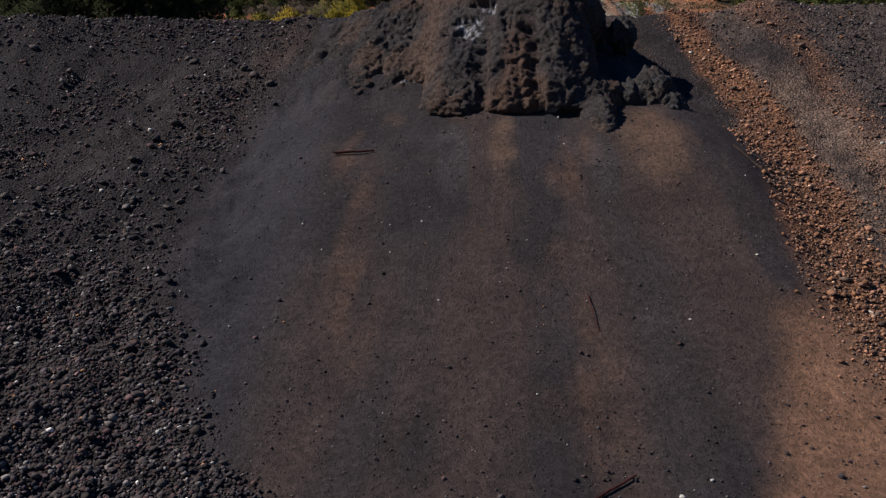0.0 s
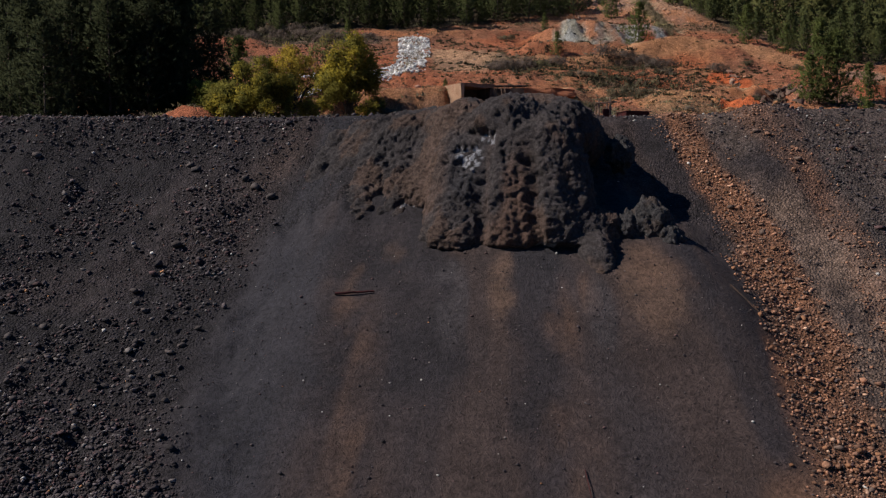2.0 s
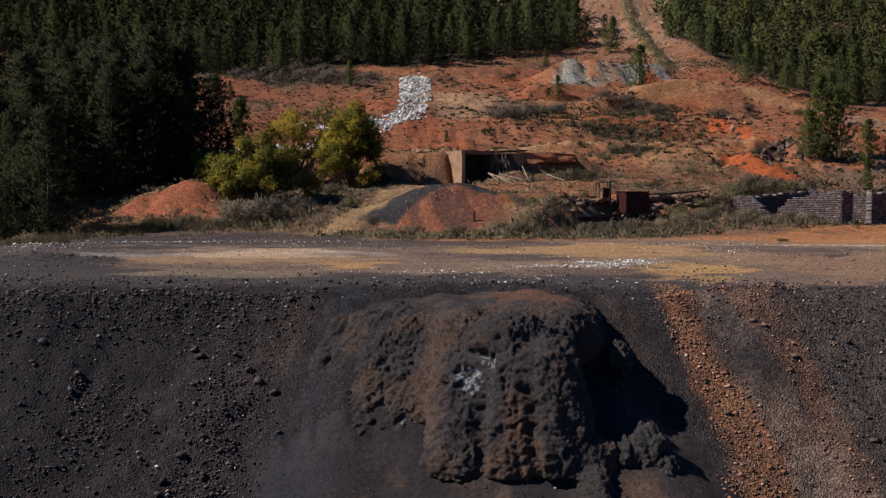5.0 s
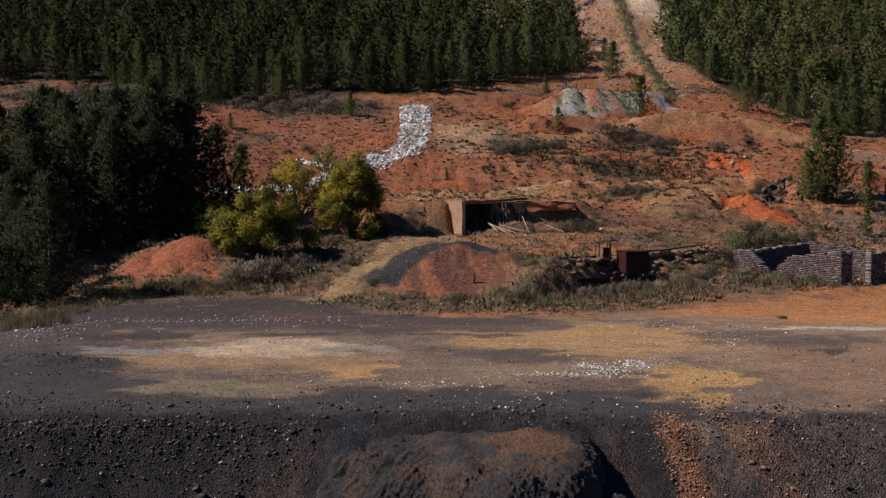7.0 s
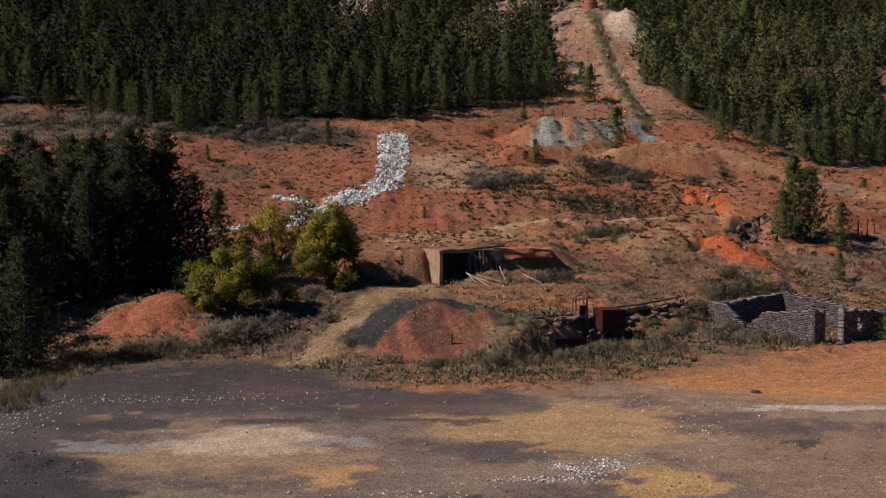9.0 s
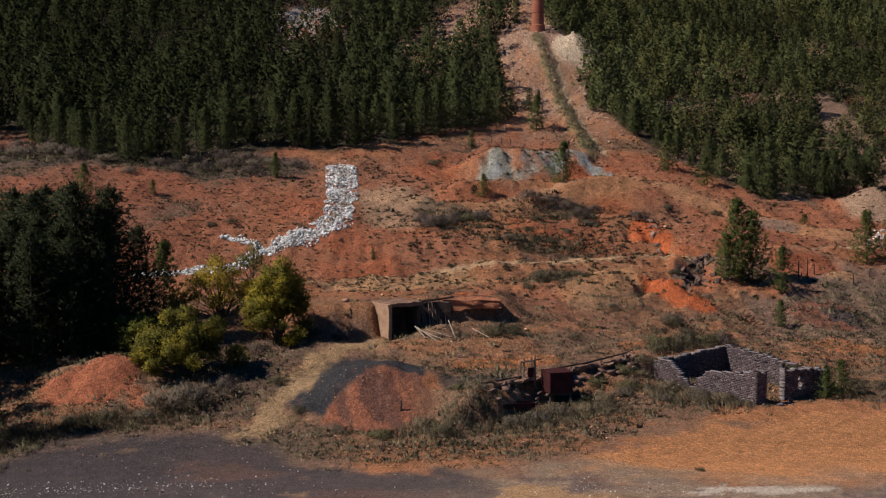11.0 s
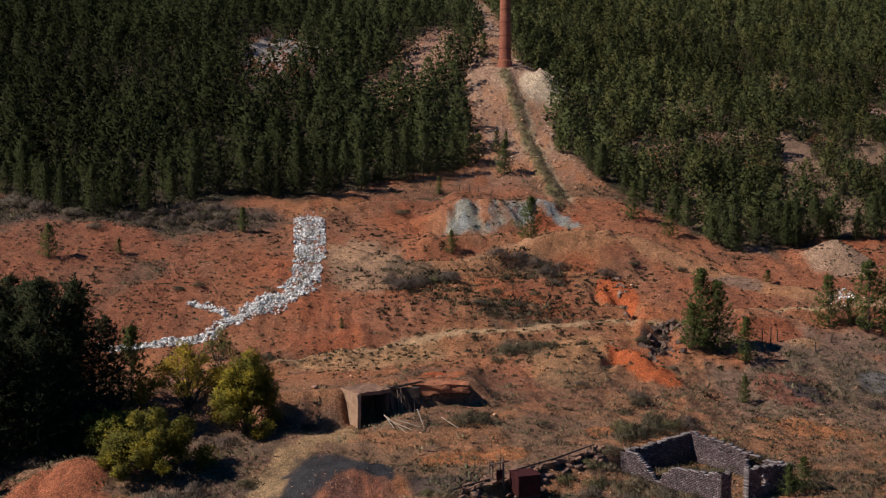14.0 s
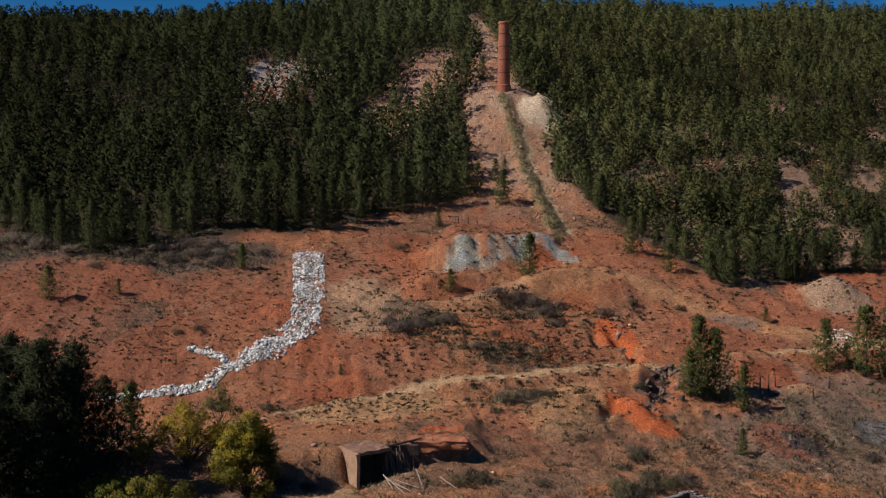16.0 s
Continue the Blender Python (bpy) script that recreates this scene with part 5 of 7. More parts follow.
def heap_stones():
    rnd = np.random.default_rng(11)
    # coarse rubble on one side of the slope
    n = 64000
    x, y = rnd.uniform(-21, -2, n), 14.5 + 27.5 * rnd.random(n) ** 1.15
    d = coarse_line(y) - x + 1.6 * wavy(x, y, 3, 301)
    thick = smooth(-0.3, 1.4, d) * np.where(y < 26.0, 0.95 - 0.5 * smooth(0.1, 0.35, wavy(x, y, 2.2, 306)), np.clip(0.12 + 1.0 * smooth(0.05, 0.3, wavy(x, y, 2.6, 302)) + 0.9 * bump(x, y, -7.2, 33, 2.4, 8, 10) + 0.7 * smooth(38.5, 40.5, y), 0, 1))
    keep = (rnd.random(n) < thick) & (x > -0.47 * y - 1)
    x, y = x[keep], y[keep]
    size = np.clip(rnd.lognormal(-2.65, 0.44, len(x)), 0.035, 0.32) * np.where(y > 28, 1.2, 1.0)
    tint = stone_tints(rnd, len(x), SLAG, (0.42, 0.32, 0.17, 0.075, 0.006, 0.009))
    # thick chippings at the foot
    m = 30000
    u, v = rnd.uniform(-12, -2.6, m), 14.3 + 13.7 * rnd.random(m) ** 1.2
    ok = (rnd.random(m) < smooth(-0.5, 1.0, coarse_line(v) - u + 1.4 * wavy(u, v, 2.2, 314)) * (1 - 0.75 * smooth(21, 27, v + 3 * wavy(u, v, 3, 315)))) & (u > -0.46 * v - 0.5)
    u, v = u[ok], v[ok]
    x, y = np.concatenate([x, u]), np.concatenate([y, v])
    size = np.concatenate([size, np.clip(rnd.lognormal(-2.45, 0.38, len(u)), 0.05, 0.24)])
    tint = np.concatenate([tint, stone_tints(rnd, len(u), SLAG, (0.36, 0.36, 0.18, 0.09, 0.004, 0.006))])
    big = size > 0.16
    bed("slag_rubble", "dark angular slag rubble lying thick on the slope", LUMPS, x[big], y[big], size[big], tint[big], rnd)
    bed("slag_chippings", "dark slag chippings between the larger rubble", CHIPS, x[~big], y[~big], size[~big], tint[~big], rnd)
    # rubble on the far side, orange along the strip and grey beyond it
    n = 46000
    x, y = rnd.uniform(7, 20, n), rnd.uniform(15, 43, n)
    off = (x - band_line(y) + 0.8 * wavy(x, y, 2, 303)) / np.interp(y, [15, 23, 28, 37, 44], [1.7, 1.6, 1.2, 0.85, 0.8])
    side = np.maximum(smooth(3.0, 4.5, x - band_line(y)) * 0.45, 0.5 * bump(x, y, 11.8, 39.5, 2.0, 3.0)) * (0.5 + 0.9 * smooth(0.05, 0.3, wavy(x, y, 3.0, 304)) * smooth(26, 31, y))
    keep = rnd.random(n) < np.maximum(np.maximum(smooth(1.3, 0.4, np.abs(off)) * 0.95, side), 0.4 * smooth(0.9, 0.3, np.abs(x - second_line(y) + 0.4 * wavy(x, y, 2, 308))) * smooth(24, 27, y))
    x, y, off = x[keep], y[keep], off[keep]
    size = np.clip(rnd.lognormal(-2.6, 0.45, len(x)), 0.05, 0.32)
    near = np.abs(off) < 1.4
    near |= (np.abs(x - second_line(y)) < 0.8) & (y > 24)
    tint = np.where(near[:, None], stone_tints(rnd, len(x), [(0.29, 0.148, 0.092), (0.22, 0.118, 0.078), (0.12, 0.082, 0.066), (0.42, 0.26, 0.18)], (0.42, 0.32, 0.20, 0.06)), stone_tints(rnd, len(x), SLAG, (0.36, 0.30, 0.20, 0.10, 0.01, 0.03)))
    big = size > 0.13
    bed("orange_rubble", "rust-orange and grey rubble in a strip down the slope", LUMPS, x[big], y[big], size[big], tint[big], rnd)
    bed("orange_chippings", "small rust-orange chippings among the rubble strip", CHIPS, x[~big], y[~big], size[~big], tint[~big], rnd)
    # small stones strewn over the fines
    n = 16000
    x, y = rnd.uniform(-9, 13, n), 15 + 27 * rnd.random(n) ** 1.2
    keep = (x > coarse_line(y) - 1) & (np.abs(x) < 0.46 * y) & ((rnd.random(n) < 0.55) | (y < 20))
    x, y = x[keep], y[keep]
    size = np.clip(rnd.lognormal(-3.25, 0.42, len(x)), 0.02, 0.16)
    bed("gravel", "small dark stones strewn over the fine slag", CHIPS, x, y, size, stone_tints(rnd, len(x), SLAG, (0.46, 0.26, 0.17, 0.09, 0.012, 0.008)), rnd)
    # the rim of the flat
    n = 9000
    x, y = rnd.uniform(-28, 30, n), rnd.uniform(40.5, 50, n)
    keep = (rnd.random(n) < smooth(47, 42, y + 3 * wavy(x, y, 4, 305))) & (np.abs(x - 9.6) > 1.2)
    x, y = x[keep], y[keep]
    cx, cy = rnd.uniform(-30, -10, 5200), rnd.uniform(44, 58, 5200)
    ok = rnd.random(5200) < 0.2 * smooth(47, 45, cy) + 0.9 * smooth(0.05, 0.5, bump(cx, cy, -22.5, 53.2, 9, 3.6, -12) + 0.3 * wavy(cx, cy, 2.5, 313))
    x, y = np.concatenate([x, cx[ok]]), np.concatenate([y, cy[ok]])
    size = np.clip(rnd.lognormal(-2.6, 0.5, len(x)), 0.04, 0.40) * np.where(y > 45, 0.8, 1.0)
    bed("rim_stones", "grey and dark stones along the rim of the flat", CHIPS, x, y, size, stone_tints(rnd, len(x), SLAG, (0.38, 0.30, 0.18, 0.10, 0.03, 0.01)), rnd)


def white_stones():
    rnd = np.random.default_rng(12)
    px, py = [], []
    for cx, cy, rx, ry, n in ((10.3, 53.0, 0.6, 0.7, 260), (7.8, 52.5, 0.6, 0.3, 120), (6.3, 50.5, 1.7, 0.22, 260), (8.4, 51.5, 0.7, 0.4, 130), (9.3, 53.4, 4, 1.0, 60), (15.5, 63, 2.2, 2.6, 120), (19, 66.5, 2.6, 1.0, 60), (-25.5, 63, 1.4, 3.0, 230), (-21, 69.2, 4.0, 1.0, 200), (-12, 70, 4, 1.5, 110),
                              (-1, 47.0, 3.0, 2.2, 50), (4.5, 45.0, 3.5, 1.4, 40), (25.6, 49, 1.5, 1.2, 120), (-6, 62, 14, 5, 60), (14, 58, 9, 6, 30), (-0.7, 48.4, 1.8, 0.5, 60)):
        px.append(rnd.normal(cx, rx, n)), py.append(rnd.normal(cy, ry, n))
    x, y = np.concatenate(px), np.concatenate(py)
    keep = (y > 43.5) & (y < 84)
    x, y = x[keep], y[keep]
    size = np.clip(rnd.lognormal(-2.4, 0.4, len(x)), 0.06, 0.28)
    bed("white_stones", "pale quartz stones scattered on the flat ground", LUMPS, x, y, size, stone_tints(rnd, len(x), [(0.62, 0.60, 0.57), (0.5, 0.46, 0.42), (0.35, 0.31, 0.28)], (0.5, 0.3, 0.2)), rnd)
    # the chute of white rock
    px, py = [], []
    for line, wide, n in ((CHUTE[:5], 2.9, 8200), (CHUTE[4:], 1.45, 3600), (CHUTE_ARM, 0.9, 600)):
        pts = np.array(line)
        leg = np.concatenate([[0], np.cumsum(np.hypot(*np.diff(pts, axis=0).T))])
        s = rnd.uniform(0, leg[-1], n)
        w = wide * np.interp(s / leg[-1], [0, 0.75, 1], [1.0, 0.85, 0.7])
        px.append(np.interp(s, leg, pts[:, 0]) + rnd.uniform(-1, 1, n) * w), py.append(np.interp(s, leg, pts[:, 1]) + rnd.uniform(-1, 1, n) * w * 0.8)
    x, y = np.concatenate(px), np.concatenate(py)
    ok = (line_distance(x, y, CHUTE) < (2.9 + 2.4 * wavy(x, y, 5, 311)) * np.where(y > 150, 1.0, 0.75)) | (line_distance(x, y, CHUTE_ARM) < 1.0)
    ok &= rnd.random(len(x)) > 0.75 * smooth(0.24, 0.36, wavy(x, y, 2.2, 312))
    x, y = x[ok], y[ok]
    middle = smooth(1.6, 0.4, line_distance(x, y, CHUTE))
    size = np.clip(rnd.lognormal(-1.45, 0.45, len(x)), 0.13, 0.9)
    tint = stone_tints(rnd, len(x), [(0.78, 0.76, 0.73), (0.62, 0.60, 0.58), (0.34, 0.34, 0.35)], (0.60, 0.27, 0.13)) * (1 - 0.22 * middle[:, None])
    bed("white_rock_chute", "chute of broken white rock down the red slope", CHIPS, x, y, size, np.clip(tint, 0, 0.82), rnd, 0.1)
    # white pile at the right edge of the slope
    x, y = rnd.normal(80.8, 1.3, 160), rnd.normal(153.8, 0.7, 160)
    bed("white_rock_pile", "small spill of broken white rock beside the track", LUMPS, x, y, rnd.uniform(0.15, 0.45, 160), stone_tints(rnd, 160, [(0.62, 0.60, 0.57)], (1.0,)), rnd, 0.1)


def slope_stones():
    """Rock debris on the red slope, the bare strip and the clearings."""
    rnd = np.random.default_rng(13)
    n = 26000
    x, y = rnd.uniform(-80, 130, n), rnd.uniform(72, 330, n)
    s = 0.05 * smooth(84, 100, y) * (y < 205) + 0.9 * strip(x, y) * smooth(205, 225, y) + 0.8 * clearing(x, y) * smooth(225, 245, y)
    s = s + 0.7 * bump(x, y, 3, 170, 6, 13) + 0.8 * bump(x, y, 58, 122, 6, 6) + 0.5 * bump(x, y, 45.5, 146, 3, 14) + 0.6 * bump(x, y, 65, 164, 10, 3.5) + 0.5 * bump(x, y, 50, 110, 12, 8)
    keep = rnd.random(n) < np.clip(s, 0, 1)
    x, y = x[keep], y[keep]
    size = np.clip(rnd.lognormal(-1.25, 0.5, len(x)), 0.12, 1.1) * np.where(y > 215, 1.5, 0.8)
    pale = np.where((y > 215)[:, None], stone_tints(rnd, len(x), [(0.50, 0.36, 0.27), (0.38, 0.27, 0.21), (0.44, 0.23, 0.15)], (0.4, 0.35, 0.25)), stone_tints(rnd, len(x), [(0.44, 0.24, 0.15), (0.26, 0.15, 0.11), (0.13, 0.11, 0.11)], (0.4, 0.35, 0.25)))
    dark = bump(x, y, 58, 122, 6, 6) > 0.15
    pale[dark] = pale[dark] * 0.35
    # small stones everywhere on the bare ground, thick in the strip below the chimney
    m = 46000
    u, v = rnd.uniform(-0.46, 0.62, m), 74 + 135 * rnd.random(m) ** 1.1
    u = u * v
    q = 0.16 + 0.6 * smooth(0.05, 0.3, wavy(u, v, 5, 309)) + 0.3 * smooth(20, 45, u) * smooth(140, 120, v)
    q = q * smooth(0, 4, v - np.interp(u, [-60, -28, -18, -4, 10, 15, 24, 41, 80], [66, 72, 82, 74, 72, 73, 82, 88, 92]))
    ok = rnd.random(m) < q * 0.6
    u2, v2 = rnd.uniform(20, 66, 9000), rnd.uniform(206, 330, 9000)
    ok2 = rnd.random(9000) < strip(u2, v2) * (0.35 + 0.65 * smooth(-0.1, 0.2, wavy(u2, v2, 6, 310)))
    u, v = np.concatenate([u[ok], u2[ok2]]), np.concatenate([v[ok], v2[ok2]])
    tiny = np.clip(rnd.lognormal(-2.05, 0.42, len(u)), 0.07, 0.5) * np.where(v > 205, 2.0, 1.0)
    shade = stone_tints(rnd, len(u), [(0.46, 0.26, 0.16), (0.30, 0.16, 0.10), (0.14, 0.11, 0.10), (0.40, 0.20, 0.11)], (0.32, 0.34, 0.14, 0.2))
    bed("slope_gravel", "small brown and pinkish stones strewn over the red ground", CHIPS, u, v, tiny, shade, rnd, 0.2)
    bed("slope_debris", "brown and grey rock debris on the red hillside", LUMPS, x, y, size, pale, rnd, 0.2)


def single_stones():
    """The larger stones of the slope that can be told apart, each on its own."""
    dark = surface("slag_stone", (0.045, 0.040, 0.041), (0.095, 0.075, 0.070), 0.5, 0.85, 0, 0.02, None, 0.4)
    rust = surface("rust_stone", (0.20, 0.095, 0.055), (0.36, 0.18, 0.095), 0.5, 0.9, 0, 0.02, None, 0.35)
    pale = surface("pale_stone", (0.50, 0.47, 0.43), (0.66, 0.63, 0.59), 0.5, 0.9, 0, 0.02, None, 0.15)
    rnd = random.Random(14)
    meshes = {}
    for mat in (dark, rust, pale):
        for k in range(5):
            v, f = lump(600 + k, 0.42, 0.7)
            ob = mesh_object("stone", v, f, mat, land)
            meshes[(mat.name, k)] = ob.data
            bpy.data.objects.remove(ob)

    def put(mat, x, y, size):
        ob = new("stone", meshes[(mat.name, rnd.randrange(5))])
        ob.parent = land
        ob.matrix_world = pose(x, y, ground(x, y) + 0.18 * size, rnd.uniform(-25, 25), rnd.uniform(-25, 25), rnd.uniform(0, 360)) @ Matrix.Diagonal((size * rnd.uniform(0.8, 1.3), size * rnd.uniform(0.8, 1.2), size * rnd.uniform(0.7, 1.1), 1))

    n = 0
    while n < 230:
        y = rnd.uniform(15.5, 30)
        x = rnd.uniform(-0.46 * y, -3.5)
        if x < float(coarse_line(np.array(y))) + 0.3:
            put(dark, x, y, rnd.uniform(0.16, 0.30))
            n += 1
    for x, y, size in ((-9.0, 33.8, 0.5), (-8.4, 34.4, 0.42), (-7.7, 33.9, 0.4), (-9.6, 31.0, 0.4), (-9.3, 30.2, 0.42), (-8.9, 29.8, 0.38), (-6.9, 37.0, 0.5), (-6.3, 36.6, 0.42), (-7.4, 37.6, 0.45), (-9.8, 39.0, 0.45), (-9.5, 38.6, 0.5), (-15.6, 38.6, 0.5), (-7.2, 40.2, 0.4)):
        put(dark, x, y, size)
    for k in range(70):
        y = rnd.uniform(17, 38)
        put(rust, float(band_line(np.array(y))) + rnd.gauss(0, 0.7), y, rnd.uniform(0.12, 0.25))
    for x, y, size in ((-0.1, 22.9, 0.11), (-4.8, 22.4, 0.11), (-9.9, 29.1, 0.2), (7.6, 24.2, 0.11), (5.5, 22.2, 0.1), (4.2, 17.35, 0.15), (4.85, 17.8, 0.12), (13.7, 31.4, 0.2), (9.85, 22.9, 0.16), (-6.2, 18.9, 0.13), (-13.5, 27.2, 0.15), (9.2, 37.6, 0.2), (-5.4, 19.3, 0.12), (1.9, 20.0, 0.09)):
        put(pale, x, y, size)


def gully_rocks():
    rnd = random.Random(15)
    dark = surface("gully_stone", (0.075, 0.050, 0.042), (0.20, 0.135, 0.105), 0.6, 0.95, 0, 0.05, (0.24, 0.11, 0.065), 0.35)
    pale = surface("pink_stone", (0.24, 0.14, 0.10), (0.36, 0.23, 0.17), 0.6, 0.95, 0, 0.05, (0.32, 0.12, 0.07), 0.25)
    for k in range(96):
        low = k < 72
        y = rnd.uniform(131.5, 142.5) if low else rnd.uniform(147.5, 164)
        x = 45.6 + 0.5 * (y - 137.5) + rnd.gauss(0, 1.35) if low else 44.7 + 0.12 * (y - 155) + rnd.gauss(0, 0.6)
        w, d, h = rnd.uniform(0.3, 1.2), rnd.uniform(0.3, 0.8), rnd.uniform(0.15, 0.5)
        ob = part("gully_rock", box(bmesh.new(), -w / 2, w / 2, -d / 2, d / 2, -0.4, h, 0.34, 4, k * 7.3), dark if low or rnd.random() < 0.4 else pale)
        ob.matrix_world = pose(x, y, ground(x, y) - 0.05, rnd.uniform(-30, 30), rnd.uniform(-30, 30), rnd.uniform(0, 360))
        tagged(ob, "dark jagged rock in the red gully" if low else "jagged rock in the washed-out red slot", "rock", "rocks in the gully")


def flat_gravel():
    rnd = np.random.default_rng(16)
    n = 15000
    y = 43.5 + 42 * rnd.random(n) ** 1.2
    x = rnd.uniform(-0.46, 0.50, n) * y
    keep = rnd.random(n) < 0.35 + 0.65 * smooth(0.0, 0.3, wavy(x, y * 2, 6, 307))
    x, y = x[keep], y[keep]
    size = np.clip(rnd.lognormal(-2.95, 0.45, len(x)), 0.03, 0.22)
    bed("flat_gravel", "brown and grey gravel scattered over the flat", CHIPS, x, y, size, stone_tints(rnd, len(x), [(0.10, 0.085, 0.08), (0.20, 0.14, 0.10), (0.36, 0.27, 0.18), (0.6, 0.56, 0.5)], (0.45, 0.32, 0.2, 0.03)), rnd)


gully_rocks()
flat_gravel()
heap_stones()
single_stones()
white_stones()
slope_stones()


# ---- stone ruin ----
def stone_wall(name, parent, origin, way, length, top, thick=0.6, foot=-0.5, holes=(), seed=0, label=""):
    """A ragged wall of coursed dark stone with pale mortar, along way from origin; top(s) is its height; holes are (s0, s1, z0, z1)."""
    rnd = random.Random(seed)
    way = Vector((way[0], way[1], 0)).normalized()
    side = Vector((-way.y, way.x, 0))
    verts, faces, tints = [], [], []

    def block(s0, s1, d0, d1, z0, z1, colour, shake=0.0):
        k = len(verts)
        for s, d, z in ((s0, d0, z0), (s1, d0, z0), (s1, d1, z0), (s0, d1, z0), (s0, d0, z1), (s1, d0, z1), (s1, d1, z1), (s0, d1, z1)):
            p = Vector(origin) + way * (s + rnd.uniform(-shake, shake)) + side * (d + rnd.uniform(-shake, shake))
            verts.append((p.x, p.y, p.z + z + rnd.uniform(-shake, shake)))
            tints.append(colour)
        faces.extend([(k, k + 3, k + 2, k + 1), (k + 4, k + 5, k + 6, k + 7), (k, k + 1, k + 5, k + 4), (k + 1, k + 2, k + 6, k + 5), (k + 2, k + 3, k + 7, k + 6), (k + 3, k, k + 4, k + 7)])

    def open_at(s, z):
        return any(a < s < b and c < z < d for a, b, c, d in holes)

    course, z = 0.165, foot
    while z < 4.5:
        s = -rnd.uniform(0, 0.3)
        while s < length:
            w = rnd.uniform(0.15, 0.42)
            a, b = max(0, s), min(length, s + w)
            mid = (a + b) / 2
            if b - a > 0.08 and z + course * 0.6 < top(mid) and not open_at(mid, z + course / 2):
                g = rnd.uniform(0.6, 1.4)
                stone = (0.080 * g, 0.053 * g, 0.057 * g) if rnd.random() > 0.10 else (0.17 * g, 0.14 * g, 0.14 * g)
                flip = 1 if thick > 0 else -1
                block(a + 0.02, b - 0.02, -flip * (0.004 + rnd.uniform(0, 0.02)), thick + flip * (0.004 + rnd.uniform(0, 0.02)), z + 0.018, z + course - 0.018, stone, 0.012)
                block(a, b, flip * 0.006, thick - flip * 0.006, z, z + course, (0.215, 0.182, 0.178))
            s += w
        z += course
    return mesh_object(name, verts, faces, STONES, parent, tint=np.array(tints), label=label)


def stone_ruin():
    top = base("stone_ruin", 36.0, 96.0, ground(36, 96))
    tagged(top, "roofless ruin of dark coursed stone with crumbling walls", "ruin")
    inv = top.matrix_world.inverted()
    b, u, v = Vector((35.5, 89.5, 16.9)), Vector((0.878, 0.478, 0)), Vector((-0.478, 0.878, 0))

    def local(p):
        return inv @ Vector(p)

    ragged = lambda s, k: 0.25 * math.sin(s * 2.3 + k) + 0.18 * math.sin(s * 5.1 + 2 * k)
    long_top = lambda s: (np.interp(s, [0, 1.2, 2, 5.5, 7.2, 7.6, 8.6, 9.0, 10.5, 12, 13.3], [3.15, 3.0, 2.75, 2.45, 1.5, 0.5, 0.4, 1.2, 2.4, 2.75, 2.5]) + 0.35 * ragged(s, 1) * (s > 1.5))
    stone_wall("long_wall", top, local(b + v * 0), v, 13.3, long_top, -0.6, seed=1)
    end_top = lambda s: 3.1 + 0.15 * ragged(s, 3) if s < 4.3 else np.interp(s, [4.3, 6, 9, 10.8], [2.75, 2.85, 2.6, 2.3]) + 0.3 * ragged(s, 2)
    stone_wall("corner_pier", top, local(b), u, 1.5, end_top, 0.6, seed=2)
    stone_wall("end_wall", top, local(b + u * 4.0), u, 6.8, lambda s: end_top(s + 4.0), 0.6, holes=((2.0, 2.9, 0.9, 2.1),), seed=6)
    back_top = lambda s: np.interp(s, [0, 3, 5, 8, 11, 13.3], [2.4, 2.3, 2.5, 2.9, 3.1, 3.2]) + 0.3 * ragged(s, 4)
    stone_wall("back_wall", top, local(b + u * 10.8), v, 13.3, back_top, 0.6, holes=((3.2, 5.2, 0.8, 2.3), (7.2, 7.6, 1.9, 2.2), (8.4, 8.8, 1.9, 2.2)), seed=3)
    far_top = lambda s: np.interp(s, [0, 3, 8, 10.8], [2.5, 2.6, 3.0, 3.1]) + 0.25 * ragged(s, 5)
    stone_wall("far_wall", top, local(b + v * 12.7), u, 10.8, far_top, 0.6, seed=4)
    # fallen stones at the foot of the walls
    rnd = np.random.default_rng(21)
    for k in range(16):
        w = rnd.uniform(0, 13)
        p = b + v * w + u * rnd.uniform(-1.5, 9) if k % 2 else b + u * rnd.uniform(0, 10) - v * rnd.uniform(0.3, 1.8)
        tv, tf = lump(500 + k, 0.2, 0.7)
        ob = mesh_object("fallen_stone", tv * rnd.uniform(0.35, 0.7), tf, STONES, tint=np.repeat(np.array([[0.11, 0.095, 0.10]]), len(tv), 0))
        ob.matrix_world = pose(p.x, p.y, ground(p.x, p.y) + 0.12, 0, 0, rnd.uniform(0, 360))
        tagged(ob, "dark building stone fallen beside the roofless ruin", "stone", "fallen building stones")


stone_ruin()


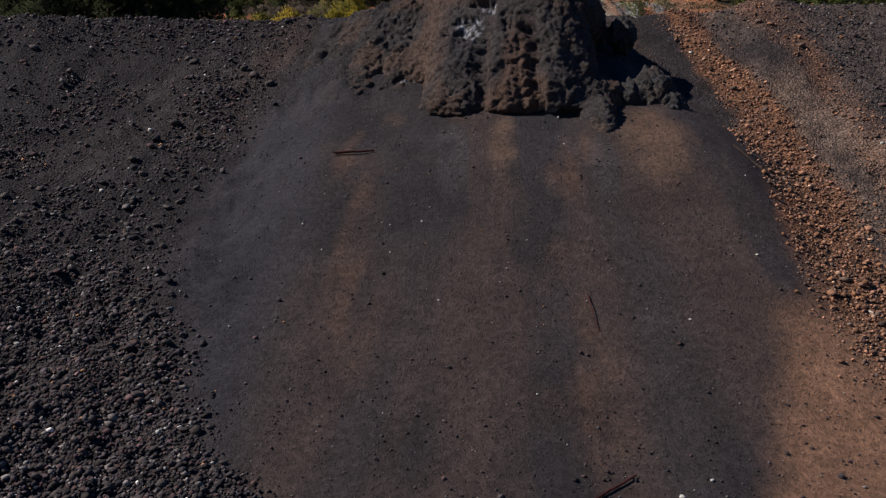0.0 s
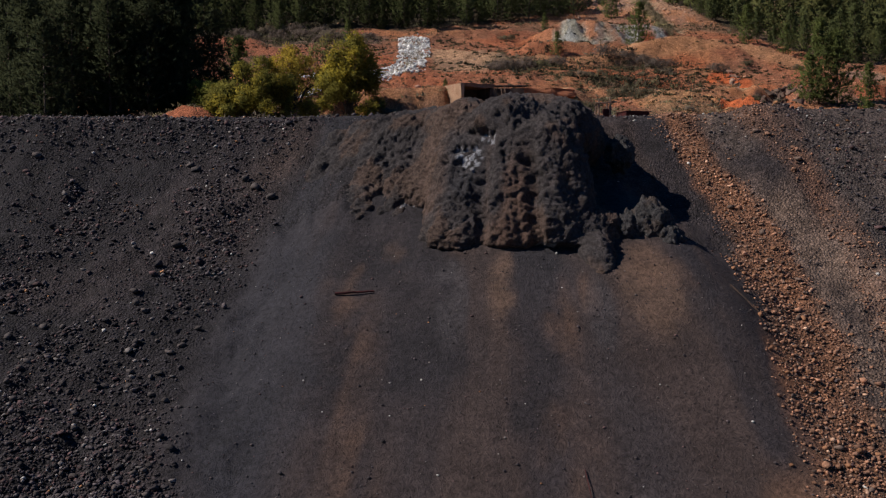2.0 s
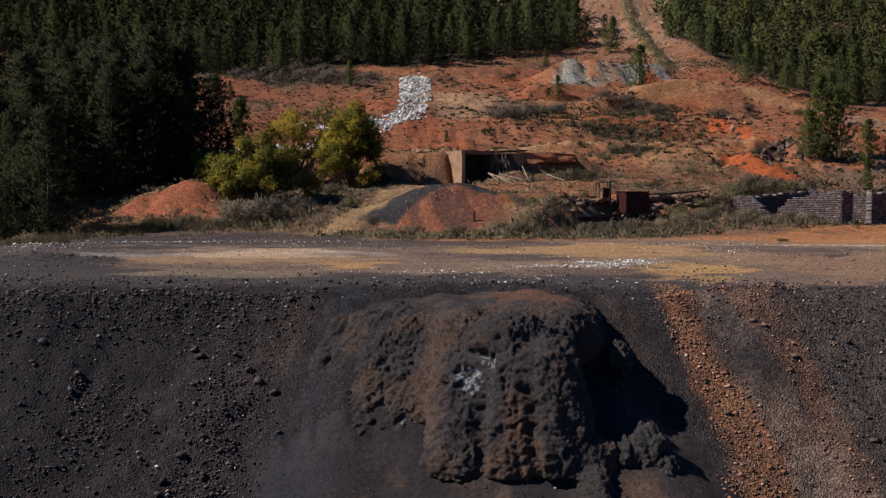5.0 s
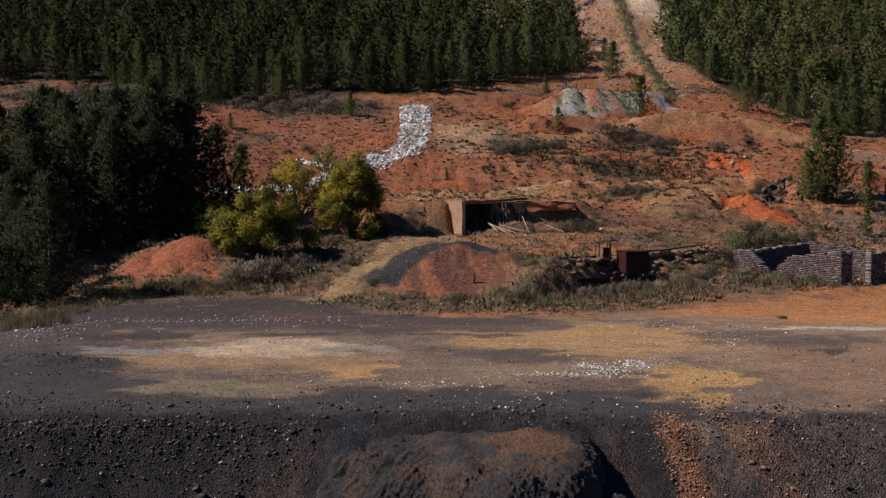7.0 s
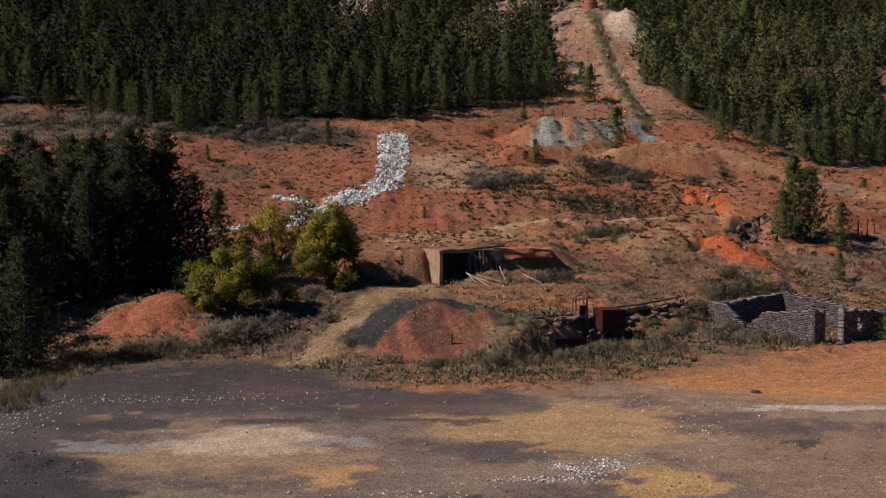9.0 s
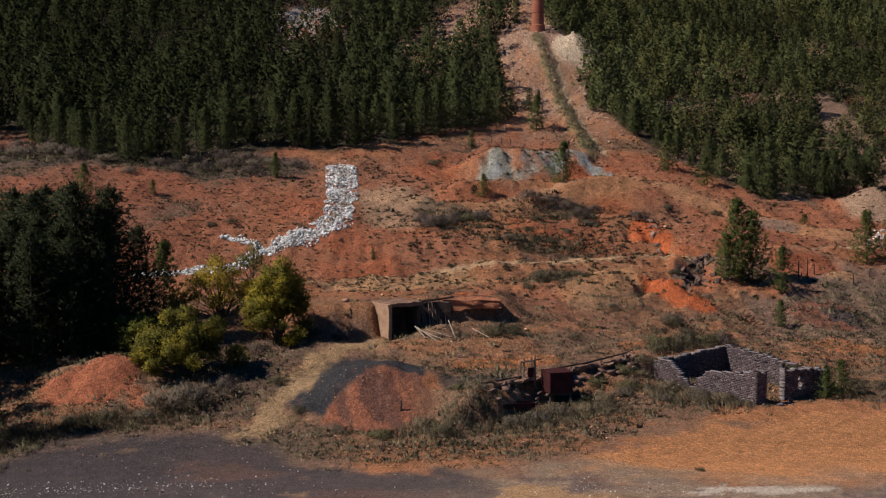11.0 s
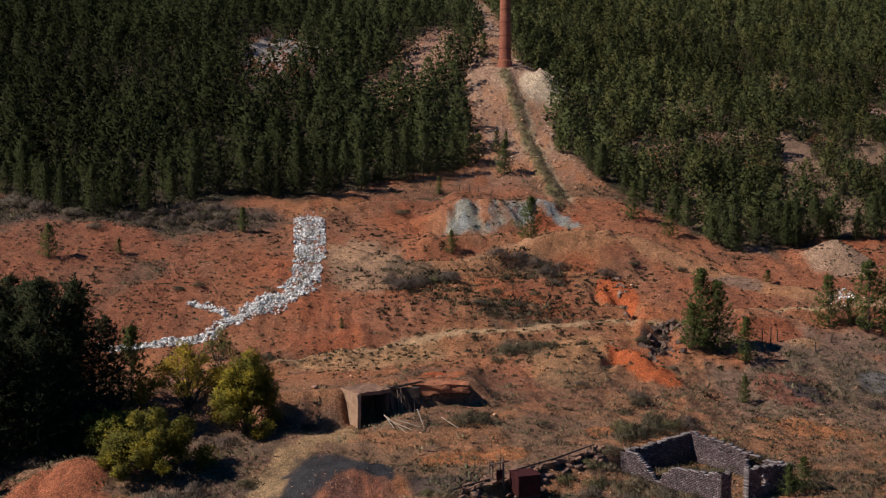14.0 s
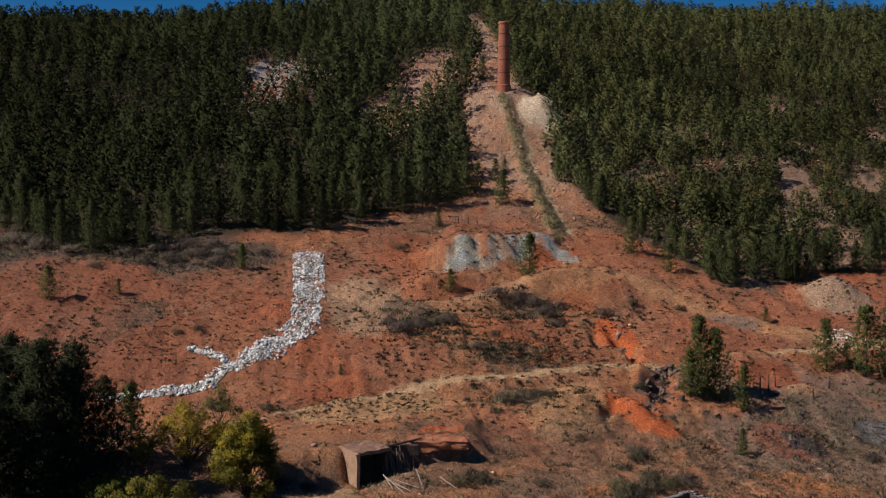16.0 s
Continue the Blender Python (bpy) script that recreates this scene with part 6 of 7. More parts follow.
# ---- rusted tank on its stand ----
def tank():
    x, y = 17.4, 92.4
    g = ground(x, y)
    top = base("rusted_tank", x, y, g, 14)
    tagged(top, "rust-red riveted iron tank standing on timber legs", "tank")
    bm = box(bmesh.new(), -1.15, 1.15, -1.1, 1.1, 0.95, 2.85)
    bmesh.ops.bevel(bm, geom=bm.edges[:], offset=0.04, segments=2, affect="EDGES")
    body = part("body", bm, RUST, top)
    bm = box(bmesh.new(), -1.22, 1.22, -1.17, 1.17, 2.86, 2.94)
    bmesh.ops.bevel(bm, geom=bm.edges[:], offset=0.02, segments=1, affect="EDGES")
    part("lid", bm, RUST, top)
    for z in (1.2, 1.8, 2.4):
        part("seam", box(bmesh.new(), -1.17, 1.17, -1.12, 1.12, z - 0.035, z + 0.035), RUST, body)
    for a in (-0.95, 0.95):
        for b in (-0.9, 0.9):
            part("leg", box(bmesh.new(), a - 0.12, a + 0.12, b - 0.12, b + 0.12, -0.5, 0.85, 0.02, 1), DARK_WOOD_AND_SHADE, top, "dark timber leg")
    for b in (-0.9, 0.9):
        part("bearer", box(bmesh.new(), -1.3, 1.3, b - 0.1, b + 0.1, 0.82, 0.96, 0.01, 1), DARK_WOOD_AND_SHADE, top, "dark timber bearer")


tank()


def timber_frame():
    x, y = 15.0, 93.2
    top = base("broken_scaffold", x, y, ground(x, y), 15)
    tagged(top, "broken timber frame with leaning posts beside the tank", "timber frame")
    for px, py, h, lean in ((-0.9, -0.4, 2.4, 0.1), (0.3, -0.5, 2.6, -0.05), (-0.7, 1.0, 1.9, 0.2), (0.6, 1.0, 2.2, 0.0)):
        part("post", beam(bmesh.new(), (px, py, -0.4), (px + lean, py, h), 0.11, 0.08), OLD_WOOD, top)
    part("crosspiece", beam(bmesh.new(), (-1.2, -0.45, 2.0), (0.9, -0.5, 2.2), 0.09, 0.08), OLD_WOOD, top)
    part("panel", box(bmesh.new(), -0.55, 0.05, -0.75, -0.65, 0.1, 1.5, 0.03, 2), RUST, top, "rusted red sheet")
    # a red trough beside it
    t = base("iron_chute", 13.2, 89.0, ground(13.2, 89.0), 12)
    tagged(t, "rusted iron chute lying in low scrub", "chute")
    part("floor_plate", box(bmesh.new(), -1.5, 1.5, -0.4, 0.4, 0.25, 0.33, 0.02, 2), RUST, t)
    part("side_plate", box(bmesh.new(), -1.5, 1.5, -0.46, -0.4, 0.25, 0.7, 0.02, 2), RUST, t)
    part("side_plate", box(bmesh.new(), -1.5, 1.5, 0.4, 0.46, 0.25, 0.7, 0.02, 2), RUST, t)
    part("support", box(bmesh.new(), -1.2, -0.9, -0.35, 0.35, -0.3, 0.25, 0.03, 1), DARK_WOOD_AND_SHADE, t)
    part("support", box(bmesh.new(), 0.9, 1.2, -0.35, 0.35, -0.3, 0.25, 0.03, 1), DARK_WOOD_AND_SHADE, t)


timber_frame()


# ---- ledge of broken slabs between the black tip and the stone ruin ----
SLAB = surface("ledge_slab", (0.15, 0.085, 0.060), (0.32, 0.185, 0.125), 0.8, 0.95, 0, 0.06, (0.09, 0.058, 0.046))


def ledge():
    rnd = random.Random(31)
    x = 11.5
    while x < 27.5:
        y = 91.6 + 0.74 * (x - 12.7) + rnd.uniform(-0.3, 0.3)
        w, d, h = rnd.uniform(0.9, 2.4), rnd.uniform(0.9, 1.7), rnd.uniform(0.10, 0.26)
        bm = box(bmesh.new(), -w / 2, w / 2, -d / 2, d / 2, -0.1, h, 0.34, 4, x)
        ob = part("broken_slab", bm, SLAB)
        ob.matrix_world = pose(x, y, ground(x, y + 0.8) + 0.05, rnd.uniform(-10, 10), rnd.uniform(-8, 8), 36 + rnd.uniform(-25, 25))
        tagged(ob, "broken slab along the top of a crumbled retaining ledge", "slab", "slabs along the ledge")
        x += w * 0.55
    # brown rocks tumbled below its edge
    for k in range(34):
        x = rnd.uniform(9.5, 27.5)
        y = 91.2 + 0.74 * (x - 12.7) - rnd.uniform(0.2, 2.4)
        v, f = lump(800 + k, 0.8, 0.55, 2, 5)
        g = rnd.uniform(0.6, 1.3)
        ob = mesh_object("ledge_rock", v * np.array([rnd.uniform(0.7, 2.2), rnd.uniform(0.5, 1.1), rnd.uniform(0.5, 1.2)]), f, STONES, tint=np.repeat(np.array([[0.17 * g, 0.100 * g, 0.076 * g]]), len(v), 0))
        ob.matrix_world = pose(x, y, ground(x, y) + 0.08, rnd.uniform(-15, 15), rnd.uniform(-15, 15), 36 + rnd.uniform(-30, 30))
        tagged(ob, "brown rock tumbled below the crumbled ledge", "rock", "rocks below the ledge")
    # long timbers lying along it
    for x0, x1, lift in ((9.5, 14.0, 0.35), (17.0, 21.5, 0.55), (21.0, 26.5, 0.5)):
        ya, yb = 91.3 + 0.74 * (x0 - 12.7), 91.3 + 0.74 * (x1 - 12.7)
        za, zb = ground(x0, ya + 0.8) + lift, ground(x1, yb + 0.8) + lift
        ob = part("fallen_beam", beam(bmesh.new(), (0, 0, 0), (x1 - x0, yb - ya, zb - za), 0.11, 0.07), DARK_WOOD_AND_SHADE)
        ob.matrix_world = pose(x0, ya, za)
        tagged(ob, "dark weathered timber beam lying along the ledge", "beam", "fallen beams")


ledge()


# ---- ore bin cut into the bank, with its props ----
def ore_bin():
    top = base("ore_bin", 2.0, 108.4, 20.9)
    tagged(top, "ruined concrete ore bin dug into the bank with rotten props", "ruin")
    inv = top.matrix_world.inverted()

    def piece(name, x0, x1, y0, y1, z0, z1, mat, rough=0.08, seed=1, label=""):
        bm = box(bmesh.new(), x0 - 2.0, x1 - 2.0, y0 - 108.4, y1 - 108.4, z0 - 20.9, z1 - 20.9, rough, 6, seed)
        return part(name, bm, mat, top, label)

    mouth = pose(-0.1, 0.2, -0.3, 0, 0, 29)
    # inner and end walls are coloured near-black to deepen the shade in the mouth
    for name, x0, x1, y0, y1, z0, z1, mat, label in (("side_wall", 0, 0.4, 0, 4.6, -0.9, 3.75, CONCRETE, "stained concrete side wall"), ("inner_wall", 3.9, 4.3, 0.3, 4.6, -0.9, 3.6, DARK_WOOD_AND_SHADE, "inner wall with the cavity's shade in its colour"),
                                                ("end_wall", 0.4, 3.9, 3.2, 3.8, -0.9, 3.6, DARK_WOOD_AND_SHADE, "end wall with the cavity's shade in its colour"), ("roof_slab", 0.3, 4.4, 0.2, 4.6, 3.45, 3.85, SLAB, "earth-covered roof slab")):
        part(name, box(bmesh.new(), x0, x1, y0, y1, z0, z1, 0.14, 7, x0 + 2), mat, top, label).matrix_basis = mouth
    # back wall: the recess's shade is put into its dark colour
    piece("back_wall", 4.8, 9.0, 112.6, 113.2, 20.3, 24.2, DARK_WOOD_AND_SHADE, 0.12, 3, "back wall with the recess's shade in its colour")
    bm = beam(bmesh.new(), (2.6, 3.0, 3.4), (7.4, 5.6, 3.75), 0.14, 0.12)
    part("lintel", bm, DARK_WOOD_AND_SHADE, top, "dark timber lintel")
    piece("roof_lip", 8.0, 14.8, 113.4, 119.0, 23.3, 24.35, surface("red_earth_cap", (0.30, 0.11, 0.06), (0.46, 0.18, 0.09), 1.0, 0.95, 0, 0.08, (0.20, 0.11, 0.08)), 0.42, 7, "roof lip capped with red earth")
    # near-black too, for the shade under the roof lip
    piece("rear_wall", 8.2, 14.6, 117.0, 117.8, 21.0, 24.1, DARK_WOOD_AND_SHADE, 0.1, 8)
    rnd = random.Random(41)
    for k in range(14):
        x = 5.3 + 0.25 * k
        y = 110.6 + 0.13 * k + rnd.uniform(-0.3, 0.3)
        part("prop", beam(bmesh.new(), (x - 2.0 + rnd.uniform(-0.2, 0.2), y - 108.4, ground(x, y) - 21.2), (x - 2.0 + rnd.uniform(-0.7, 0.1), y - 107.3 + rnd.uniform(-0.2, 0.2), 3.3 + rnd.uniform(-0.8, 0.15) + 0.02 * k), 0.08, 0.055), OLD_WOOD, top, "grey weathered prop")
    # heap of earth and bleached poles before it
    for k, (x0, y0, x1, y1) in enumerate(((5.2, 107.6, 7.6, 105.8), (5.0, 108.4, 7.0, 105.2), (6.0, 107.4, 8.6, 106.4), (11.0, 108.0, 12.6, 105.6), (8.4, 108.2, 9.0, 106.2), (4.8, 109.0, 5.8, 106.4))):
        za, zb = ground(x0, y0) + 0.75, ground(x1, y1) + 0.12
        ob = part("fallen_pole", beam(bmesh.new(), (0, 0, 0), (x1 - x0, y1 - y0, zb - za), 0.06, 0.035), PALE_WOOD)
        ob.matrix_world = pose(x0, y0, za)
        tagged(ob, "bleached timber pole fallen from the ore bin", "pole", "poles fallen before the ore bin")


ore_bin()


# ---- chimney ----
def ring_tower(rings, sides=40):
    """A body of revolution from (radius, height) pairs."""
    bm = bmesh.new()
    last = None
    for r, z in rings:
        row = [bm.verts.new((r * math.cos(a * math.tau / sides), r * math.sin(a * math.tau / sides), z)) for a in range(sides)]
        if last:
            for k in range(sides):
                bm.faces.new((last[k], last[(k + 1) % sides], row[(k + 1) % sides], row[k]))
        last = row
    return bm


def chimney():
    x, y = 45.3, 272.6
    g = ground(x, y)
    top = base("brick_chimney", x, y, g)
    tagged(top, "tall tapering red brick chimney standing high on the hillside", "chimney")
    shaft = part("shaft", ring_tower([(1.72, 1.3), (1.45, 18.3), (1.15, 18.3), (1.2, 14.0)]), BRICK_RED, top)
    part("plinth", ring_tower([(2.0, -2.0), (1.95, 1.15), (1.74, 1.32)]), BRICK_RED, top)
    part("collar", ring_tower([(1.47, 17.6), (1.62, 17.7), (1.62, 18.2), (1.47, 18.32)]), BRICK_RED, top)
    for z in (4.5, 8.0, 11.5, 15.0):
        r = 1.72 - 0.27 * (z - 1.3) / 17
        part("iron_band", ring_tower([(r + 0.005, z - 0.05), (r + 0.03, z - 0.05), (r + 0.03, z + 0.05), (r + 0.005, z + 0.05)]), RUST, shaft, "rusted iron band")


chimney()


# ---- timbers on the slag slope ----
def slope_timber(name, label, ax, ay, bx, by, r, mat, lift=0.03):
    a, b = Vector((ax, ay, ground(ax, ay) + r + lift)), Vector((bx, by, ground(bx, by) + r + lift))
    bm = bmesh.new()
    for k in range(4):
        p, q = (b - a) * (k / 4), (b - a) * ((k + 1) / 4)
        w = Vector((0, 0, r * 0.3 * math.sin(k * 2.0)))
        beam(bm, p + w * 0.2, q + w, r * (1 - 0.08 * k), r * (0.95 - 0.08 * k), 7)
    ob = part(name, bm, mat)
    ob.matrix_world = Matrix.Translation(a)
    tagged(ob, label, "timber", "timbers on the slag slope")


slope_timber("rusty_bar", "dark rust-red bar lying on the brown fines", -3.13, 29.04, -1.99, 29.10, 0.04, RUST)
slope_timber("rusty_bar", "dark rust-brown bar lying on the slope's foot", 2.5, 17.1, 3.5, 17.9, 0.028, RUST)
slope_timber("thin_rod", "thin rusty rod lying on the dark fines", 3.32, 22.9, 3.40, 21.8, 0.012, RUST)
slope_timber("timber_pole", "thin dark pole lying beside the orange rubble", 8.5, 29.4, 9.3, 28.7, 0.03, DARK_WOOD_AND_SHADE)


# ---- rotten posts on the red slope ----
def posts():
    rnd = random.Random(51)
    for x, y, h in ((60.0, 136.5, 2.2), (61.0, 136.0, 2.8), (62.5, 137.0, 1.6), (59.2, 134.0, 1.4), (66.5, 133.5, 1.4), (24.5, 203.0, 1.4), (26.5, 203.5, 1.4), (28.5, 204.0, 1.3), (70.5, 137, 1.2), (2.6, 88.0, 0.9)):
        ob = part("old_post", beam(bmesh.new(), (0, 0, -0.4), (rnd.uniform(-0.15, 0.15), 0, h), 0.12, 0.08), DARK_WOOD_AND_SHADE)
        ob.matrix_world = pose(x, y, ground(x, y))
        tagged(ob, "dark rotten timber post standing on the red slope", "post", "old posts")


posts()


# ---- single pines ----
def place(thing, x, y, turn, scale):
    m = pose(x, y, ground(x, y) - 0.05, 0, 0, turn)
    thing.matrix_world = m @ Matrix.Scale(scale, 4)
    return thing


def tall_pines():
    """The dark stand beside the flat."""
    kinds = []
    for k in range(4):
        trunk, crown = pine_shape(80 + k, 16.0, 5.2 + 0.5 * k, 96, 10, 6, 0.50, 0.04, 0.5, 0.66)
        t = tree_thing("tall_pine", trunk, crown, (0.058, 0.068, 0.036))
        tagged(t, "tall dark green pine in a dense stand", "tree", "pines beside the flat")
        kinds.append(t)
    spots = [(-27.6, 108.5, 17.2), (-30.8, 107.0, 17.5), (-35.6, 108.5, 16.5), (-40.5, 108.0, 15.8), (-44.5, 107.5, 14.3), (-25.6, 112.5, 11.0), (-33.2, 111.5, 16.0), (-38.0, 103.0, 14.0), (-42.5, 102.0, 14.5), (-33.5, 101.5, 12.5),
             (-29.3, 111.0, 13.0), (-47.5, 101.0, 14.0), (-42.5, 95.0, 12.5), (-47.0, 92.5, 13.0), (-38.6, 90.0, 12.0), (-44.0, 86.0, 13.0), (-33.0, 83.5, 11.0), (-38.0, 80.0, 10.5), (-50.0, 110.0, 15.0), (-54.0, 104.0, 15.0), (-36.5, 115.0, 15.0), (-46.0, 115.0, 15.0), (-40.5, 99.0, 13.0), (-36.2, 104.5, 15.0), (-45.5, 98.0, 14.0), (-30.2, 103.0, 11.5), (-36.0, 86.0, 9.0), (-41.5, 84.5, 11.0), (-50.0, 98.0, 14.0), (-29.5, 114.5, 13.5), (-33.0, 117.5, 14.0), (-40.0, 117.0, 15.0), (-43.0, 111.5, 15.0), (-38.3, 111.0, 15.5), (-47.5, 106.0, 15.0), (-27.2, 104.8, 9.0), (-53.0, 96.0, 14.0), (-28.4, 107.0, 14.0), (-31.5, 104.5, 13.0), (-34.0, 105.5, 14.5)]
    rnd = random.Random(61)
    for i, (x, y, h) in enumerate(spots):
        m = pose(x, y, ground(x, y), 0, 0, rnd.uniform(0, 360)) @ Matrix.Scale(h / 16.0, 4)
        if i < 4:
            kinds[i].matrix_world = m
        else:
            copy_thing(kinds[i % 4], m)


def lone_pines():
    kinds = []
    for k in range(3):
        trunk, crown = pine_shape(90 + k, 8.0, (4.1, 3.0, 3.3)[k], 64, 8, 10, 0.33, 0.02, 0.5, 0.9)
        t = tree_thing("lone_pine", trunk, crown, (0.125, 0.150, 0.050))
        tagged(t, "green young pine standing alone on the red slope", "tree", "lone pines on the slope")
        kinds.append(t)
    spots = [(33.7, 174.8, 8.0), (50.2, 134.6, 11.2), (52.4, 134.0, 10.0), (48.8, 134.2, 6.5), (55.0, 130.5, 4.4), (73.2, 143.0, 6.4), (78.0, 140.2, 10.5), (81.5, 139.0, 9.0), (76.0, 142.5, 3.2), (72.8, 164.0, 2.9), (50.3, 119.3, 2.4), (19.2, 170.6, 3.2), (-46.0, 164.8, 5.4), (-17.0, 181.0, 3.2), (36.0, 217.3, 6.2), (31.4, 224.8, 6.0), (20.7, 206.9, 2.6), (-24.2, 118.5, 7.4), (39.5, 236, 3.0), (51.0, 230, 4.0), (43.4, 92.0, 2.6), (45.4, 93.0, 3.6), (41.0, 284, 5.0), (-36, 169, 2.0), (62.5, 184.5, 5.5), (0.3, 142.0, 1.2), (57.5, 192, 6.0), (44, 312, 6)]
    rnd = random.Random(62)
    for i, (x, y, h) in enumerate(spots):
        m = pose(x, y, ground(x, y) - 0.05, 0, 0, rnd.uniform(0, 360)) @ Matrix.Scale(h / 8.0, 4)
        if i < 3:
            kinds[i].matrix_world = m
        else:
            copy_thing(kinds[i % 3], m)


# ---- round-headed trees and bushes ----
def leafy(seed, lobes, leaves, size, trunk_r, stems, twigs=True, up=0.2, broad=0.62):
    """Stems from the ground into lobes (x, y, z, r), each a loose shell of leaf clumps."""
    rnd = np.random.default_rng(seed)
    bm = bmesh.new()
    pts, out = [], []
    for i, (x, y, z, r) in enumerate(lobes):
        if twigs:
            knee = (x * 0.35 + rnd.normal(0, 0.1), y * 0.35 + rnd.normal(0, 0.1), z * 0.55)
            beam(bm, (stems * rnd.normal(), stems * rnd.normal(), -0.3), knee, trunk_r, trunk_r * 0.65, 5)
            beam(bm, knee, (x, y, z), trunk_r * 0.65, trunk_r * 0.2, 4)
        n = int(leaves * r * r)
        d = unit(rnd.normal(size=(n, 3)))
        rr = r * rnd.uniform(0.55, 1.08, n) * (1 + 0.25 * np.sin(d[:, 0] * 5 + i) * np.sin(d[:, 1] * 6 + 2 * i) + 0.12 * rnd.normal(size=n))
        pts.append(np.array([x, y, z]) + d * rr[:, None] * np.array([1, 1, 0.82]))
        out.append(d)
    pts, out = np.concatenate(pts), np.concatenate(out)
    ok = pts[:, 2] > 0.05
    pts, out = pts[ok], out[ok]
    p = np.repeat(pts, 3, 0) + rnd.normal(0, size * 0.35, (len(pts) * 3, 3))
    w = unit(np.repeat(out, 3, 0) * 0.6 + rnd.normal(0, 0.7, p.shape) + np.array([0, 0, up]))
    n = len(p)
    v, f = blades(rnd, p, w, size * rnd.uniform(0.6, 1.4, n), size * broad * rnd.uniform(0.6, 1.3, n))
    bmesh.ops.triangulate(bm, faces=bm.faces[:])
    bm.verts.index_update()
    tv = np.array([q.co[:] for q in bm.verts]) if twigs else None
    tf = np.array([[q.index for q in t.verts] for t in bm.faces]) if twigs else None
    bm.free()
    return (tv, tf), (v, f)


def clumped(v, lobes, spread=0.3):
    """Shading directions: out from the nearest lobe and from the whole crown."""
    c = np.array([q[:3] for q in lobes])
    mid = v.reshape(-1, 3, 3).mean(1)
    near = c[np.argmin(((mid[:, None, :] - c[None]) ** 2).sum(2), 1)]
    d = unit(mid - near) + 0.8 * unit(mid - c.mean(0)) + np.array([0, 0, 0.4])
    d = d + np.random.default_rng(len(v)).normal(0, spread, d.shape)
    return np.repeat(unit(d), 3, 0)


def wattles():
    def grow(seed, x, y, lobes, leaves, size, colour, warm, label):
        trunk, crown = leafy(seed, lobes, leaves, size, 0.07, 0.25)
        top = new("wattle_tree")
        top.matrix_world = pose(x, y, ground(x, y))
        tagged(top, label, "tree", "yellow-green trees below the bank")
        mesh_object("trunk", trunk[0], trunk[1], BARK, top)
        v, f = crown
        n = len(v) // 3
        rnd = np.random.default_rng(seed)
        mix = smooth(-0.15, 0.3, fbm(v[::3, 0] + seed, v[::3, 2] + v[::3, 1], 1.2, 3, seed))[:, None]
        c = (np.array(colour) * (1 - mix) + np.array(warm) * mix) * rnd.uniform(0.58, 1.12, (n, 1))
        mesh_object("crown", v, f, LEAVES, top, tint=np.repeat(c, 3, 0), soft=clumped(v, lobes))

    green, gold = (0.26, 0.235, 0.055), (0.50, 0.40, 0.06)
    rnd = random.Random(71)

    def head(n, rx, ry, z0, z1, r0, r1):
        out = []
        for k in range(n):
            a, q = k * 2.4 + rnd.uniform(-0.5, 0.5), math.sqrt((k + 0.5) / n) * rnd.uniform(0.75, 1.1)
            out.append((rx * q * math.cos(a), ry * q * math.sin(a), z0 + (z1 - z0) * max(0.0, 1 - q * q) ** 0.5 * rnd.uniform(0.35, 1.0), rnd.uniform(r0, r1)))
        return out

    grow(1, -9.9, 108.3, head(46, 3.1, 2.7, 0.7, 9.4, 0.7, 1.3), 260, 0.21, green, gold, "rounded yellow-green wattle tree below the red bank")
    grow(2, -18.2, 98.6, head(52, 5.2, 3.6, 0.5, 6.4, 0.65, 1.3), 260, 0.21, (0.23, 0.215, 0.055), (0.42, 0.345, 0.06), "broad olive-green wattle tree casting shade on the scrub")
    grow(3, -23.2, 103.5, head(26, 3.6, 2.4, 0.5, 4.4, 0.6, 1.1), 240, 0.22, (0.22, 0.24, 0.06), (0.34, 0.33, 0.07), "low light green wattle beside the dark pines")
    grow(4, -17.0, 114.5, head(40, 5.4, 2.8, 0.6, 7.4, 0.6, 1.1), 130, 0.22, (0.42, 0.33, 0.07), (0.58, 0.43, 0.07), "thin golden-yellow wattle tree with bare stems")
    grow(5, -13.8, 117.0, head(12, 2.2, 2.0, 2.6, 6.4, 0.5, 0.9), 80, 0.26, (0.22, 0.22, 0.09), (0.32, 0.27, 0.10), "sparse grey-green tree on the bank's edge")


BUSH_TONES = {"grey": (0.24, 0.200, 0.155), "dark": (0.160, 0.142, 0.095), "green": (0.21, 0.196, 0.105), "straw": (0.33, 0.265, 0.175), "purple": (0.185, 0.146, 0.126)}


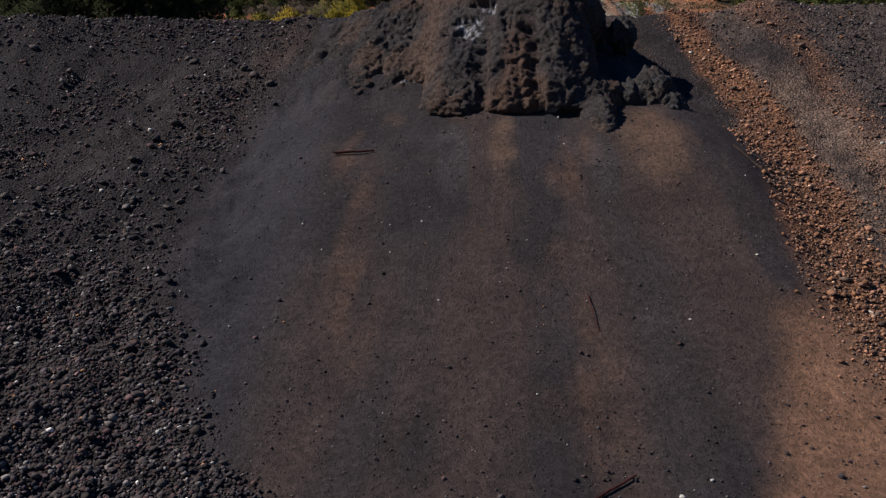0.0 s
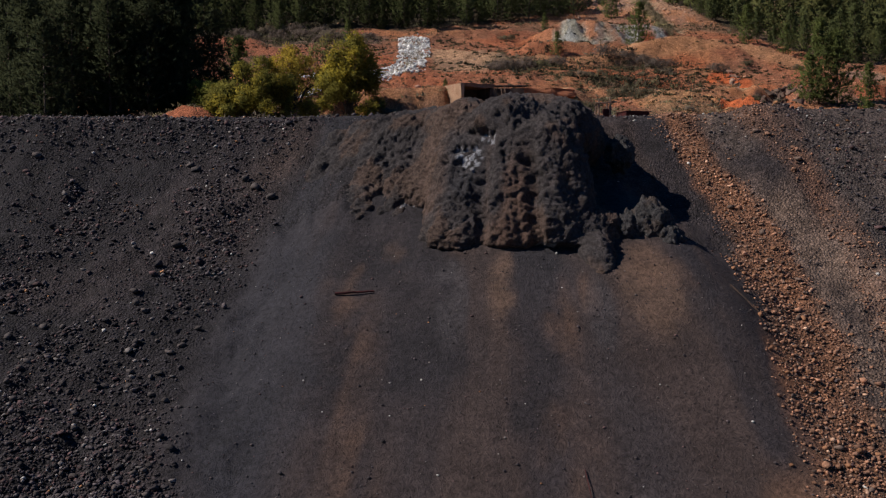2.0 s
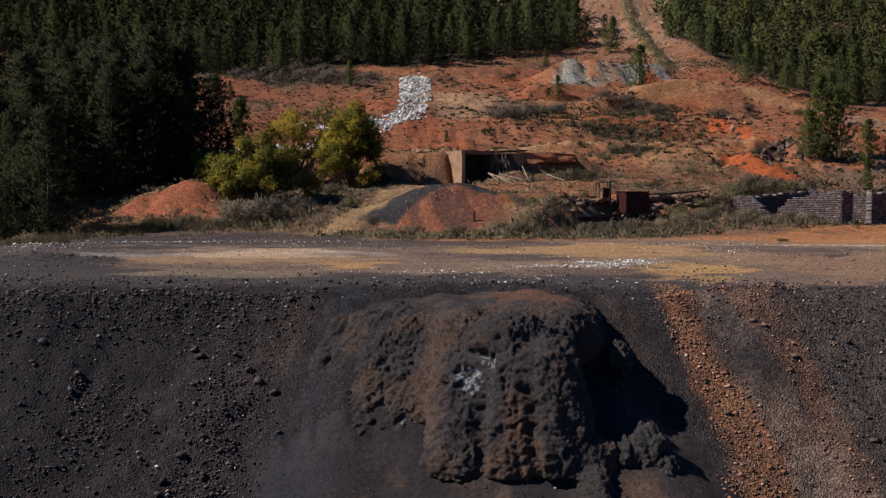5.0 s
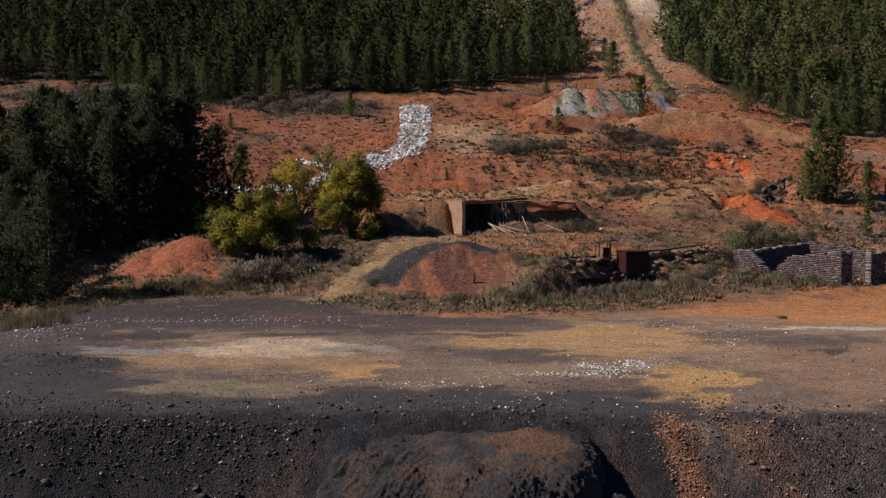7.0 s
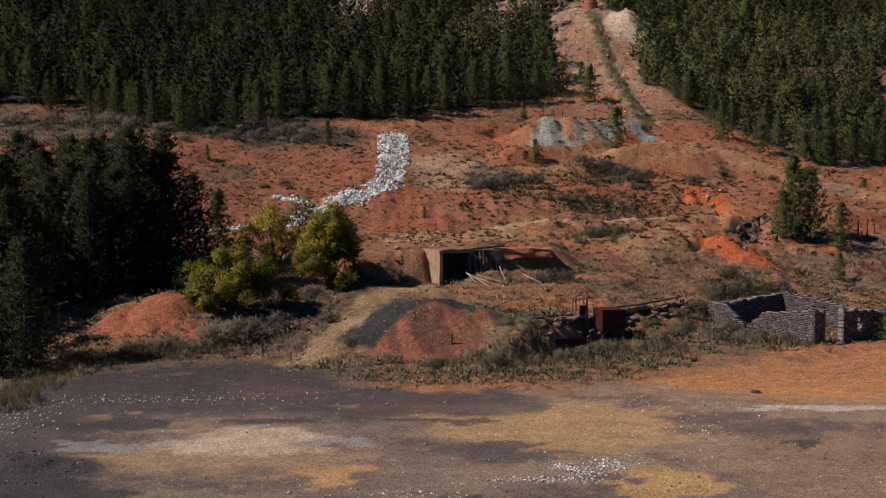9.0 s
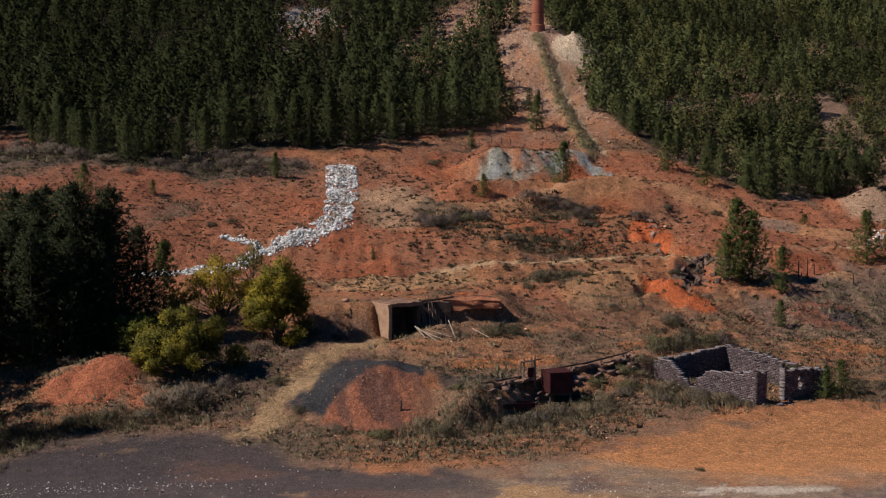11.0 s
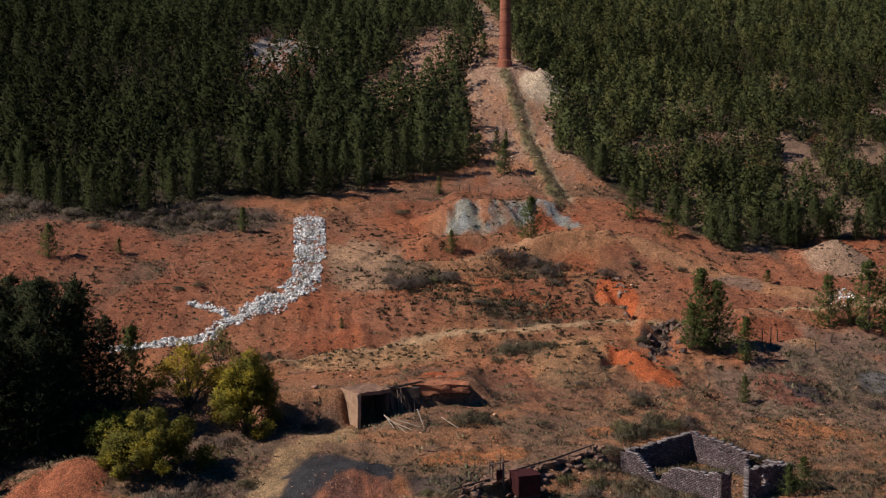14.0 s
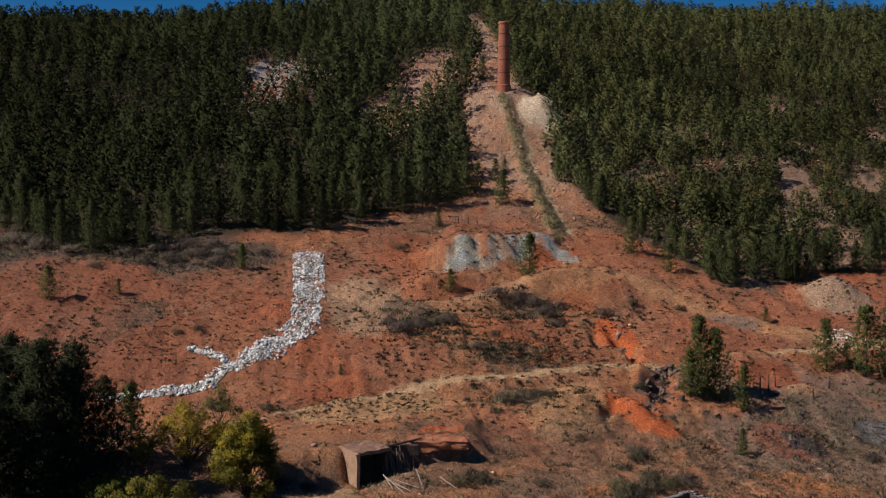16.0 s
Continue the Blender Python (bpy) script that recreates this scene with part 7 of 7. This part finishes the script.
def bushes():
    rnd = random.Random(72)
    kinds = {}

    def kind(tone, k):
        if (tone, k) not in kinds:
            lobes = []
            for j in range(7):
                a, q = j * 2.4, 0.75 * math.sqrt((j + 0.4) / 7)
                lobes.append((q * math.cos(a), q * math.sin(a), 0.22 + 0.30 * rnd.random() * (1 - q * 0.5), rnd.uniform(0.26, 0.42)))
            trunk, crown = leafy(730 + 10 * k + len(tone), lobes, 560, 0.125, 0.012, 0.12, True, 0.9, 0.32)
            top = new("bush")
            mesh_object("trunk", trunk[0], trunk[1], BARK, top)
            n = len(crown[0]) // 3
            c = np.array(BUSH_TONES[tone]) * np.random.default_rng(k).uniform(0.8, 1.2, (n, 1))
            mesh_object("foliage", crown[0], crown[1], LEAVES, top, tint=np.repeat(c, 3, 0), soft=clumped(crown[0], lobes, 0.15))
            words = {"grey": "grey-brown twiggy bush", "dark": "dark olive bush", "green": "green bush", "straw": "dry straw-coloured bush", "purple": "purplish leafless bush"}[tone]
            tagged(top, words + " growing on the disturbed mine ground", "bush", "bushes on the mine ground")
            kinds[(tone, k)] = [top, False]
        return kinds[(tone, k)]

    spots = []
    for tone, x, y, r in (("grey", -17.4, 90.3, 3.2), ("grey", -15.0, 91.0, 2.4), ("purple", -13.2, 93.5, 1.5), ("purple", -12.0, 105.5, 1.6), ("dark", 13.6, 107.2, 2.0), ("dark", 15.4, 108.0, 1.6), ("dark", 23.0, 131.0, 2.2), ("dark", 26.0, 132.5, 2.2), ("dark", 28.5, 134.0, 1.6), ("dark", 20.8, 129.0, 1.3), ("grey", 29.8, 121.4, 1.1),
                          ("dark", 32.0, 105.6, 1.9), ("dark", 34.5, 106.8, 1.9), ("green", 37.0, 108.0, 1.4), ("purple", 39.0, 108.4, 1.8), ("dark", 12.2, 193.6, 2.0), ("dark", -24.3, 155.3, 1.0), ("dark", -21.4, 156.0, 1.1), ("purple", 44.4, 163.2, 1.9), ("purple", 9.8, 154.2, 2.4), ("purple", 12.6, 155.6, 2.2), ("green", 14.8, 156.4, 1.3), ("purple", 17.6, 157.0, 2.3), ("purple", 8.2, 158.6, 1.8),
                          ("purple", 27.0, 167.0, 2.4), ("purple", 30.2, 167.6, 2.2), ("purple", 33.0, 166.4, 1.8), ("purple", 34.2, 162.4, 2.1), ("grey", 35.2, 159.8, 1.6), ("purple", 37.2, 166.0, 1.6), ("dark", 24.2, 153.6, 1.3), ("dark", 30.4, 153.2, 1.1), ("dark", 58.2, 165.6, 1.2), ("dark", 50.3, 167.0, 1.2), ("grey", 20.6, 148.0, 1.4), ("purple", -30.0, 184.0, 2.4), ("purple", -25.5, 186.0, 2.6), ("grey", -21.0, 186.5, 2.2), ("purple", -34.5, 182.0, 2.2),
                          ("dark", -9.2, 130.5, 1.3), ("purple", -38.0, 186.0, 2.4), ("grey", -33.0, 189.0, 2.2), ("purple", -28.0, 190.5, 2.4), ("purple", -23.0, 191.0, 2.2), ("grey", -18.5, 189.5, 2.0), ("purple", -14.0, 188.5, 1.8), ("purple", -21.5, 182.5, 2.0), ("grey", -42.0, 179.0, 1.8), ("purple", -66.0, 196.0, 3.0), ("grey", -76.0, 190.0, 3.0), ("grey", -58.0, 190.0, 3.2), ("grey", -63.0, 188.0, 3.2), ("purple", -53.0, 186.0, 2.6), ("grey", -47.0, 185.0, 2.2), ("purple", -70.0, 192.0, 3.0), ("straw", 27.3, 99.0, 1.2), ("green", 22.0, 96.0, 1.4), ("green", 25.0, 95.0, 1.5), ("straw", 9.4, 88.6, 1.3), ("green", 8.0, 89.8, 0.9), ("dark", 20.0, 92.5, 1.6), ("grey", 31.0, 92.0, 1.4), ("straw", 33.0, 91.0, 1.3), ("straw", 29.0, 95.0, 1.6), ("grey", 27.4, 91.4, 1.1),
                          ("dark", 22.5, 108.6, 1.0), ("dark", 35.8, 116.2, 1.4), ("grey", 44.2, 128.6, 0.9), ("straw", 4.4, 85.0, 1.2), ("green", 0.8, 81.9, 1.3), ("grey", -2.6, 84.2, 1.3), ("dark", 6.2, 82.4, 1.3), ("grey", 17.0, 88.2, 1.5), ("grey", 14.4, 86.6, 1.4), ("straw", 19.6, 88.6, 1.3), ("purple", -29.6, 99.6, 1.2), ("grey", -27.6, 102.6, 1.2), ("dark", -8.8, 95.6, 1.2), ("dark", -6.4, 88.6, 0.9), ("dark", 48.0, 97.0, 1.4), ("straw", 47.2, 93.6, 1.2), ("purple", -6.0, 109.0, 1.2), ("purple", -3.6, 109.6, 1.0),
                          ("green", 39.0, 99.0, 1.2), ("straw", 36.2, 98.0, 1.3), ("straw", 34.4, 100.6, 1.3), ("green", 41.6, 101.4, 1.2), ("dark", 43.8, 100.0, 1.1), ("green", 31.5, 107.2, 1.9), ("dark", 35.6, 109.6, 1.8), ("straw", 28.0, 101.6, 1.4), ("green", 25.6, 98.2, 1.3), ("grey", 24.0, 92.8, 1.3), ("straw", 21.6, 91.0, 1.4), ("grey", 12.4, 85.2, 1.4), ("dark", 42.5, 137.5, 1.2), ("grey", 45.0, 138.5, 1.3), ("grey", 47.0, 140.5, 1.2), ("grey", 36.5, 118.2, 1.5), ("dark", 33.5, 114.6, 1.3),
                          ("dark", 24.0, 70.8, 0.45), ("dark", -31.0, 80.0, 1.5), ("straw", -31.0, 74.5, 1.3), ("dark", -33.0, 78.0, 1.6), ("dark", -29.4, 84.4, 1.4), ("dark", -25.4, 86.6, 1.3), ("dark", -22.8, 87.6, 1.2), ("straw", -33.5, 71.5, 1.5), ("grey", -19.5, 87.8, 1.0), ("purple", 66.0, 117.0, 1.6), ("grey", 72.0, 114.5, 2.2)):
        spots.append((tone, x, y, r))
    for i, (tone, x, y, r) in enumerate(spots):
        k = kind(tone, i % 3)
        m = pose(x, y, ground(x, y) - 0.03, 0, 0, rnd.uniform(0, 360)) @ Matrix.Diagonal((r, r, r * rnd.uniform(0.8, 1.15), 1))
        if k[1]:
            ob = copy_thing(k[0], Matrix.Identity(4))
            ob.matrix_world = m
        else:
            k[0].matrix_world = m
            k[1] = True


# ---- low scrub ----
def low_scrub():
    rnd = np.random.default_rng(73)
    shapes = []
    for k in range(7):
        n = 11
        p = rnd.normal(0, 0.24, (n, 3)) * (1, 1, 0.30)
        p[:, 2] = np.abs(p[:, 2])
        w = unit(p * (1.2, 1.2, 0.4) + rnd.normal(0, 0.22, (n, 3)) + np.array([0, 0, 0.6]))
        shapes.append(blades(rnd, p, w, rnd.uniform(0.14, 0.34, n), rnd.uniform(0.07, 0.14, n)))
    for k in range(4):
        n = 16
        p = rnd.normal(0, 0.17, (n, 3)) * (1, 1, 0.5)
        p[:, 2] = np.abs(p[:, 2])
        w = unit(p * (1.0, 1.0, 0.4) + rnd.normal(0, 0.25, (n, 3)) + np.array([0, 0, 0.5]))
        shapes.append(blades(rnd, p, w, rnd.uniform(0.18, 0.36, n), rnd.uniform(0.12, 0.22, n)))
    n = 112000
    y = 70 + 150 * rnd.random(n) ** 1.25
    x = rnd.uniform(-0.46, 0.62, n) * y
    s = scrub(x, y)
    sparse = 0.12 * smooth(100, 120, y) * (y < 212) + 0.30 * bump(x, y, 3, 131, 18, 9, 15) + 0.12 * bump(x, y, -28, 160, 26, 26)
    keep = rnd.random(n) < np.clip(np.maximum(s * 0.85, sparse) * (line_distance(x, y, TRACK) > 1.2) * (line_distance(x, y, CHUTE) > 2.0), 0, 1)
    # tufts in rows along the terraced red slope
    tx, ty = np.meshgrid(np.arange(-60, -7, 1.5), np.arange(146, 186, 2.7))
    tx, ty = (tx + rnd.normal(0, 0.35, tx.shape)).ravel(), (ty + rnd.normal(0, 0.25, ty.shape) + 1.2 * wavy(tx, ty * 0, 14, 63)).ravel()
    ok = (rnd.random(len(tx)) < 0.55) & (line_distance(tx, ty, CHUTE) > 3.2)
    # thick patches on the benches and along the plantation's edge
    qx, qy = [], []
    for cx, cy, rx, ry, m in ((14, 156, 5.5, 3.2, 650), (31, 163.5, 5.0, 3.0, 550), (26, 148, 7.0, 2.6, 850), (24, 132, 4.0, 2.4, 300), (-30, 187, 11, 3.5, 900), (-62, 189, 13, 4.5, 900), (63, 120, 8, 6, 800), (50, 112, 7, 4, 400)):
        qx.append(rnd.normal(cx, rx, m)), qy.append(rnd.normal(cy, ry, m))
    qx, qy = np.concatenate(qx), np.concatenate(qy)
    far = (line_distance(qx, qy, TRACK) > 2.0) & (line_distance(qx, qy, CHUTE) > 3.5)
    qx, qy = qx[far], qy[far]
    x, y, s = np.concatenate([x[keep], tx[ok], qx]), np.concatenate([y[keep], ty[ok], qy]), np.concatenate([s[keep], 0 * tx[ok], 0 * qx + 0.9])
    size = np.clip(rnd.lognormal(-0.58, 0.48, len(x)), 0.25, 1.6) * np.where((rnd.random(len(x)) < 0.10) & (s > 0.2), 1.8, 1.0) * np.where((y > 140) & (s > 0.45), 1.4, 1.0)
    lone = (y > 118) & (s < 0.3)
    size = np.where(lone, rnd.uniform(0.5, 1.25, len(x)), size) * np.where(s > 0.25, 1.0, 0.72) * np.where(y > 120, 1.1, 1.0)
    tone = np.array([(0.165, 0.135, 0.092), (0.145, 0.126, 0.078), (0.215, 0.172, 0.11), (0.11, 0.094, 0.064), (0.165, 0.138, 0.108)])
    tint = tone[rnd.choice(5, len(x), p=(0.3, 0.25, 0.17, 0.16, 0.12))] * rnd.uniform(0.7, 1.35, (len(x), 1))
    tint = tint * np.where(y < 145, 1.35, 1.0)[:, None] * rnd.choice([0.55, 1.0, 1.25], (len(x), 1), p=(0.3, 0.4, 0.3)) * np.array([[0.98, 1.06, 1.0]])
    tint = np.where((lone | (y > 145))[:, None], tint * np.where(lone, 0.5, 0.75)[:, None], tint)
    z = height(x, y) - 0.03
    ways = [unit(q[0] * (1.0, 1.0, 0.6) + np.array([-0.03, -0.03, 0.26]) + np.repeat(rnd.normal(0, 0.06, (len(q[0]) // 3, 3)), 3, 0)) for q in shapes]
    v, f, c, w = merge(shapes, np.where(lone, rnd.integers(7, 11, len(x)), rnd.integers(0, 7, len(x))), np.stack([x, y, z], 1), np.stack([size, size, size * rnd.uniform(0.6, 1.0, len(x))], 1), rnd.uniform(0, math.tau, len(x)), tint, ways)
    tagged(mesh_object("low_scrub", v, f, LEAVES, tint=c, soft=w), "grey-brown low scrub and tussocks over red soil", "scrub", kind="stuff")
    # green and straw grass: along the flue, on the flat's sunken side and on the chute
    px, py = [], []
    for line, wide, m in ((FLUE, 0.8, 420), ([(-28, 66), (-30, 72), (-31, 80), (-26, 86), (-18, 87.5)], 1.6, 700), (CHUTE[:5], 1.5, 90), (CHUTE[5:], 0.8, 40), ([(30, 93), (34, 89.5), (26, 96)], 1.4, 420), ([(4, 83.5), (12, 86.5), (22, 89.5)], 2.0, 700), ([(36, 93), (32, 100), (40, 103)], 1.6, 160), ([(30, 106), (38, 108)], 1.3, 160), ([(48, 92), (58, 97), (66, 104)], 3.0, 420), ([(-20, 89), (-12, 91)], 2.0, 140)):
        pts = np.array(line, float)
        leg = np.concatenate([[0], np.cumsum(np.hypot(*np.diff(pts, axis=0).T))])
        q = rnd.uniform(0, leg[-1], m)
        px.append(np.interp(q, leg, pts[:, 0]) + rnd.normal(0, wide, m)), py.append(np.interp(q, leg, pts[:, 1]) + rnd.normal(0, wide * 0.7, m))
    x, y = np.concatenate(px), np.concatenate(py)
    size = rnd.uniform(0.4, 0.95, len(x)) * np.where(y > 150, 1.3, 1.0)
    shapes, ways = [], []
    for k in range(6):
        n = 26
        p = rnd.normal(0, 0.22, (n, 3)) * (1, 1, 0.05)
        w = unit(p * (0.9, 0.9, 0) + rnd.normal(0, 0.16, (n, 3)) + np.array([0, 0, 0.9]))
        shapes.append(blades(rnd, p, w, rnd.uniform(0.4, 0.9, n), rnd.uniform(0.035, 0.075, n)))
        ways.append(unit(shapes[-1][0] * (1.0, 1.0, 0.3) + np.array([-0.1, 0, 0.35])))
    tint = np.array([(0.25, 0.20, 0.135), (0.20, 0.175, 0.11), (0.30, 0.235, 0.16)])[rnd.choice(3, len(x), p=(0.4, 0.3, 0.3))] * rnd.uniform(0.7, 1.3, (len(x), 1)) * np.where(x < -15, 0.55, 1.0)[:, None]
    v, f, c, w = merge(shapes, rnd.integers(0, 6, len(x)), np.stack([x, y, height(x, y) - 0.03], 1), size, rnd.uniform(0, math.tau, len(x)), tint, ways)
    tagged(mesh_object("dry_grass", v, f, LEAVES, tint=c, soft=w), "straw and green tussock grass along the old flue", "grass", kind="stuff")


tall_pines()
lone_pines()
wattles()
bushes()
low_scrub()
